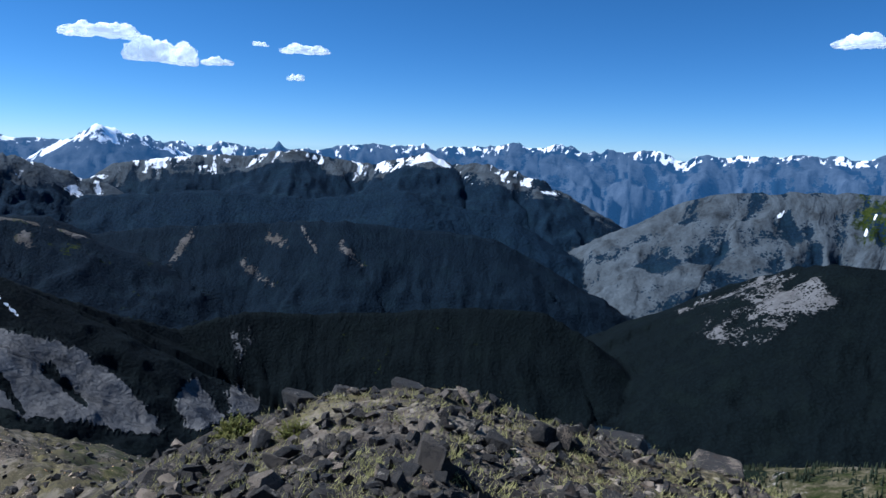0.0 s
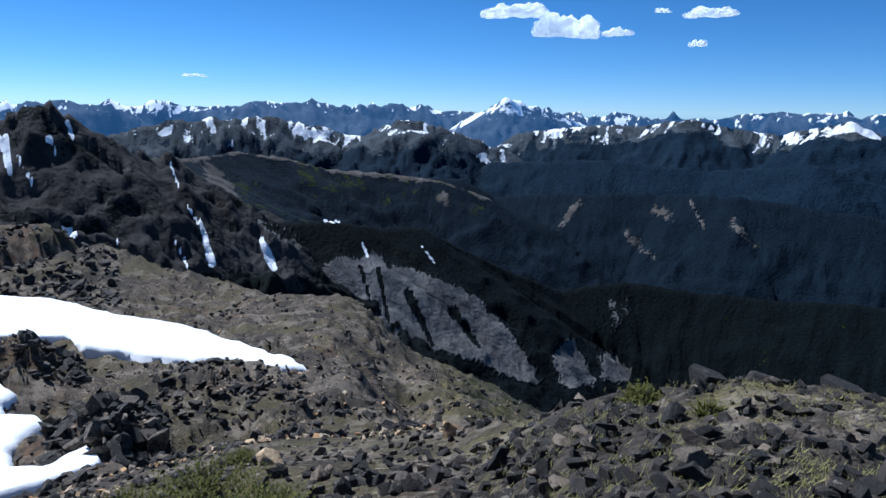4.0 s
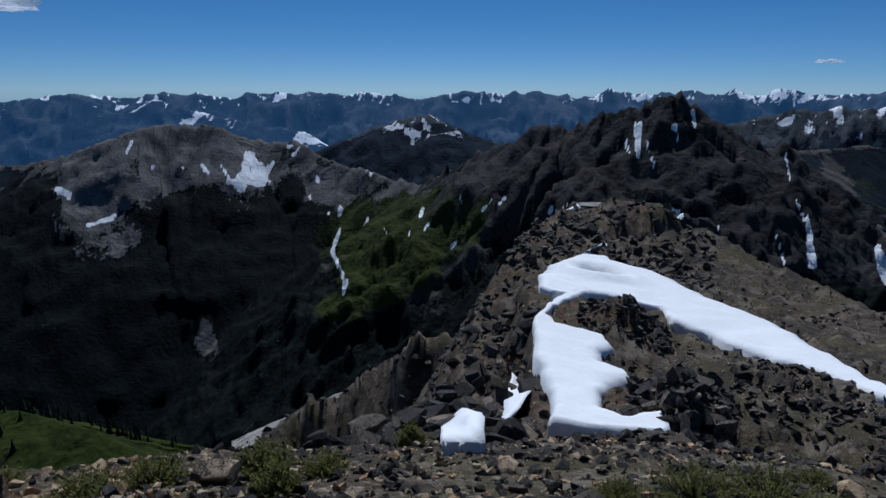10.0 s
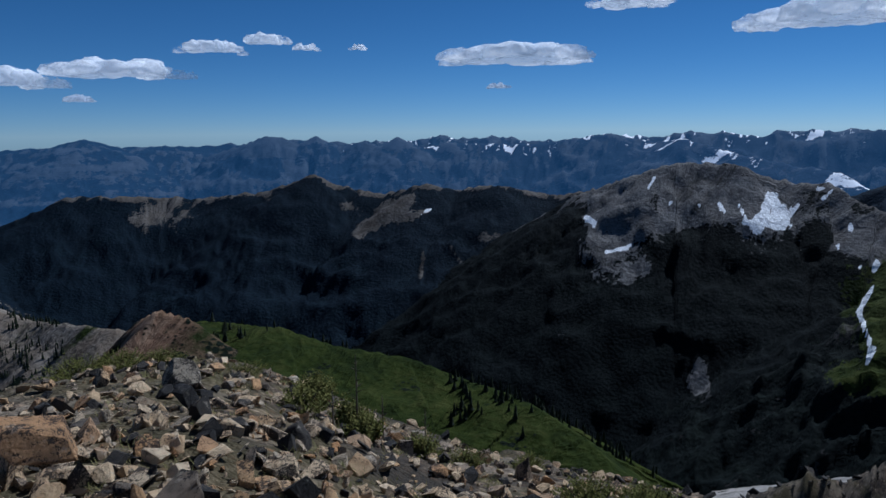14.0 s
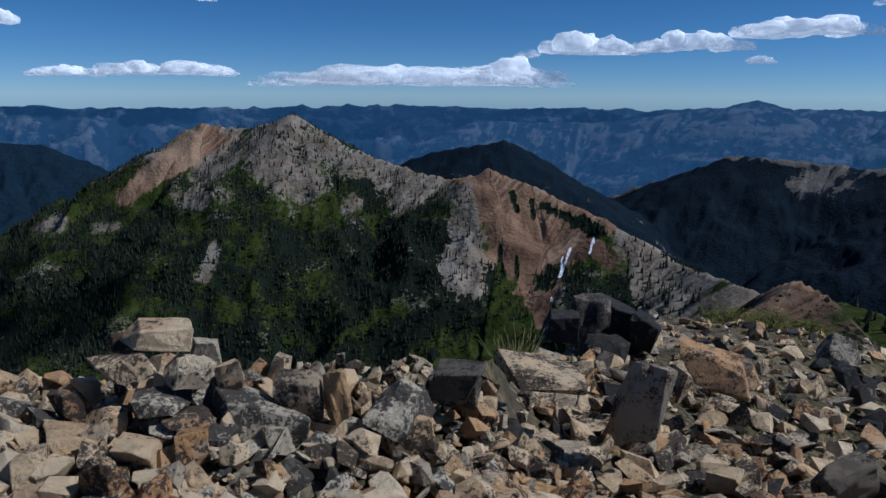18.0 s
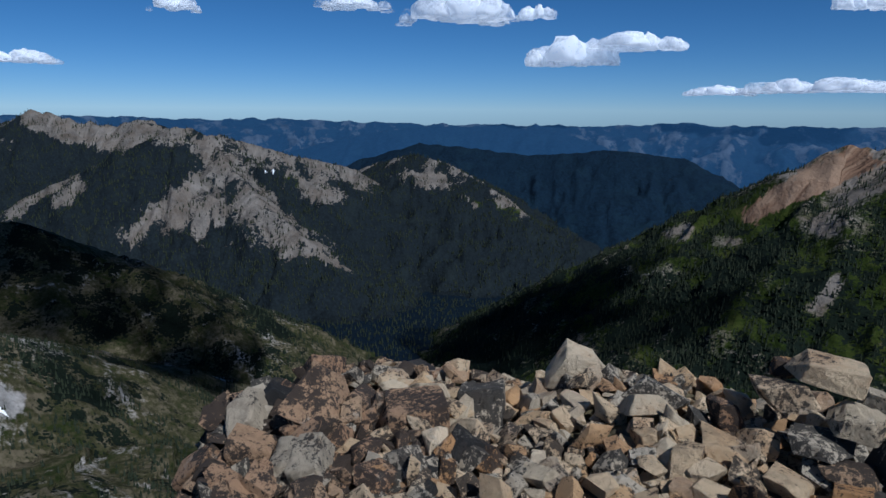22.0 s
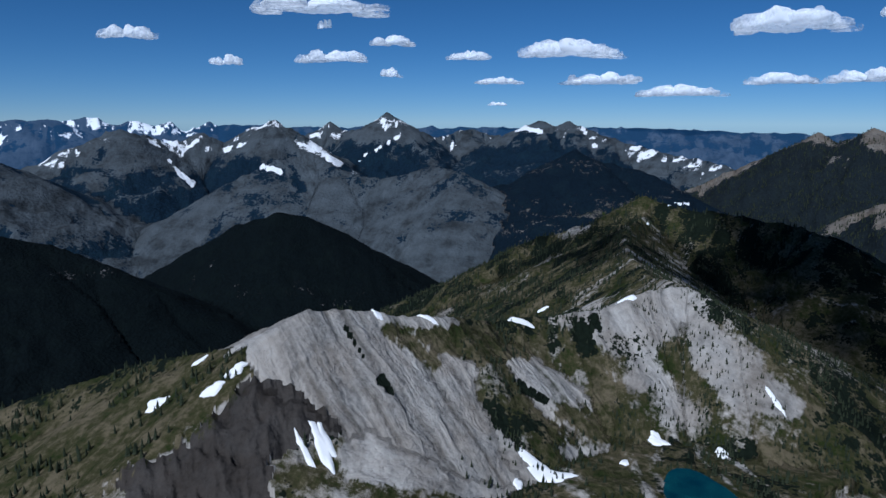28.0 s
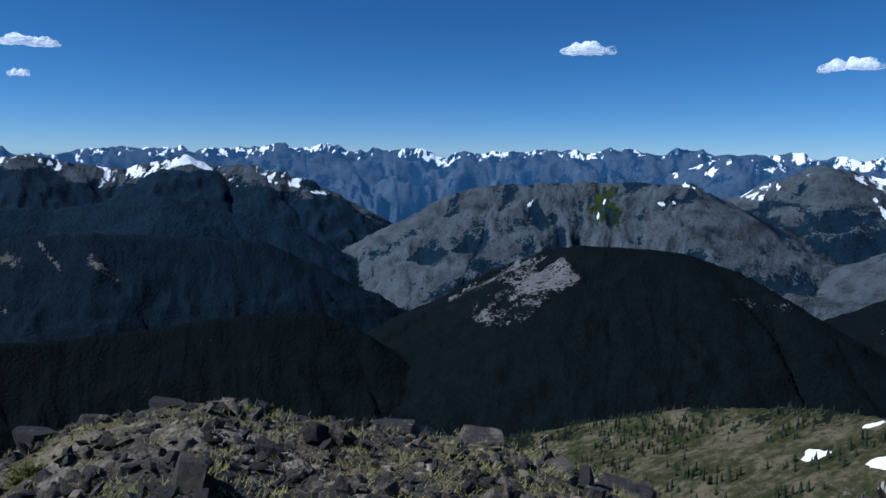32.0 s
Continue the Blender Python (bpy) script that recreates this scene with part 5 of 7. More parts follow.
def far_land():
    x, y = -np.sin(rad(gaz)) * gr, np.cos(rad(gaz)) * gr
    co = np.stack([x, y, gz], 1)
    i, j = np.meshgrid(np.arange(NA), np.arange(NR - 1), indexing="ij")
    i2 = (i + 1) % NA
    quads = np.stack([i * NR + j, i2 * NR + j, i2 * NR + j + 1, i * NR + j + 1], -1).reshape(-1, 4)[:, ::-1]
    qown = gown[quads[:, 0]]
    keys = list(RIDGES)
    for o in np.unique(qown):
        q = quads[qown == o]
        used, back = np.unique(q, return_inverse=True)
        g = RIDGES[keys[o - 1]] if o else None
        name = "ground" if not o else "backdrop" if g["kind"] else "mountain"
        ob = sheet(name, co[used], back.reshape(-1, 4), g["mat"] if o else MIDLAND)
        layer = ob.data.color_attributes.new("cover", "FLOAT_COLOR", "POINT")
        layer.data.foreach_set("color", gcov[used].ravel())
        tl = ob.data.attributes.new("tone", "FLOAT", "POINT")
        tl.data.foreach_set("value", gtone[used].astype(np.float32))
        rl = ob.data.attributes.new("run", "FLOAT_VECTOR", "POINT")
        rl.data.foreach_set("vector", grun[used].astype(np.float32).ravel())
        if o and not g["kind"]:
            tagged(ob, g["label"], "mountain", "mountains round the summit")
        else:
            tagged(ob, g["label"] if o else "wooded valleys and slopes below the summit", "land", "", "structure")


far_land()


UPPER = ((71, 84, -21.0), (49, 96, -26.0), (44, 58, -21.0))
LOWER = ((71.5, 62, -20.3), (71.5, 36, -16.0), (61, 38, -16.4))


def plane_at(x, y, p0, p1, p2):
    a, b, c = (np.array((*spot(q[0], q[1]), q[2])) for q in (p0, p1, p2))
    n = np.cross(b - a, c - a)
    return a[2] - (n[0] * (x - a[0]) + n[1] * (y - a[1])) / n[2]


SNOW_UP = [(72.0, -15.2), (70.4, -14.1), (68.6, -13.4), (66.9, -13.3), (65.8, -13.8), (62.0, -14.5), (58.1, -16.1), (53.1, -17.4), (49.1, -19.2), (46.0, -20.6), (43.5, -21.7), (46.0, -21.4), (49.0, -20.8), (51.5, -20.4), (55.0, -19.8), (58.0, -19.0), (61.0, -18.4), (61.7, -17.5), (63.4, -17.3), (65.8, -16.7), (67.5, -16.5), (69.1, -16.8), (71.0, -16.7), (71.9, -16.3)]
SNOW_LOW = [(67.5, -16.4), (69.1, -17.2), (70.8, -17.9), (71.3, -18.5), (70.6, -19.2), (68.3, -19.6), (66.4, -20.0), (65.5, -20.8), (66.5, -21.3), (66.3, -22.3), (64.7, -22.8), (64.0, -23.5), (65.4, -24.1), (66.5, -24.8), (65.9, -25.9), (64.3, -26.5), (63.0, -25.9), (61.2, -25.5), (60.3, -26.6), (60.5, -27.3), (63.1, -27.4), (67.5, -27.6), (70.9, -27.4), (70.6, -26.1), (71.0, -24.4), (72.0, -22.3), (72.4, -20.5), (72.4, -19.1), (71.2, -17.7), (69.5, -16.7), (68.2, -15.9)]


def under_snow(az, r):
    """1 under the upper bank, 2 under the lower."""
    az, r = np.asarray(az, float) % 360, np.asarray(r, float)
    x, y = -np.sin(rad(az)) * r, np.cos(rad(az)) * r
    out = np.zeros(len(az), int)
    top = np.maximum(plane_at(x, y, *UPPER), plane_at(x, y, *LOWER))
    for k, poly in ((1, SNOW_UP), (2, SNOW_LOW)):
        out[inside(az, np.degrees(np.arctan2(top - EYE, r)), poly)] = k
    return out


# finer bearings over the snow-covered ridge
NEAR_AZ = np.concatenate([np.arange(28, 112, 0.17), np.arange(112, 387.8, 0.45)])


def near_land():
    na, rr = len(NEAR_AZ), np.exp(np.linspace(math.log(0.4), math.log(165), 260))
    rr[0] = 0.005
    a, r = [v.ravel() for v in np.meshgrid(NEAR_AZ % 360, rr, indexing="ij")]
    z, own, far, dig, tone, run = land_height(a, r)
    x, y = -np.sin(rad(a)) * r, np.cos(rad(a)) * r
    z = z + (fbm(x / 1.4, y / 1.4, 5, 61) - 0.5) * 0.34 * ease(r, 0.8, 3) + (fbm(x / 0.25, y / 0.25, 4, 62) - 0.5) * 0.1 * ease(r, 0.8, 2)
    z -= 1.5 * ease(r, 150, 160)
    base = np.maximum(plane_at(x, y, *UPPER), plane_at(x, y, *LOWER)) - 0.35
    bank = under_snow(a, r)
    base = np.where(bank > 0, base - 0.25, base)
    hold = ease(a, 34, 42) * (1 - ease(a, 72.6, 74.5)) * ease(r, 24, 31) * (1 - ease(r, 98, 116))
    knoll = 2.8 * np.exp(-((a - 64.8) / 2.6) ** 2 - ((r - 61) / 5.0) ** 2) + 1.5 * np.exp(-((a - 60) / 3.0) ** 2 - ((r - 40) / 4.0) ** 2) + 1.2 * np.exp(-((a - 52) / 5.0) ** 2 - ((r - 50) / 4.0) ** 2)
    knoll = np.where(bank > 0, 0, knoll)
    z = z + (base + knoll * (1 + 1.2 * (fbm(x / 2.2, y / 2.2, 4, 66, True) - 0.6)) - z) * hold
    crags = np.isin(own, [list(RIDGES).index(k) + 1 for k in ("Yl", "cliff")]) | ((a > 62) & (a < 110) & (r > 26) & (own == 0))
    z += np.where(crags, (fbm(x / 7, y / 7, 5, 63, True) - 0.6) * 2.6, (fbm(x / 5, y / 5, 5, 64, True) - 0.6) * 1.0) * ease(r, 20, 40) * (1 - 0.35 * hold) * np.where(bank > 0, 0, 1) + (fbm(x / 2.6, y / 2.6, 4, 69, True) - 0.6) * 1.3 * ease(r, 16, 30) * np.where(bank > 0, 0, 1)
    led = (z + (fbm(x / 5, y / 5, 3, 68) - 0.5) * 3) / 2.6
    led = (np.floor(led) + ease(led - np.floor(led), 0.3, 0.6) - led) * 2.6
    z += np.where(crags & (bank == 0), led * 0.3, led * 0.42 * np.where(hold > 0.3, 1, 0)) * ease(r, 24, 40) * np.where(bank > 0, 0, 1)
    z -= 3.0 * np.exp(-((a - 73.6) / 0.9) ** 2) * ease(r, 33, 38) * (1 - ease(r, 56, 64)) * np.where(bank > 0, 0, 1)
    co = np.stack([x, y, z], 1)
    nr = len(rr)
    i, j = np.meshgrid(np.arange(na), np.arange(nr - 1), indexing="ij")
    i2 = (i + 1) % na
    quads = np.stack([i * nr + j, i2 * nr + j, i2 * nr + j + 1, i * nr + j + 1], -1).reshape(-1, 4)[:, ::-1]
    ob = sheet("ground_summit", co, quads, GROUND)
    tan = ease(a, 85, 125) * (1 - ease(a, 240, 300))
    keys = list(RIDGES)
    ridge_l, ridge_r, crag = (own == keys.index(k) + 1 for k in ("Yl", "Yr", "cliff"))
    ridge_l = ridge_l | ((hold > 0.5) & (fbm(x / 9, y / 9, 3, 67) > 0.52))
    turf = np.where((a > 300) | (a < 32), 0.42, 0.12) + np.where((a > 100) & (a < 150) & (r > 6), 0.25, 0) + np.where(ridge_r, 0.16, 0) + np.where((a > 30) & (a < 62) & (r > 14), 0.08, 0)
    soil = np.where(ridge_l, 0.42, 0.1) + np.where(ridge_r, 0.05, 0) + np.where((a > 60) & (a < 100) & (r > 24), 0.12, 0)
    green = ease(r, 40, 90) * ease(a, 102, 110) * (1 - ease(a, 150, 165)) + ease(r, 30, 60) * np.where((a > 296) | (a < 30), 0.45, 0)
    cov = np.stack([tan, turf, soil, np.where(crag, 0, green)], 1).astype(np.float32)
    layer = ob.data.color_attributes.new("cover", "FLOAT_COLOR", "POINT")
    layer.data.foreach_set("color", cov.ravel())
    tagged(ob, "rocky summit ground of gravel, turf and soil", "ground", "", "structure")
    return rr, z.reshape(na, nr)


NEAR_R, NEAR_Z = near_land()


def foot(az, r):
    """Height of the summit ground."""
    i = min(len(NEAR_AZ) - 1, int(np.searchsorted(NEAR_AZ, az if az >= 28 else az + 360)))
    return float(np.interp(r, NEAR_R, NEAR_Z[i]))


# ---- snow, lake ----
def on_bank(az, dip):
    """Where a sight line meets the nearer of the two slopes that carry the snow."""
    hits = [on_plane(az, dip, *p) for p in (UPPER, LOWER)]
    return min((q for q in hits if q.xy.dot(Vector(spot(az, 1.0))) > 0), key=lambda q: q.length)


def on_plane(az, dip, p0, p1, p2):
    a, b, c = (Vector((*spot(q[0], q[1]), q[2])) for q in (p0, p1, p2))
    nrm = (b - a).cross(c - a)
    eye = Vector((0, 0, EYE))
    way = Vector((*spot(az, math.cos(radians(dip))), math.sin(radians(dip))))
    return eye + way * ((a - eye).dot(nrm) / way.dot(nrm))


def draped(az, dip):
    """Where the sight line at a bearing and dip comes down to the summit ground."""
    r = 6.0
    while r < 160 and EYE + r * math.tan(radians(dip)) > foot(az, r) + 0.25:
        r += 0.25
    return Vector((*spot(az, r), foot(az, r) + 0.25))


def snow_body(outline, plane, deep, label, cuts=3, wave=1.0, lip=0.0):
    """A snow bank: outline by bearing and dip, its surface near a plane, its sides going down into the ground."""
    bm = bmesh.new()
    vs = [bm.verts.new(on_bank(a, d) if plane else draped(a, d)) for a, d in outline]
    f = bm.faces.new(vs)
    if f.normal.z < 0 or (f.normal_update() or f.normal.z < 0):
        f.normal_flip()
    bmesh.ops.triangulate(bm, faces=bm.faces[:])
    bmesh.ops.subdivide_edges(bm, edges=bm.edges[:], cuts=cuts, use_grid_fill=True)
    rim = {v for e in bm.edges if e.is_boundary for v in e.verts}
    for v in bm.verts:
        k = noise.noise(v.co * 0.35)
        v.co += Vector((noise.noise(v.co * 0.5 + Vector((7, 0, 0))), noise.noise(v.co * 0.5 + Vector((0, 9, 0))), 0)) * 0.5 * wave
        v.co.z += 0.3 * wave * k + ((0.55 if v not in rim else 0.15) if plane else 0.04)
    if plane is UPPER:
        bowl = on_bank(67.0, -15.0)  # the wind hollow behind the cornice
        for v in bm.verts:
            v.co.z += 1.1 * math.exp(-((v.co.xy - bowl.xy).length - 4.2) ** 2 / 3.0) - 2.2 * math.exp(-(v.co.xy - bowl.xy).length_squared / 8.0)
    edge = bmesh.ops.extrude_edge_only(bm, edges=[e for e in bm.edges if e.is_boundary])
    low = [g for g in edge["geom"] if isinstance(g, bmesh.types.BMVert)]
    for v in low:
        v.co.z -= deep
        v.co += Vector((v.co.x, v.co.y, 0)).normalized() * lip
    bmesh.ops.recalc_face_normals(bm, faces=bm.faces[:])
    for f in bm.faces:
        f.smooth = True
    ob = part("snow_bank", bm, SNOW)
    return tagged(ob, label, "snow", "snow banks of the ridge")


snow_body(SNOW_UP,
          UPPER, 4.0, "long white snowfield with an overhanging cornice on the ridge", 9, 0.7)
snow_body(SNOW_LOW,
          LOWER, 3.0, "curling white snow bank with scalloped edges below the cornice", 7, 0.6)
snow_body([(81.2, -28.4), (80.4, -27.5), (78.6, -26.4), (76.9, -26.3), (77.3, -28.2), (79.6, -28.2)], None, 0.6, "small tilted remnant of dirty snow below the cliff", 3, 0.5)
snow_body([(75.4, -27.7), (74.7, -25.0), (74.1, -23.4), (73.3, -24.1), (72.5, -24.7), (73.4, -26.0), (73.9, -27.0)], None, 0.6, "narrow strip of snow in a rock gully", 3, 0.5)
snow_body([(68.3, -13.1), (66.6, -12.1), (66.4, -12.3), (67.8, -13.2)], None, 2.0, "thin strip of snow on the ridge crest", 2, 0.3)
snow_body([(70.6, -9.3), (69.0, -9.1), (68.7, -9.4), (70.4, -10.0)], None, 2.5, "flat strip of snow beside the rock knob", 2, 0.3)


def snow_patch(az, dip, wide, tall, lean, label, first=150):
    """A thin snow patch lying on the far slope that is seen at a bearing and dip; sizes in degrees."""
    bm = bmesh.new()
    rng = random.Random(int(az * 91 + dip * 37))
    rings = []
    cx, cy, cz = sighted(az, dip, first)
    rad_out = math.hypot(cx, cy)
    ca, sa = math.cos(radians(lean)), math.sin(radians(lean))
    pts = 40
    m = rad_out * math.pi / 180
    ax, ay = math.cos(radians(az)), math.sin(radians(az))
    ph = [rng.uniform(0, 6.283) for _ in range(4)]
    for k in (1.0, 0.8, 0.45):
        ring = []
        for i in range(pts):
            t = 2 * math.pi * i / pts
            q = k * (1 + 0.16 * math.sin(2 * t + ph[0]) + 0.14 * math.sin(3 * t + ph[1]) + 0.1 * math.sin(5 * t + ph[2]) + 0.07 * math.sin(9 * t + ph[3]))
            u, v = math.cos(t) * wide / 2 * q, math.sin(t) * tall / 2 * q
            u, v = (u * ca - v * sa) * m, (u * sa + v * ca) * m / 0.7
            x, y = cx - u * ax - v * ay, cy - u * ay + v * ax
            ring.append(bm.verts.new((x, y, ground_at(x, y) + (0.0 if k == 1.0 else 1.5))))
        rings.append(ring)
    for a, b in zip(rings[:-1], rings[1:]):
        for i in range(pts):
            bm.faces.new((a[i], a[(i + 1) % pts], b[(i + 1) % pts], b[i]))
    bm.faces.new(rings[-1])
    bmesh.ops.recalc_face_normals(bm, faces=bm.faces[:])
    if sum(f.normal.z for f in bm.faces) < 0:
        bmesh.ops.reverse_faces(bm, faces=bm.faces[:])
    for f in bm.faces:
        f.smooth = True
    return tagged(part("snow_patch", bm, SNOW), label, "snow", "snow patches below the summit")


snow_patch(310.4, -21.8, 1.91, 0.86, 0, "white snow patch on the grassy shoulder")
snow_patch(306.0, -21.2, 1.91, 0.67, -10, "white snow patch by the crag's edge")
snow_patch(304.1, -19.8, 1.81, 0.76, -15, "white snow patch at the ridge's brow")
snow_patch(306.9, -18.9, 1.14, 0.29, 0, "thin snow streak on the grassy shoulder")
snow_patch(297.0, -26.5, 1.43, 3.58, -35, "forked snow streak in a scree gully")
snow_patch(298.6, -26.8, 0.57, 2.38, -40, "narrow snow streak in a scree gully")
snow_patch(292.1, -16.1, 1.05, 0.48, 15, "snow patch on the ridge crest")
snow_patch(287.8, -16.5, 1.72, 0.38, 12, "snow patch along the ridge crest")
snow_patch(279.8, -16.4, 1.91, 0.38, 0, "snow patch along the ridge crest")
snow_patch(276.9, -28.7, 4.77, 1.34, 0, "large white snow patch beside the lake basin")
snow_patch(279.4, -29.7, 0.76, 0.95, 0, "small snow patch on scree")
snow_patch(270.2, -27.1, 0.86, 0.57, 0, "small snow patch in the basin")
snow_patch(270.8, -14.2, 1.62, 0.67, -20, "snow patch on the ridge crest")
snow_patch(267.7, -24.9, 0.95, 0.43, 0, "small snow patch among boulders")
snow_patch(262.5, -25.2, 0.95, 0.43, 0, "small snow patch near the lake")
snow_patch(258.9, -21.0, 1.67, 0.38, 30, "snow streak at the foot of the scree")
snow_patch(277.7, -15.4, 1.05, 0.29, 0, "thin snow patch on the ridge crest")
snow_patch(279.6, -16.5, 1.91, 0.33, 0, "thin snow patch on the ridge crest")
snow_patch(253.9, -29.1, 0.57, 2.38, 20, "snow streak among trees")
snow_patch(262.4, -25.4, 0.76, 0.43, 0, "small snow patch above the lake")
snow_patch(267.5, -25.2, 1.72, 0.67, 0, "snow patch among boulders")


def lake():
    bm = bmesh.new()
    lx, ly = spot(LAKE[0], LAKE[1])
    vs = []
    for i in range(48):
        t = 2 * math.pi * i / 48
        q = LAKE[3] * 1.12 * (1 + 0.14 * math.sin(2 * t + 0.6) + 0.1 * math.sin(3 * t + 1) + 0.05 * math.sin(5 * t))
        vs.append(bm.verts.new((lx + q * math.cos(t), ly + q * math.sin(t), LAKE[2] - 0.3)))
    bm.faces.new(vs)
    tagged(part("water", bm, WATER), "small deep teal mountain lake in the basin", "lake", "", "structure")


lake()


# ---- clouds ----
def cloud(az, dip, wide, tall, far=4450, dense=1.0, label="white fair-weather cumulus cloud with a flat grey base"):
    rng = random.Random(int(az * 133 + dip * 71))
    deg = far * math.pi / 180
    w, h = wide * deg, tall * deg
    x, y = spot(az, far)
    z = EYE + far * math.tan(radians(dip))
    right = Vector((math.cos(radians(az)), math.sin(radians(az)), 0))
    out = Vector((-math.sin(radians(az)), math.cos(radians(az)), 0))
    bm = bmesh.new()
    lay = bm.verts.layers.float.new("thick")
    n = max(5, min(16, int(w / h * 3)))
    for i in range(n):
        u = rng.uniform(-0.5, 0.5) if i > 2 else (-0.22, 0.05, 0.25)[i]
        hump = (1 - (2 * u) ** 2) ** 0.7 * rng.uniform(0.55, 1.0)
        rx, rz = w * rng.uniform(0.08, 0.17) * (0.6 + hump * 0.6), h * (0.16 + 0.36 * hump)
        geo = bmesh.ops.create_icosphere(bm, subdivisions=3, radius=1.0)["verts"]
        c = right * (u * w * 0.9) + out * rng.uniform(-0.2, 0.2) * w + Vector((0, 0, h * (-0.35 + 0.3 * hump)))
        for v in geo:
            q = v.co.copy()
            d = 1 + 0.38 * noise.fractal(q * 1.4 + Vector((i * 3.1, az, dip)), 0.9, 2.1, 5)
            p = right * q.x * rx * d + out * q.y * rx * d + Vector((0, 0, (q.z if q.z > -0.25 else -0.25 + (q.z + 0.25) * 0.15) * rz * d))
            v.co = c + p
            v[lay] = 0.18 + 0.55 * (1 - abs(2 * (u + q.x * rx / w))) + 0.3 * hump - 0.25 * max(0.0, q.z)
            v[lay] *= dense
    for f in bm.faces:
        f.smooth = True
    ob = part("cloud", bm, CLOUD)
    ob.location = (x, y, z)
    return tagged(ob, label, "cloud", "clouds in the sky")


cloud(26.1, 7.7, 6.4, 1.4)
cloud(22.1, 6.5, 7.6, 2.5)
cloud(18.2, 6.1, 2.9, 0.7)
cloud(11.2, 7.5, 4.3, 0.9)
cloud(14.9, 7.7, 1.4, 0.6)
cloud(12, 5.3, 1.7, 0.9)
cloud(329.2, 8.3, 4.8, 1.3)
cloud(51.4, 2.2, 2.2, 0.3)
cloud(93.4, 8.1, 13.8, 2.4)
cloud(116, 6.1, 13.8, 1.9)
cloud(117.2, 3.7, 2.2, 0.6)
cloud(140, 6.7, 5.7, 1.2)
cloud(135.8, 7.4, 4.3, 1.2)
cloud(132.8, 6.8, 2.4, 0.7)
cloud(128.6, 6.8, 1.6, 0.6)
cloud(107, 9.8, 6.7, 1)
cloud(162.7, 4, 10, 2.2)
cloud(154.5, 4, 9.5, 1.8)
cloud(146.9, 4.9, 11, 1.9)
cloud(149.5, 2.7, 2.9, 0.7)
cloud(168.5, 1.9, 10, 2.2)
cloud(193.4, 7.5, 4.5, 1.8)
cloud(213.4, 4.4, 9.5, 2.9)
cloud(207.8, 5.2, 8.6, 1.7)
cloud(202, 1.5, 5.7, 0.9)
cloud(195.4, 1.9, 10.5, 1.6)
cloud(216.2, 7.6, 4.3, 1.7)
cloud(222.5, 7.8, 10, 2.9)
cloud(230.7, 8.2, 6.2, 1.4)
cloud(260.7, 7.3, 9.5, 1.9)
cloud(253.6, 7.8, 2.9, 1.3)
cloud(260.4, 3.3, 5.5, 1)
cloud(254.8, 3.4, 6, 1.2)
cloud(244.3, 7.6, 4.3, 1.4)
cloud(276.2, 5.9, 8.6, 1.9)
cloud(267.6, 2.5, 7.2, 1)
cloud(273.3, 3.5, 7.2, 1)
cloud(296.5, 9.1, 11.4, 1.2)
cloud(310.5, 6.5, 4.3, 1.3)
cloud(303.5, 4.8, 3.3, 1)
cloud(295.4, 5.3, 6, 1.4)
cloud(290.7, 6.5, 4.3, 0.9)
cloud(290.8, 4, 2.1, 0.9)
cloud(284.3, 5.4, 3.9, 0.9)
cloud(281.7, 3.4, 4.3, 0.6)
cloud(295.9, 7.7, 1.7, 1.1)
cloud(275.9, 3.6, 1.3, 0.6)
cloud(281.9, 1.6, 1.8, 0.4)
cloud(176.96, 1.36885, 25.5, 2.0, dense=0.6)
# the clouds above the walk, whose shadows lie on the eastern ridge and the valleys
for sx, sy, sz, size in ((259, 1000, -160, 10.5), (219, 1000, -380, 6.5), (246, 800, -300, 4.0)):
    px, py = spot(sx, sy)
    up = (1000 - sz) / sun_way.z
    q = Vector((px, py, sz)) + sun_way * up
    raz, rr_ = math.degrees(math.atan2(-q.x, q.y)) % 360, math.hypot(q.x, q.y)
    ob = cloud(raz, 5, size, size * 0.3, dense=0.5)
    ob.location = q


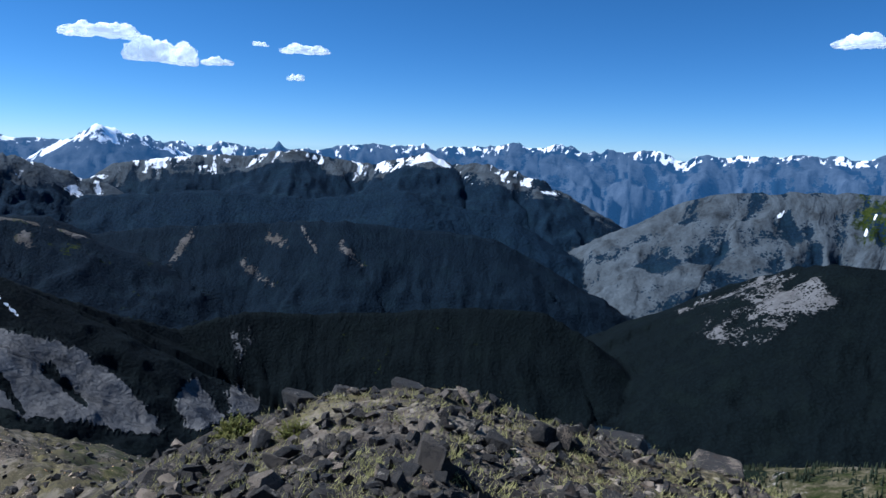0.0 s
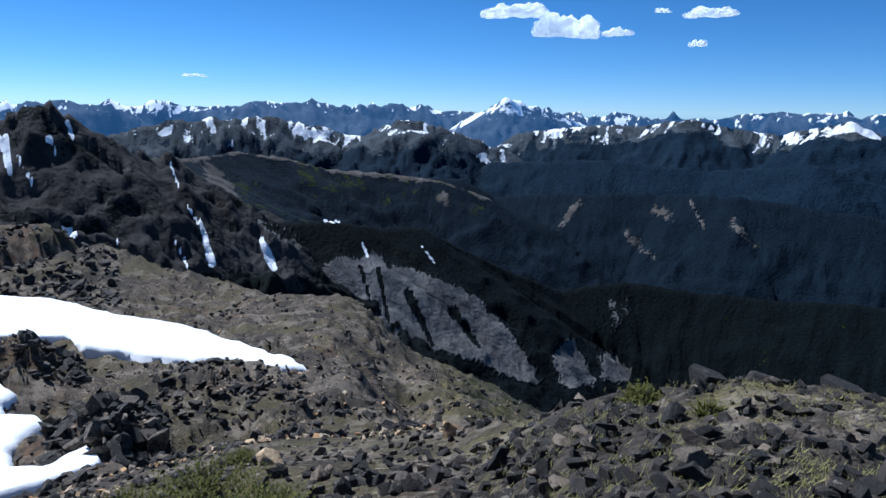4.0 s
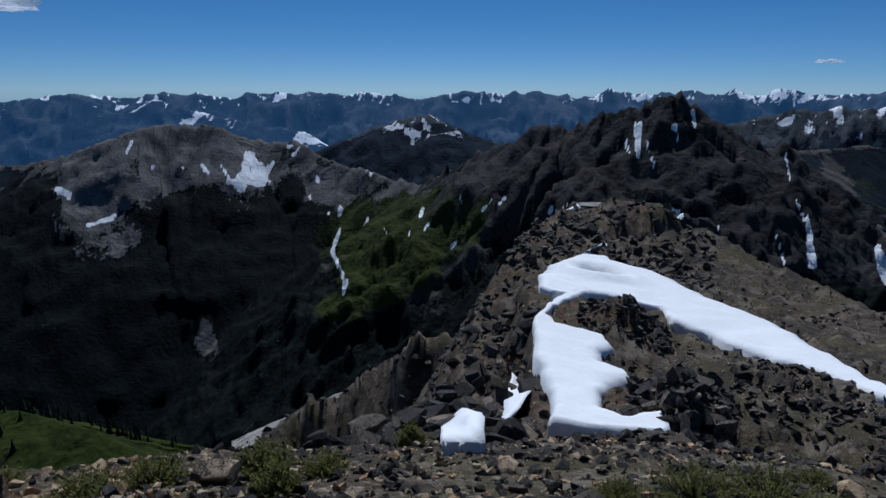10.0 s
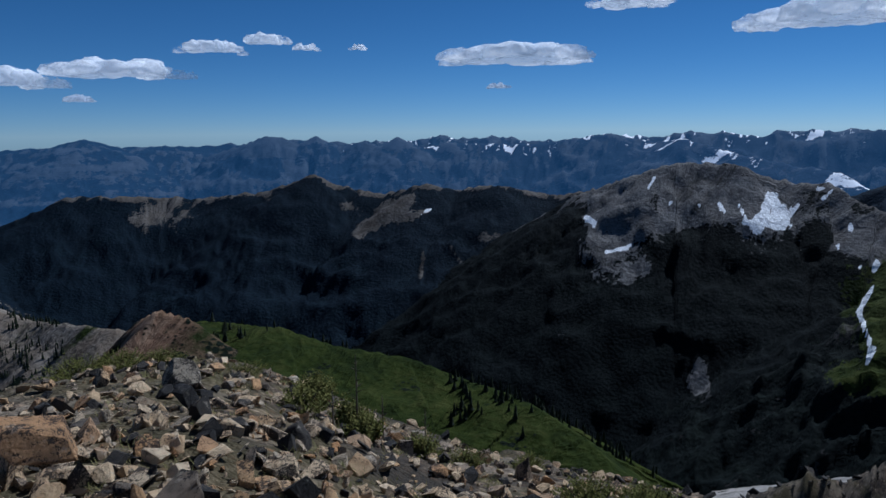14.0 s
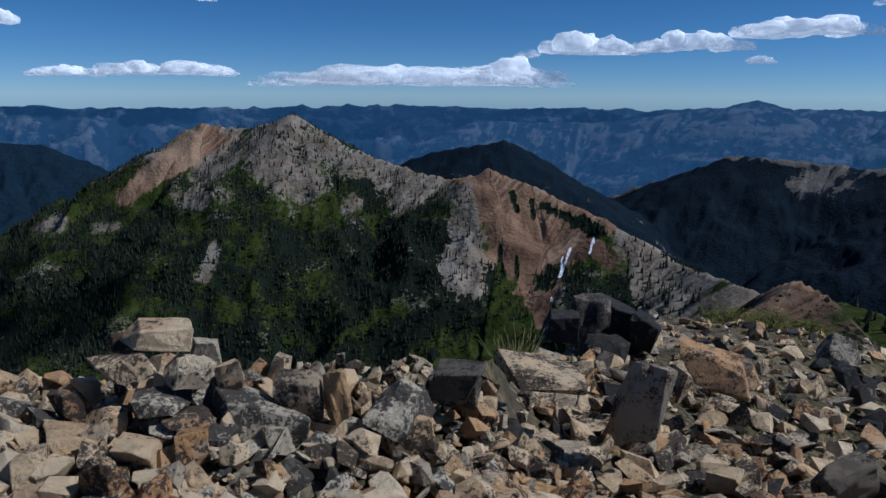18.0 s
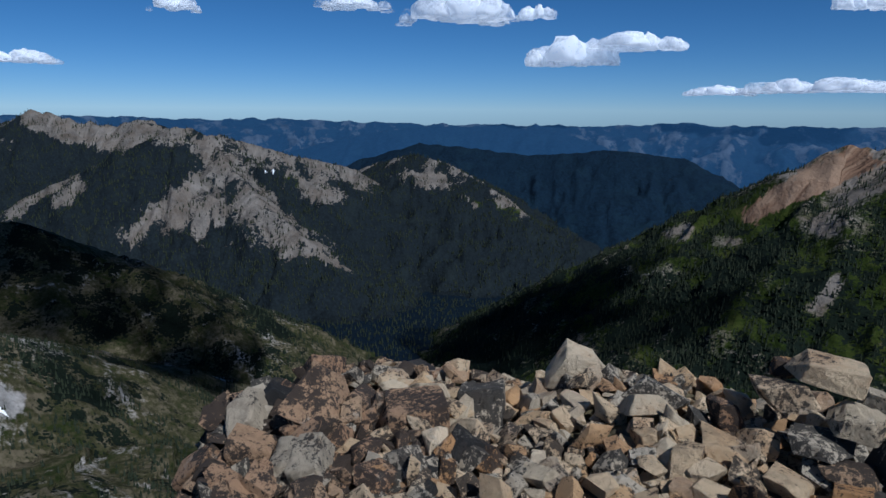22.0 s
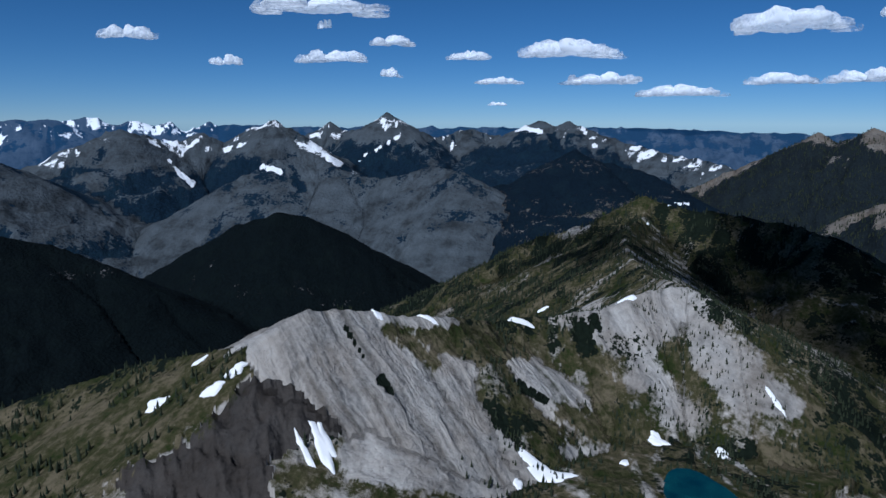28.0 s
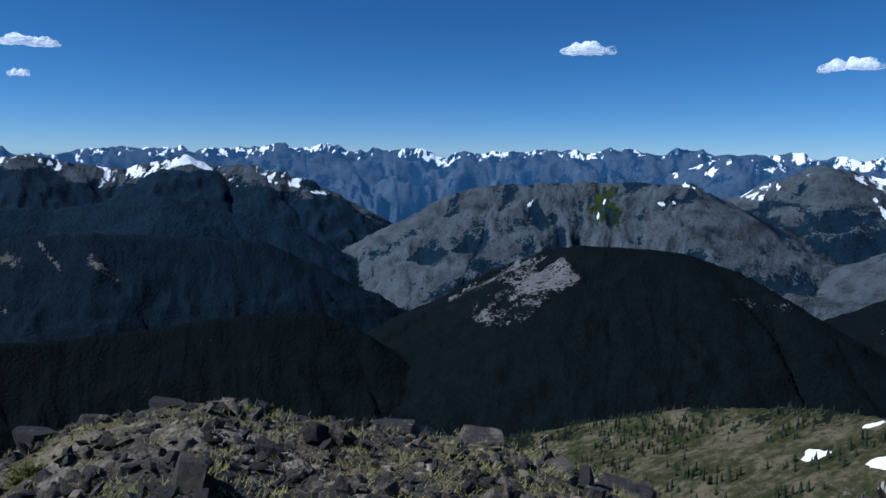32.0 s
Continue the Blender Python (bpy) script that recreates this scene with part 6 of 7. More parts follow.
# ---- rocks ----
def hull(rng, flat=0.7, pts=14, bevel=0.05, taper=0.0):
    """An angular broken stone of unit size."""
    bm = bmesh.new()
    sx, sy, sz = 1.0, rng.uniform(0.45, 0.95), flat * rng.uniform(0.7, 1.2)
    skew = [rng.uniform(-0.3, 0.3) for _ in range(4)]
    for cx in (-1, 1):
        for cy in (-1, 1):
            for cz in (-1, 1):
                c = [cx * rng.uniform(0.5, 1), cy * rng.uniform(0.5, 1), cz * rng.uniform(0.5, 1)]
                ends = [c]
                if rng.random() < 0.04 * pts:
                    ends = []
                    for k in range(3):
                        e = list(c)
                        e[k] *= rng.uniform(-0.1, 0.75)
                        ends.append(e)
                for ex, ey, ez in ends:
                    bm.verts.new(((ex + skew[0] * ey + skew[1] * ez) * sx * 0.46, (ey + skew[2] * ez) * sy * 0.48, (ez + skew[3] * ex) * sz * 0.48))
    bmesh.ops.convex_hull(bm, input=bm.verts[:])
    bmesh.ops.delete(bm, geom=[v for v in bm.verts if not v.link_faces], context="VERTS")
    bmesh.ops.dissolve_limit(bm, angle_limit=radians(9), verts=bm.verts[:], edges=bm.edges[:])
    if bevel:
        bmesh.ops.bevel(bm, geom=bm.edges[:], offset=bevel, segments=1, affect="EDGES", profile=0.6)
        for length in (0.3, 0.16):
            bmesh.ops.triangulate(bm, faces=bm.faces[:])
            bmesh.ops.subdivide_edges(bm, edges=[e for e in bm.edges if e.calc_length() > length], cuts=1)
        shift = Vector((pts * 1.7, flat * 9, rng.uniform(0, 50)))
        bm.normal_update()
        for v in bm.verts:
            if taper:
                k = 1 - taper * max(0.0, v.co.z / (sz * 0.5) + 0.3)
                v.co.x, v.co.y = v.co.x * k, v.co.y * k
            v.co += v.normal * (0.018 * noise.noise(v.co * 3.1 + shift) + 0.014 * noise.noise(v.co * 8 + shift) + 0.008 * noise.noise(v.co * 19 + shift))
    bmesh.ops.triangulate(bm, faces=bm.faces[:])
    return bm


def mesh_of(bm, name):
    me = bpy.data.meshes.new(name)
    bm.to_mesh(me)
    bm.free()
    return me


rng = random.Random(5)
SHAPES = [mesh_of(hull(rng, rng.choice((0.42, 0.55, 0.75)), rng.choice((9, 11, 14)), 0.015, 0.45 if k in (8, 10, 0) else 0.0), "rock") for k in range(16)]
ROCKS = {}
for mat_ in (ROCK_DARK, ROCK_TAN, ROCK_PALE, ROCK_SPECK, ROCK_RUST):
    for i, me in enumerate(SHAPES):
        c = me.copy()
        c.materials.append(mat_)
        ROCKS[mat_.name, i] = c


def place_rock(mat, i, az, r, z, size, turn=(0, 0, 0), label="", stretch=(1, 1, 1)):
    ob = new("rock", ROCKS[mat.name, i % 16])
    x, y = spot(az, r)
    ob.matrix_world = pose(x, y, z, *turn) @ Matrix.Diagonal((size * stretch[0], size * stretch[1], size * stretch[2], 1))
    return tagged(ob, label, "rock", "rocks on the summit")


def set_rock(mat, i, az, dip, r, wide, tall, tip=0, label="", deep=0.8, turn=0, at=19.0):
    """A rock at a bearing, dip and distance from where the camera stands at a time; wide and tall in degrees."""
    ex, ey, ez = next(q[1:4] for q in ROWS if q[0] == at)
    x, y = spot(az, r)
    z = ez + r * math.tan(radians(dip))
    w, h = r * radians(wide) / math.cos(radians(dip)) * 1.1, r * radians(tall) * 1.12 / math.cos(radians(dip))
    h = h if at < 1 else max(0.4 * h, h - 0.55 * w * deep * math.sin(radians(-dip)))
    me = ROCKS[mat.name, i % 16]
    ob = new("rock", me)
    dims = [max(v.co[k] for v in me.vertices) - min(v.co[k] for v in me.vertices) for k in range(3)]
    ob.matrix_world = pose(x + ex, y + ey, z, 0, tip, az + turn) @ Matrix.Diagonal((w / dims[0], w * deep / dims[1], h / dims[2], 1))
    return tagged(ob, label, "rock", "rocks on the summit")


set_rock(ROCK_TAN, 3, 194.3, -19.4, 2.52, 5.0, 2.4, 6, "flat tan slab crowning the small stone cairn", 0.7, at=20.0)
set_rock(ROCK_TAN, 5, 197.1, -21.5, 2.46, 4.5, 2.4, -4, "tan slab with a dark underside in the stone cairn", 0.7, at=20.0)
set_rock(ROCK_PALE, 9, 191.9, -22.5, 2.42, 3.5, 2.7, 14, "pale angular slab leaning in the stone cairn", 0.7, at=20.0)
set_rock(ROCK_SPECK, 1, 194.6, -24.5, 2.38, 4.1, 2.1, 3, "grey-edged slab low in the stone cairn", 0.8, at=20.0)
set_rock(ROCK_RUST, 4, 191.9, -26.3, 2.32, 4.3, 1.7, 2, "thin rust-coloured slab at the foot of the cairn", 0.8, at=20.0)
set_rock(ROCK_TAN, 7, 188.6, -23.3, 2.42, 2.6, 3.1, -20, "rusty tan block propping the cairn", 0.8, at=20.0)
set_rock(ROCK_TAN, 11, 196.9, -19.5, 2.66, 2.3, 1.6, 0, "small wedge of tan rock on the cairn", 0.8, at=20.0)
set_rock(ROCK_SPECK, 12, 190.6, -21.0, 2.6, 2.5, 2.5, 10, "grey slab at the back of the cairn", 0.7, at=20.0)
set_rock(ROCK_TAN, 2, 199.8, -27.4, 2.34, 5.4, 4.6, 8, "grey and rust block in front of the cairn", 0.8, at=20.0)
set_rock(ROCK_RUST, 6, 201.1, -23.9, 2.5, 2.5, 3.3, -12, "rusty block with lichen beside the cairn", 0.8, at=20.0)
set_rock(ROCK_PALE, 10, 204.9, -26.8, 2.42, 3.8, 7.1, -6, "upright pale slab wedged in the rubble", 0.55, at=20.0)
set_rock(ROCK_PALE, 8, 213.5, -21.4, 2.9, 5.5, 4.9, 0, "large pale cream pointed boulder on the summit wall", 0.6, at=20.0)
set_rock(ROCK_SPECK, 15, 185.9, -27.3, 2.36, 7.9, 6.6, 12, "white rock spotted with black lichen", 0.7, at=20.0)
set_rock(ROCK_TAN, 13, 182.4, -25.2, 2.44, 3.7, 4.6, -6, "tan block beside the spotted rock", 0.8, at=20.0)
set_rock(ROCK_TAN, 9, 179.2, -25.4, 2.4, 2.3, 4.6, -14, "narrow tan slab standing on edge", 0.7, at=20.0)
set_rock(ROCK_SPECK, 0, 173.2, -26.0, 2.5, 5.4, 4.6, 16, "grey tilted block with a pale top", 0.8, at=20.0)
set_rock(ROCK_DARK, 14, 168.8, -24.0, 2.7, 4.6, 3.3, 0, "black lichened block on the rubble wall", 0.8, at=20.0)
set_rock(ROCK_TAN, 5, 194.0, -29.7, 2.2, 5.0, 3.7, 5, "cream and rust block in the rubble", 0.8, at=20.0)
set_rock(ROCK_TAN, 1, 208.9, -27.8, 2.36, 2.9, 2.9, 20, "orange-brown stone in the rubble", 0.8, at=20.0)
set_rock(ROCK_RUST, 3, 228.7, -25.8, 2.55, 6.2, 4.2, -5, "smooth orange-brown block in the summit wall", 0.8, at=20.0)
set_rock(ROCK_DARK, 13, 169.6, -24.6, 2.88, 4.2, 3.4, 0, "black lichened block on the rubble wall")
set_rock(ROCK_TAN, 5, 174.0, -27.8, 2.48, 5.6, 4.4, 14, "large grey tilted block with pale top")
set_rock(ROCK_TAN, 15, 162.0, -23.1, 3.48, 7.2, 2.6, 6, "long tan slab lying on the rubble")
set_rock(ROCK_DARK, 6, 157.3, -18.6, 7.58, 4.6, 4.6, 6, "big dark fractured outcrop on the spur")
set_rock(ROCK_DARK, 11, 159.6, -17.8, 7.4, 3.0, 3.6, -12, "black jagged block leaning on the outcrop")
set_rock(ROCK_DARK, 13, 155.2, -18.8, 7.3, 2.4, 3.0, 15, "dark split block at the outcrop's end")
set_rock(ROCK_DARK, 9, 158.6, -20.6, 6.9, 4.0, 2.6, 0, "low dark slab under the outcrop")
set_rock(ROCK_DARK, 3, 162.2, -19.0, 7.08, 3.0, 2.6, 0, "dark block beside the outcrop")
set_rock(ROCK_TAN, 9, 153.9, -24.3, 3.58, 3.8, 7.0, 8, "tall brown slab standing on edge", 0.6)
set_rock(ROCK_TAN, 2, 148.5, -21.0, 4.78, 5.0, 4.0, 0, "square tan block on the spur")
set_rock(ROCK_RUST, 5, 237.3, -26.2, 2.88, 10.0, 8.0, -4, "big rust-red block crusted with black lichen", at=21.0)
set_rock(ROCK_RUST, 7, 228.6, -26.0, 2.78, 5.2, 4.2, 0, "smooth orange-brown block in the summit wall", at=21.0)
set_rock(ROCK_DARK, 9, 229.3, -22.9, 3.18, 9.0, 3.2, 0, "dark jagged rock edge with black lichen", at=21.0)
set_rock(ROCK_RUST, 1, 232.1, -28.4, 2.58, 5.8, 3.2, 0, "rust-red stone with black lichen", at=21.0)
set_rock(ROCK_SPECK, 4, 221.5, -25.5, 2.68, 4.6, 6.0, 8, "speckled grey slab on the summit wall", at=21.0)
set_rock(ROCK_DARK, 8, 224.7, -29.3, 2.38, 6.0, 3.2, 0, "black lichened stone at the wall's foot", at=21.0)
set_rock(ROCK_DARK, 6, 11.5, -21.2, 8.4, 3.0, 2.0, 0, "dark jagged outcrop at the summit's edge", at=0.0)
set_rock(ROCK_DARK, 6, 2.0, -20.6, 8.2, 3.2, 2.2, 0, "dark lichened rock at the summit's edge", at=0.0)
set_rock(ROCK_DARK, 10, 352.0, -22.6, 8.0, 3.4, 2.2, 0, "grey rock at the summit's edge", at=0.0)
set_rock(ROCK_DARK, 12, 343.5, -23.6, 8.0, 4.6, 2.6, 0, "broad dark rock at the summit's edge", at=0.0)
set_rock(ROCK_DARK, 3, 336.5, -24.4, 7.9, 4.0, 2.4, 5, "black jagged rock at the summit's edge", at=0.0)
set_rock(ROCK_DARK, 9, 330.0, -26.0, 7.3, 3.6, 2.0, -6, "dark split rock at the summit's edge", at=0.0)
set_rock(ROCK_DARK, 13, 323.5, -27.0, 6.8, 4.4, 2.4, 0, "rusty black rock at the summit's edge", at=0.0)
set_rock(ROCK_DARK, 1, 318.0, -28.6, 6.0, 4.2, 2.6, 8, "dark crusted block at the summit's edge", at=0.0)
set_rock(ROCK_DARK, 7, 8.0, -20.8, 8.3, 2.6, 2.0, 10, "dark pointed rock at the summit's edge", at=0.0)
set_rock(ROCK_DARK, 4, 357.0, -21.4, 8.1, 2.8, 1.8, -8, "broken black rock at the summit's edge", at=0.0)
set_rock(ROCK_DARK, 14, 5.0, -26.5, 5.6, 6.0, 3.0, 0, "dark slab sunk in the turf", at=0.0)
set_rock(ROCK_DARK, 0, 9.5, -28.5, 4.8, 4.6, 3.0, 0, "dark broken stone in the turf", at=0.0)


def scatter(n, az0, az1, r0, r1, s0, s1, mats, label, lift=0.25, seed=1, power=1.6):
    g = random.Random(seed)
    for _ in range(n):
        az = g.uniform(az0, az1) % 360
        r = min(g.uniform(r0, r1), float(edge_at(az)[0]) * 1.08)
        s = s0 + (s1 - s0) * g.random() ** power
        z = foot(az, r) + s * lift * g.uniform(0.3, 1.0)
        place_rock(g.choice(mats), g.randrange(16), az, r, z, s, (g.gauss(0, 30), g.gauss(0, 30), g.uniform(0, 360)), label, (1, g.uniform(0.7, 1), g.uniform(0.8, 1.3)))


scatter(84, 316, 392, 4.0, 8.6, 0.08, 0.34, (ROCK_DARK,), "dark lichen-covered rock in dry turf", 0.38, 11)
scatter(14, 32, 100, 4.5, 16, 0.15, 0.5, (ROCK_DARK, ROCK_TAN), "dark broken rock on gravel", 0.22, 12)
scatter(38, 100, 160, 3.2, 13, 0.18, 0.6, (ROCK_TAN, ROCK_TAN, ROCK_DARK, ROCK_SPECK), "angular tan rock on the rubble spur", 0.3, 13)
scatter(92, 164, 226, 2.4, 3.75, 0.1, 0.26, (ROCK_TAN, ROCK_TAN, ROCK_TAN, ROCK_SPECK, ROCK_DARK, ROCK_PALE), "angular tan and rust rock in the summit rubble", 0.35, 14)
scatter(26, 222, 241, 2.5, 3.75, 0.12, 0.36, (ROCK_RUST, ROCK_RUST, ROCK_DARK, ROCK_SPECK), "rust-coloured rock crusted with black lichen", 0.35, 15)


def rubble(n, az0, az1, r0, r1, s0, s1, mat, label, lift=0.2, seed=1, dense=1.0):
    """Loose stones too many to count, joined."""
    g = random.Random(seed)
    forms = []
    for k in range(8):
        bm = hull(g, g.choice((0.22, 0.36, 0.5, 0.75)), 13, 0)
        bm.verts.index_update()
        forms.append((np.array([v.co for v in bm.verts]), np.array([[v.index for v in f.verts] for f in bm.faces])))
        bm.free()
    vs, fs, base = [], [], 0
    for _ in range(n):
        az = g.uniform(az0, az1) % 360
        r = r0 * (r1 / r0) ** (g.random() ** dense)
        r = min(r, float(edge_at(az)[0]) * 1.12) if r1 < 30 else r
        s = s0 + (s1 - s0) * g.random() ** 2.2
        if 40 < az < 74 and r > 26 and under_snow([az], [r])[0]:
            continue
        co, fa = forms[g.randrange(8)]
        m = np.array(pose(0, 0, 0, g.gauss(0, 28), g.gauss(0, 28), g.uniform(0, 360)).to_3x3())
        x, y = spot(az, r)
        vs.append(co @ m.T * s + np.array([x, y, foot(az, r) + s * lift]))
        fs.append(fa + base)
        base += len(co)
    ob = sheet("rubble", np.concatenate(vs), np.concatenate(fs), mat, False)
    return tagged(ob, label, "stones", "", "stuff")


rubble(3000, 312, 394, 2.6, 9.0, 0.03, 0.2, ROCK_DARK, "loose grey stones among turf on the summit", 0.15, 21)
rubble(4200, 20, 112, 3.2, 30, 0.03, 0.28, ROCK_DARK, "grey gravel and stones on the summit slope", 0.15, 22)
rubble(1500, 60, 112, 3.0, 16, 0.04, 0.22, ROCK_TAN, "tan stones on the summit slope", 0.15, 23)
rubble(2600, 105, 168, 2.6, 14, 0.05, 0.28, ROCK_TAN, "tan talus rubble on the spur", 0.2, 24)
rubble(550, 100, 165, 3.0, 14, 0.05, 0.3, ROCK_DARK, "dark stones in the talus", 0.2, 25)
rubble(1700, 160, 228, 2.0, 4.0, 0.04, 0.17, ROCK_TAN, "small tan rubble between the summit rocks", 0.3, 26)
rubble(620, 162, 226, 2.2, 3.9, 0.05, 0.16, ROCK_TAN, "angular tan and rust stones wedged in the summit rubble", 0.6, 44)
rubble(150, 162, 226, 2.2, 3.9, 0.05, 0.15, ROCK_PALE, "cream stones wedged in the summit rubble", 0.6, 46)
rubble(160, 162, 242, 2.2, 3.9, 0.05, 0.14, ROCK_SPECK, "lichen-spotted stones wedged in the summit rubble", 0.6, 47)
rubble(220, 220, 242, 2.3, 3.8, 0.05, 0.15, ROCK_RUST, "rusty stones wedged in the summit rubble", 0.6, 45)
rubble(400, 222, 244, 2.0, 3.9, 0.04, 0.17, ROCK_RUST, "small rusty rubble between the summit rocks", 0.3, 36)
rubble(500, 160, 244, 2.0, 3.9, 0.04, 0.17, ROCK_SPECK, "small lichened rubble between the summit rocks", 0.3, 27)
rubble(5600, 22, 78, 20, 150, 0.1, 0.75, ROCK_DARK, "broken stones strewn over the ridge", 0.15, 28)
rubble(2200, 22, 74, 18, 140, 0.08, 0.4, ROCK_TAN, "pale stones strewn over the ridge", 0.15, 43)
rubble(90, 73.5, 100, 23, 44, 0.8, 2.6, ROCK_DARK, "dark craggy blocks on the cliff below the ridge", 0.1, 39)
rubble(2600, 72.5, 104, 26, 150, 0.25, 2.0, ROCK_DARK, "broken blocks on the ridge crags", 0.15, 29, 0.7)
rubble(1300, 58, 77, 92, 152, 0.4, 2.4, ROCK_DARK, "dark broken blocks along the ridge crest", 0.15, 31)
rubble(420, 56, 64, 35, 47, 0.25, 1.5, ROCK_DARK, "dark broken outcrop beside the lower snow bank", 0.2, 41)
rubble(300, 44, 56, 42, 56, 0.25, 1.1, ROCK_DARK, "dark rocks along the lower edge of the snowfield", 0.2, 42)
rubble(260, 61, 68.5, 55, 66, 0.3, 1.2, ROCK_DARK, "broken blocks of the rock knoll beside the snow", 0.2, 30)


# ---- plants ----
def shrub(az, r, wide, tall, seed, label):
    g = random.Random(seed)
    bm = bmesh.new()
    for _ in range(150):
        a, q = g.uniform(0, 6.283), g.random() ** 0.6
        bx, by = math.cos(a) * q * wide * 0.5, math.sin(a) * q * wide * 0.5
        h = tall * g.uniform(0.45, 1.0) * (1.05 - 0.6 * q)
        lean = Vector((bx * 0.7 + g.gauss(0, 0.06) * wide, by * 0.7 + g.gauss(0, 0.06) * wide, h))
        b0 = Vector((bx * 0.5, by * 0.5, 0))
        for k in range(5):
            t = 0.35 + 0.65 * k / 4
            c = b0 + lean * t
            for s in range(3):
                w = g.uniform(0, 6.283)
                d = Vector((math.cos(w), math.sin(w), 0.8)) * tall * 0.13 * (1.2 - t * 0.6)
                side = Vector((-math.sin(w), math.cos(w), 0)) * tall * 0.025
                bm.faces.new([bm.verts.new(c - side), bm.verts.new(c + side), bm.verts.new(c + d)])
        side = Vector((0.004, 0.004, 0))
        bm.faces.new([bm.verts.new(b0 - side), bm.verts.new(b0 + side), bm.verts.new(b0 + lean)])
    root = new("shrub")
    x, y = spot(az, r)
    root.location = (x, y, foot(az, r) - 0.02)
    part("foliage", bm, SHRUB, root)
    st = bmesh.new()
    for k in range(5):
        a = g.uniform(0, 6.283)
        top = Vector((math.cos(a) * wide * 0.22, math.sin(a) * wide * 0.22, tall * 0.55))
        mv = top.to_track_quat("Z", "Y").to_matrix().to_4x4()
        bmesh.ops.create_cone(st, segments=5, radius1=0.014, radius2=0.004, depth=top.length, matrix=mv @ Matrix.Translation((0, 0, top.length / 2)))
    part("stems", st, BARK, root)
    return tagged(root, label, "shrub", "low shrubs on the summit")


shrub(17.3, 7.6, 0.41, 0.34, 0, "low yellow-green conifer shrub among the rocks")
shrub(12.5, 6.5, 0.32, 0.21, 1, "low yellow-green conifer shrub among the rocks")
shrub(51.8, 5.5, 1.08, 0.40, 2, "low yellow-green conifer shrub among the rocks")
shrub(49.5, 6.2, 0.78, 0.31, 3, "low yellow-green conifer shrub among the rocks")
shrub(57.1, 30, 1.55, 0.93, 4, "low yellow-green conifer shrub among the rocks")
shrub(50.6, 12, 0.62, 0.34, 5, "low yellow-green conifer shrub among the rocks")
shrub(96.4, 9, 0.70, 0.62, 6, "low yellow-green conifer shrub among the rocks")
shrub(91.5, 8.5, 0.59, 0.39, 7, "low yellow-green conifer shrub among the rocks")
shrub(83.5, 14, 0.62, 0.70, 8, "low yellow-green conifer shrub among the rocks")
shrub(54, 8, 1.40, 0.43, 9, "low yellow-green conifer shrub among the rocks")
shrub(60, 7.5, 0.93, 0.37, 10, "low yellow-green conifer shrub among the rocks")
shrub(66.1, 7.5, 0.54, 0.31, 11, "low yellow-green conifer shrub among the rocks")
shrub(105.9, 10, 0.62, 0.39, 12, "low yellow-green conifer shrub among the rocks")
shrub(134, 10, 0.86, 0.52, 13, "low yellow-green conifer shrub among the rocks")
shrub(130.4, 9.3, 0.57, 0.57, 14, "low yellow-green conifer shrub among the rocks")
shrub(124.3, 9.5, 0.57, 0.46, 15, "low yellow-green conifer shrub among the rocks")
shrub(110.1, 9, 0.78, 0.46, 16, "low yellow-green conifer shrub among the rocks")
shrub(104.9, 9.5, 0.70, 0.50, 17, "low yellow-green conifer shrub among the rocks")
shrub(95.7, 7.5, 0.54, 0.50, 18, "low yellow-green conifer shrub among the rocks")
shrub(138.8, 12.5, 0.80, 0.29, 19, "low yellow-green conifer shrub among the rocks")
shrub(150.5, 12.8, 1.09, 0.40, 20, "low yellow-green conifer shrub among the rocks")
shrub(147.5, 13, 0.92, 0.40, 21, "low yellow-green conifer shrub among the rocks")
shrub(144.8, 13, 0.80, 0.34, 22, "low yellow-green conifer shrub among the rocks")
shrub(133.1, 11.5, 0.69, 0.57, 23, "low yellow-green conifer shrub among the rocks")
shrub(129.1, 8.8, 0.52, 0.52, 24, "low yellow-green conifer shrub among the rocks")
shrub(120.5, 10, 0.57, 0.34, 25, "low yellow-green conifer shrub among the rocks")
shrub(115, 11, 0.52, 0.32, 26, "low yellow-green conifer shrub among the rocks")


def snag(az, r, tall, seed):
    g = random.Random(seed)
    bm = bmesh.new()
    x, y = spot(az, r)
    bmesh.ops.create_cone(bm, segments=6, radius1=0.018, radius2=0.004, depth=tall, matrix=Matrix.Translation((0, 0, tall / 2)))
    for k in range(12):
        h = tall * g.uniform(0.25, 0.95)
        a = g.uniform(0, 6.283)
        d = Vector((math.cos(a), math.sin(a), 0.6)).normalized()
        ln = tall * 0.22 * (1.1 - h / tall)
        mv = Matrix.Translation((0, 0, h)) @ d.to_track_quat("Z", "Y").to_matrix().to_4x4() @ Matrix.Translation((0, 0, ln / 2))
        bmesh.ops.create_cone(bm, segments=4, radius1=0.007, radius2=0.002, depth=ln, matrix=mv)
    ob = part("dead_sapling", bm, BARK)
    ob.location = (x, y, foot(az, r) - 0.03)
    return tagged(ob, "thin dead conifer sapling bleached pale", "sapling", "dead saplings by the shrubs")


for k, (az, r, tall) in enumerate(((129.6, 9.0, 1.15), (123.9, 10.0, 0.75), (127.5, 9.5, 0.7), (131.6, 8.6, 0.6))):
    snag(az, r, tall, k)


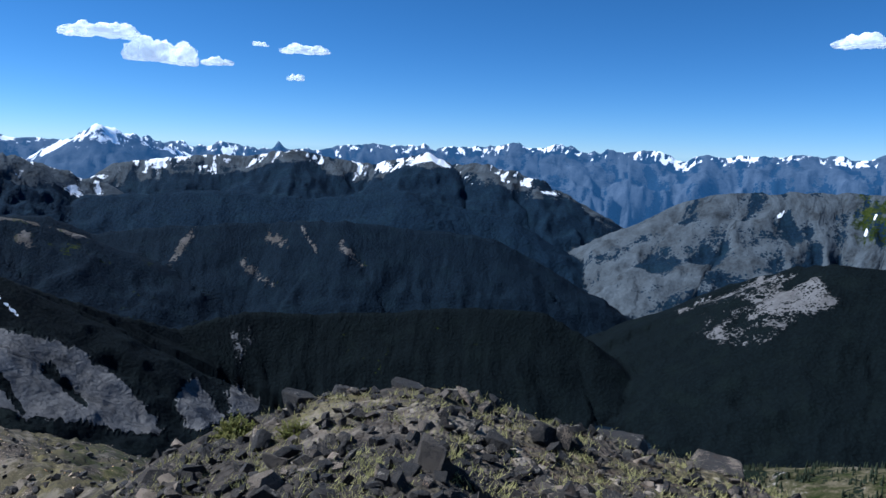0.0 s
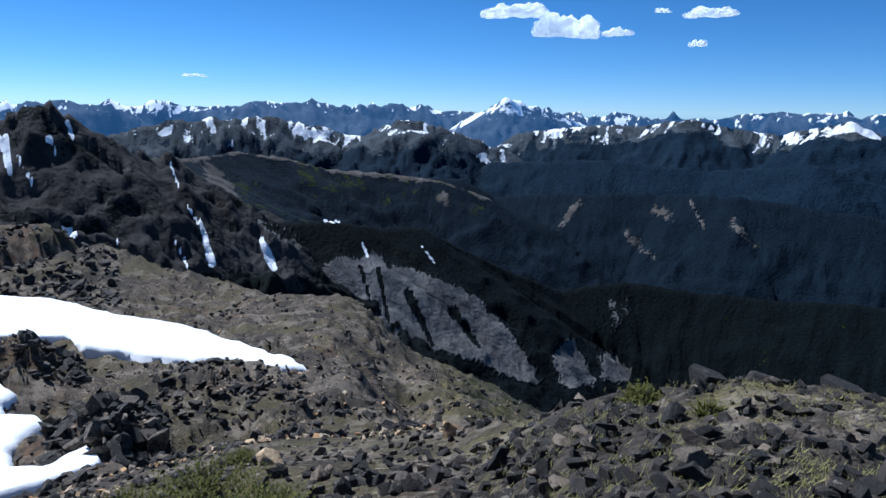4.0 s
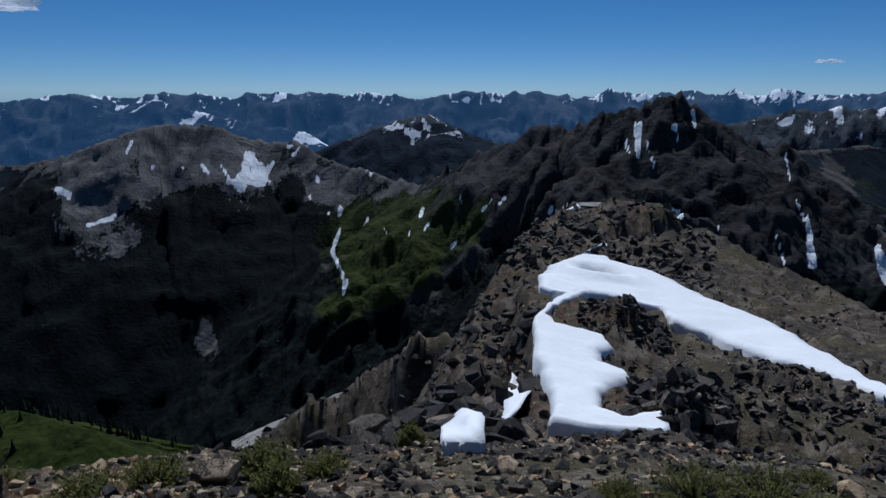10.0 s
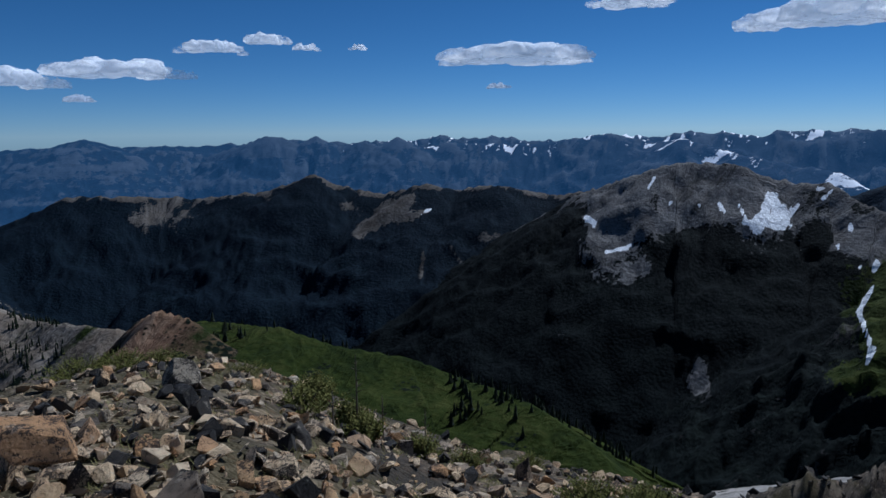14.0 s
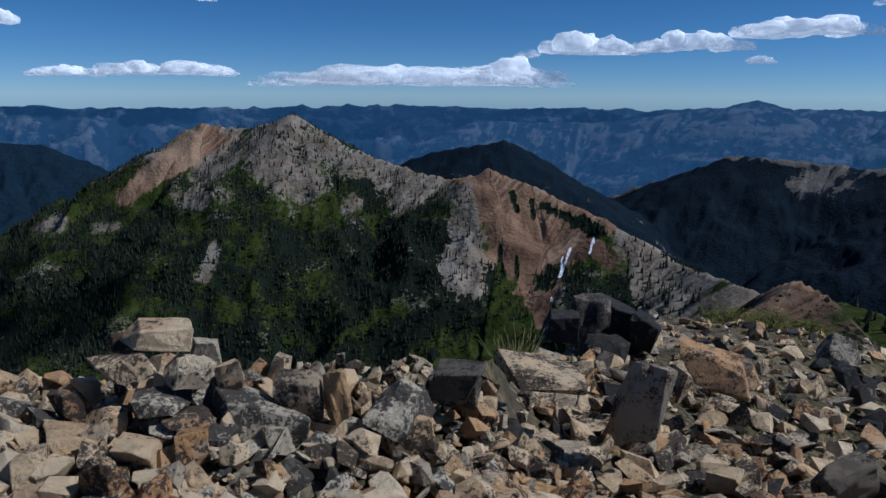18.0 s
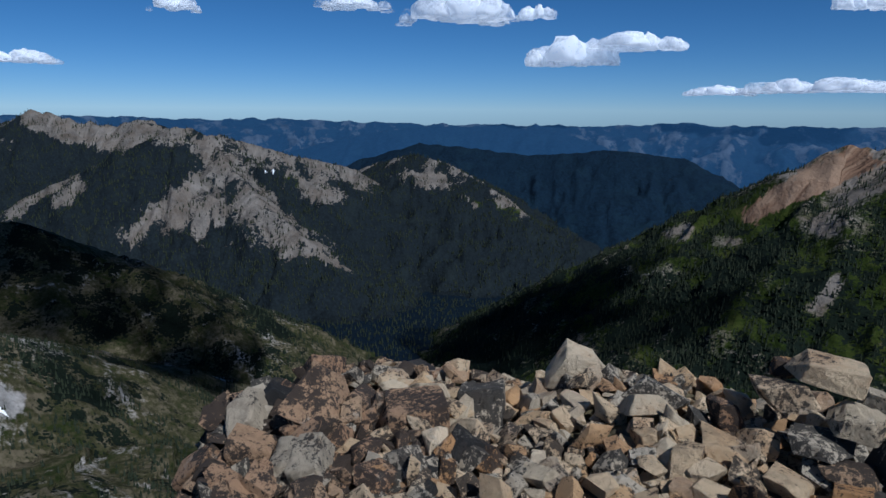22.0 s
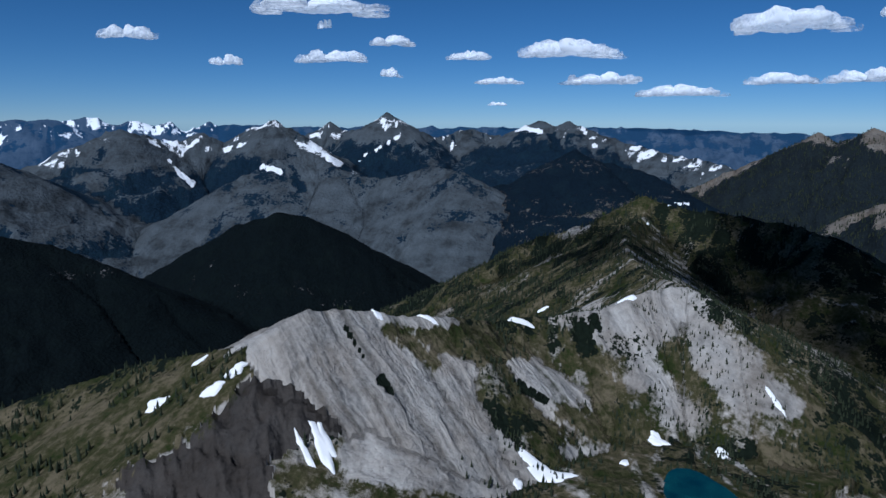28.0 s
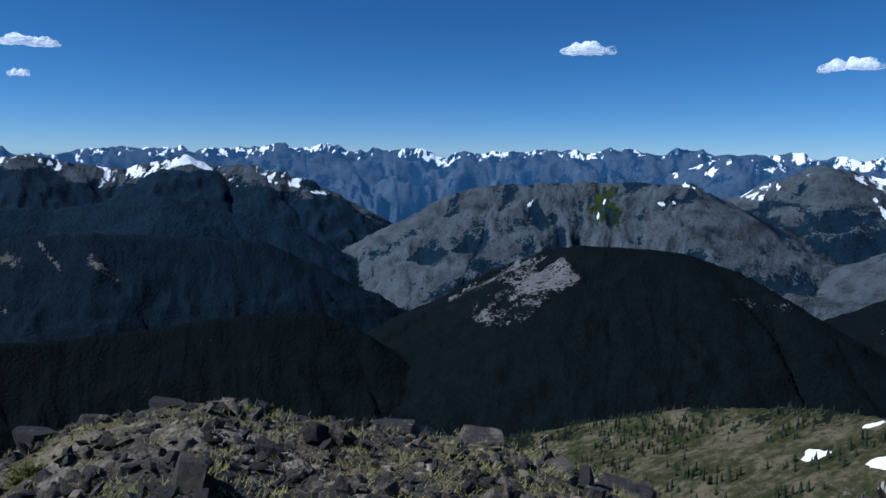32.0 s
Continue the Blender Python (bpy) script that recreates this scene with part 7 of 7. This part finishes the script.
def bare_shrub(az, r, tall, seed):
    """A leafless fan of thin twigs from one root."""
    g = random.Random(seed)
    x, y = spot(az, r)
    root = new("bare_shrub")
    root.location = (x, y, foot(az, r) - 0.03)
    wood, twigs = bmesh.new(), bmesh.new()
    for k in range(70):
        a, out = g.uniform(0, 6.283), g.uniform(0.1, 0.55)
        p, way = Vector((g.gauss(0, 0.02), g.gauss(0, 0.02), 0)), Vector((math.cos(a) * out, math.sin(a) * out, 1)).normalized()
        step = tall * g.uniform(0.14, 0.25)
        for q in range(4):
            bm = wood if q < 1 else twigs
            mv = Matrix.Translation(p) @ way.to_track_quat("Z", "Y").to_matrix().to_4x4() @ Matrix.Translation((0, 0, step / 2))
            bmesh.ops.create_cone(bm, segments=4, radius1=0.009 - q * 0.0018, radius2=0.0075 - q * 0.0018, depth=step, matrix=mv)
            p = p + way * step
            way = (way + Vector((g.gauss(0, 0.2), g.gauss(0, 0.2), 0.12))).normalized()
    part("stem", wood, BARK, root)
    part("twigs", twigs, STRAW, root, "pale yellow-green twigs")
    return tagged(root, "wispy pale shrub of thin bare twigs behind the rubble", "shrub", "low shrubs on the summit")


bare_shrub(167.5, 6.3, 0.8, 7)


def tufts(n, az0, az1, r0, r1, seed, label):
    g = np.random.RandomState(seed)
    vs, fs = [], []
    for _ in range(n):
        az, r = g.uniform(az0, az1) % 360, g.uniform(r0, r1)
        r = min(r, float(edge_at(az)[0]))
        x, y = spot(az, r)
        z = foot(az, r)
        size = g.uniform(0.06, 0.2)
        for b in range(46):
            a, h = g.uniform(0, 6.283), g.uniform(0.02, 0.065)
            ox, oy = g.normal(0, size * 0.6, 2)
            c, s = math.cos(a), math.sin(a)
            k = len(vs)
            vs += [(x + ox - s * 0.004, y + oy + c * 0.004, z - 0.01), (x + ox + s * 0.004, y + oy - c * 0.004, z - 0.01), (x + ox + c * h * 1.2, y + oy + s * h * 1.2, z + h * 0.8)]
            fs.append((k, k + 1, k + 2))
    return tagged(sheet("grass", np.array(vs), np.array(fs), STRAW, False), label, "grass", "", "stuff")


tufts(560, 312, 392, 3.2, 8.3, 3, "dry yellow-green grass tufts on the summit")
tufts(260, 100, 150, 5, 13, 4, "grass tufts at the edge of the talus")


# ---- conifers on the slopes ----
def conifer_form(g):
    """Three ragged tiers and a trunk; unit height."""
    vs, fs = [], []
    for lo, hi, rad_ in ((0.1, 0.5, 0.2), (0.32, 0.74, 0.155), (0.56, 1.0, 0.1)):
        k = len(vs)
        vs.append((0, 0, hi))
        for i in range(6):
            a = i * math.pi / 3 + g.uniform(-0.3, 0.3)
            q = rad_ * g.uniform(0.7, 1.25)
            vs.append((math.cos(a) * q, math.sin(a) * q, lo + g.uniform(-0.05, 0.05)))
        fs += [(k, k + 1 + i, k + 1 + (i + 1) % 6) for i in range(6)]
    k = len(vs)
    vs += [(0.02, 0, 0), (-0.01, 0.017, 0), (-0.01, -0.017, 0), (0, 0, 0.3)]
    fs += [(k, k + 1, k + 3), (k + 1, k + 2, k + 3), (k + 2, k, k + 3)]
    return np.array(vs), np.array(fs)


def far_form(g):
    """Two ragged tiers for the farthest woods; unit height."""
    vs, fs = [], []
    for lo, hi, rad_ in ((0.0, 0.7, 0.19), (0.4, 1.0, 0.12)):
        k = len(vs)
        vs.append((0, 0, hi))
        for i in range(5):
            a = i * 1.2566 + g.uniform(-0.3, 0.3)
            q = rad_ * g.uniform(0.7, 1.25)
            vs.append((math.cos(a) * q, math.sin(a) * q, lo))
        fs += [(k, k + 1 + i, k + 1 + (i + 1) % 5) for i in range(5)]
    return np.array(vs), np.array(fs)


FORMS = [conifer_form(random.Random(k)) for k in range(6)]
FAR_FORMS = [far_form(random.Random(k)) for k in range(6)]


def woods(n, az0, az1, r0, r1, h0, h1, label, seed, clump=1.0, bare=0.12, keys=None):
    """Conifers on the land between two bearings and distances, thick where the woods are, thin on rock and grass."""
    g = np.random.RandomState(seed)
    m = n * 6
    az, r = g.uniform(az0, az1, m) % 360, np.sqrt(g.uniform(r0 ** 2, r1 ** 2, m))
    i = np.round(az * NA / 360).astype(int) % NA
    j = np.clip(np.round((np.log(r) - math.log(150)) / (math.log(4880) - math.log(150)) * (NR - 1)).astype(int), 1, NR - 2)
    c = GCOV[i, j]
    x, y = -np.sin(rad(az)) * r, np.cos(rad(az)) * r
    w = np.clip(1.1 - c[:, 0] * 1.25 - c[:, 1] * 0.75 - c[:, 2] * 1.8 - c[:, 3] * 2, bare * (c[:, 3] < 0.3) * (c[:, 2] < 0.35), 1) * (1 - clump * 0.75 + clump * 1.5 * ease(fbm(x / 28, y / 28, 3, 88), 0.42, 0.6))
    lx, ly = spot(LAKE[0], LAKE[1])
    w *= np.hypot(x - lx, y - ly) > LAKE[3] * 1.5
    # in sight from the summit
    dips = np.arctan2(GZ - EYE, RR[None, :])
    top = np.maximum.accumulate(dips, axis=1)
    w *= dips[i, j] > top[i, np.maximum(j - 2, 0)] - 0.03
    if keys:
        ids = [list(RIDGES).index(k) + 1 if k else 0 for k in keys]
        w *= np.isin(GOWN[i, j], ids)
    pick = np.nonzero(g.uniform(0, 1, m) < w)[0][:n]
    vs, fs, base = [], [], 0
    for k in pick:
        co, fa = (FORMS if r[k] < 620 else FAR_FORMS)[k % 6]
        h = g.uniform(h0, h1)
        t = g.uniform(0, 6.283)
        ct, st = math.cos(t) * h, math.sin(t) * h
        p = np.stack([co[:, 0] * ct - co[:, 1] * st + x[k], co[:, 0] * st + co[:, 1] * ct + y[k], co[:, 2] * h + ground_at(x[k], y[k]) - 0.3], 1)
        vs.append(p)
        fs.append(fa + base)
        base += len(co)
    if vs:
        return tagged(sheet("conifer_wood", np.concatenate(vs), np.concatenate(fs), NEEDLE, False), label, "trees", "", "stuff")


woods(12000, 152, 210, 380, 1150, 3.5, 7.5, "dark conifers thinning out towards the rocky mountain top", 1, 0.7, 0.3)
woods(2600, 236, 285, 320, 700, 3, 6.5, "conifers in clumps round the lake basin", 2, 1.33, 0.05)
woods(1500, 298, 345, 300, 800, 4, 8, "scattered conifers on the grassy shoulder", 3, 1.3, 0.25, ("Pg",))
woods(2600, 258, 296, 720, 1250, 5, 9, "conifers in clumps on the green slope", 4, 0.9, 0.2)
woods(120, 122, 146, 290, 350, 3, 6.5, "conifers along the meadow's edge", 5, 1.25, 0.06)
woods(120, 103, 122, 232, 290, 3, 6.5, "conifers along the meadow's edge", 9, 1.25, 0.06)
woods(5200, 200, 245, 480, 1500, 5, 9, "dense conifer forest on the valley sides", 6, 0.3, 0.1)
woods(9000, 212, 272, 1350, 2750, 6, 11, "conifers speckling the rocky ribs beyond the valley", 7, 0.9, 0.4, ("Q1", "Q2", "Q2s", "Q3"))
woods(1300, 258, 290, 380, 640, 1.5, 4.5, "stunted conifers on the scree ridge", 8, 1.3, 0.3, ("P2",))
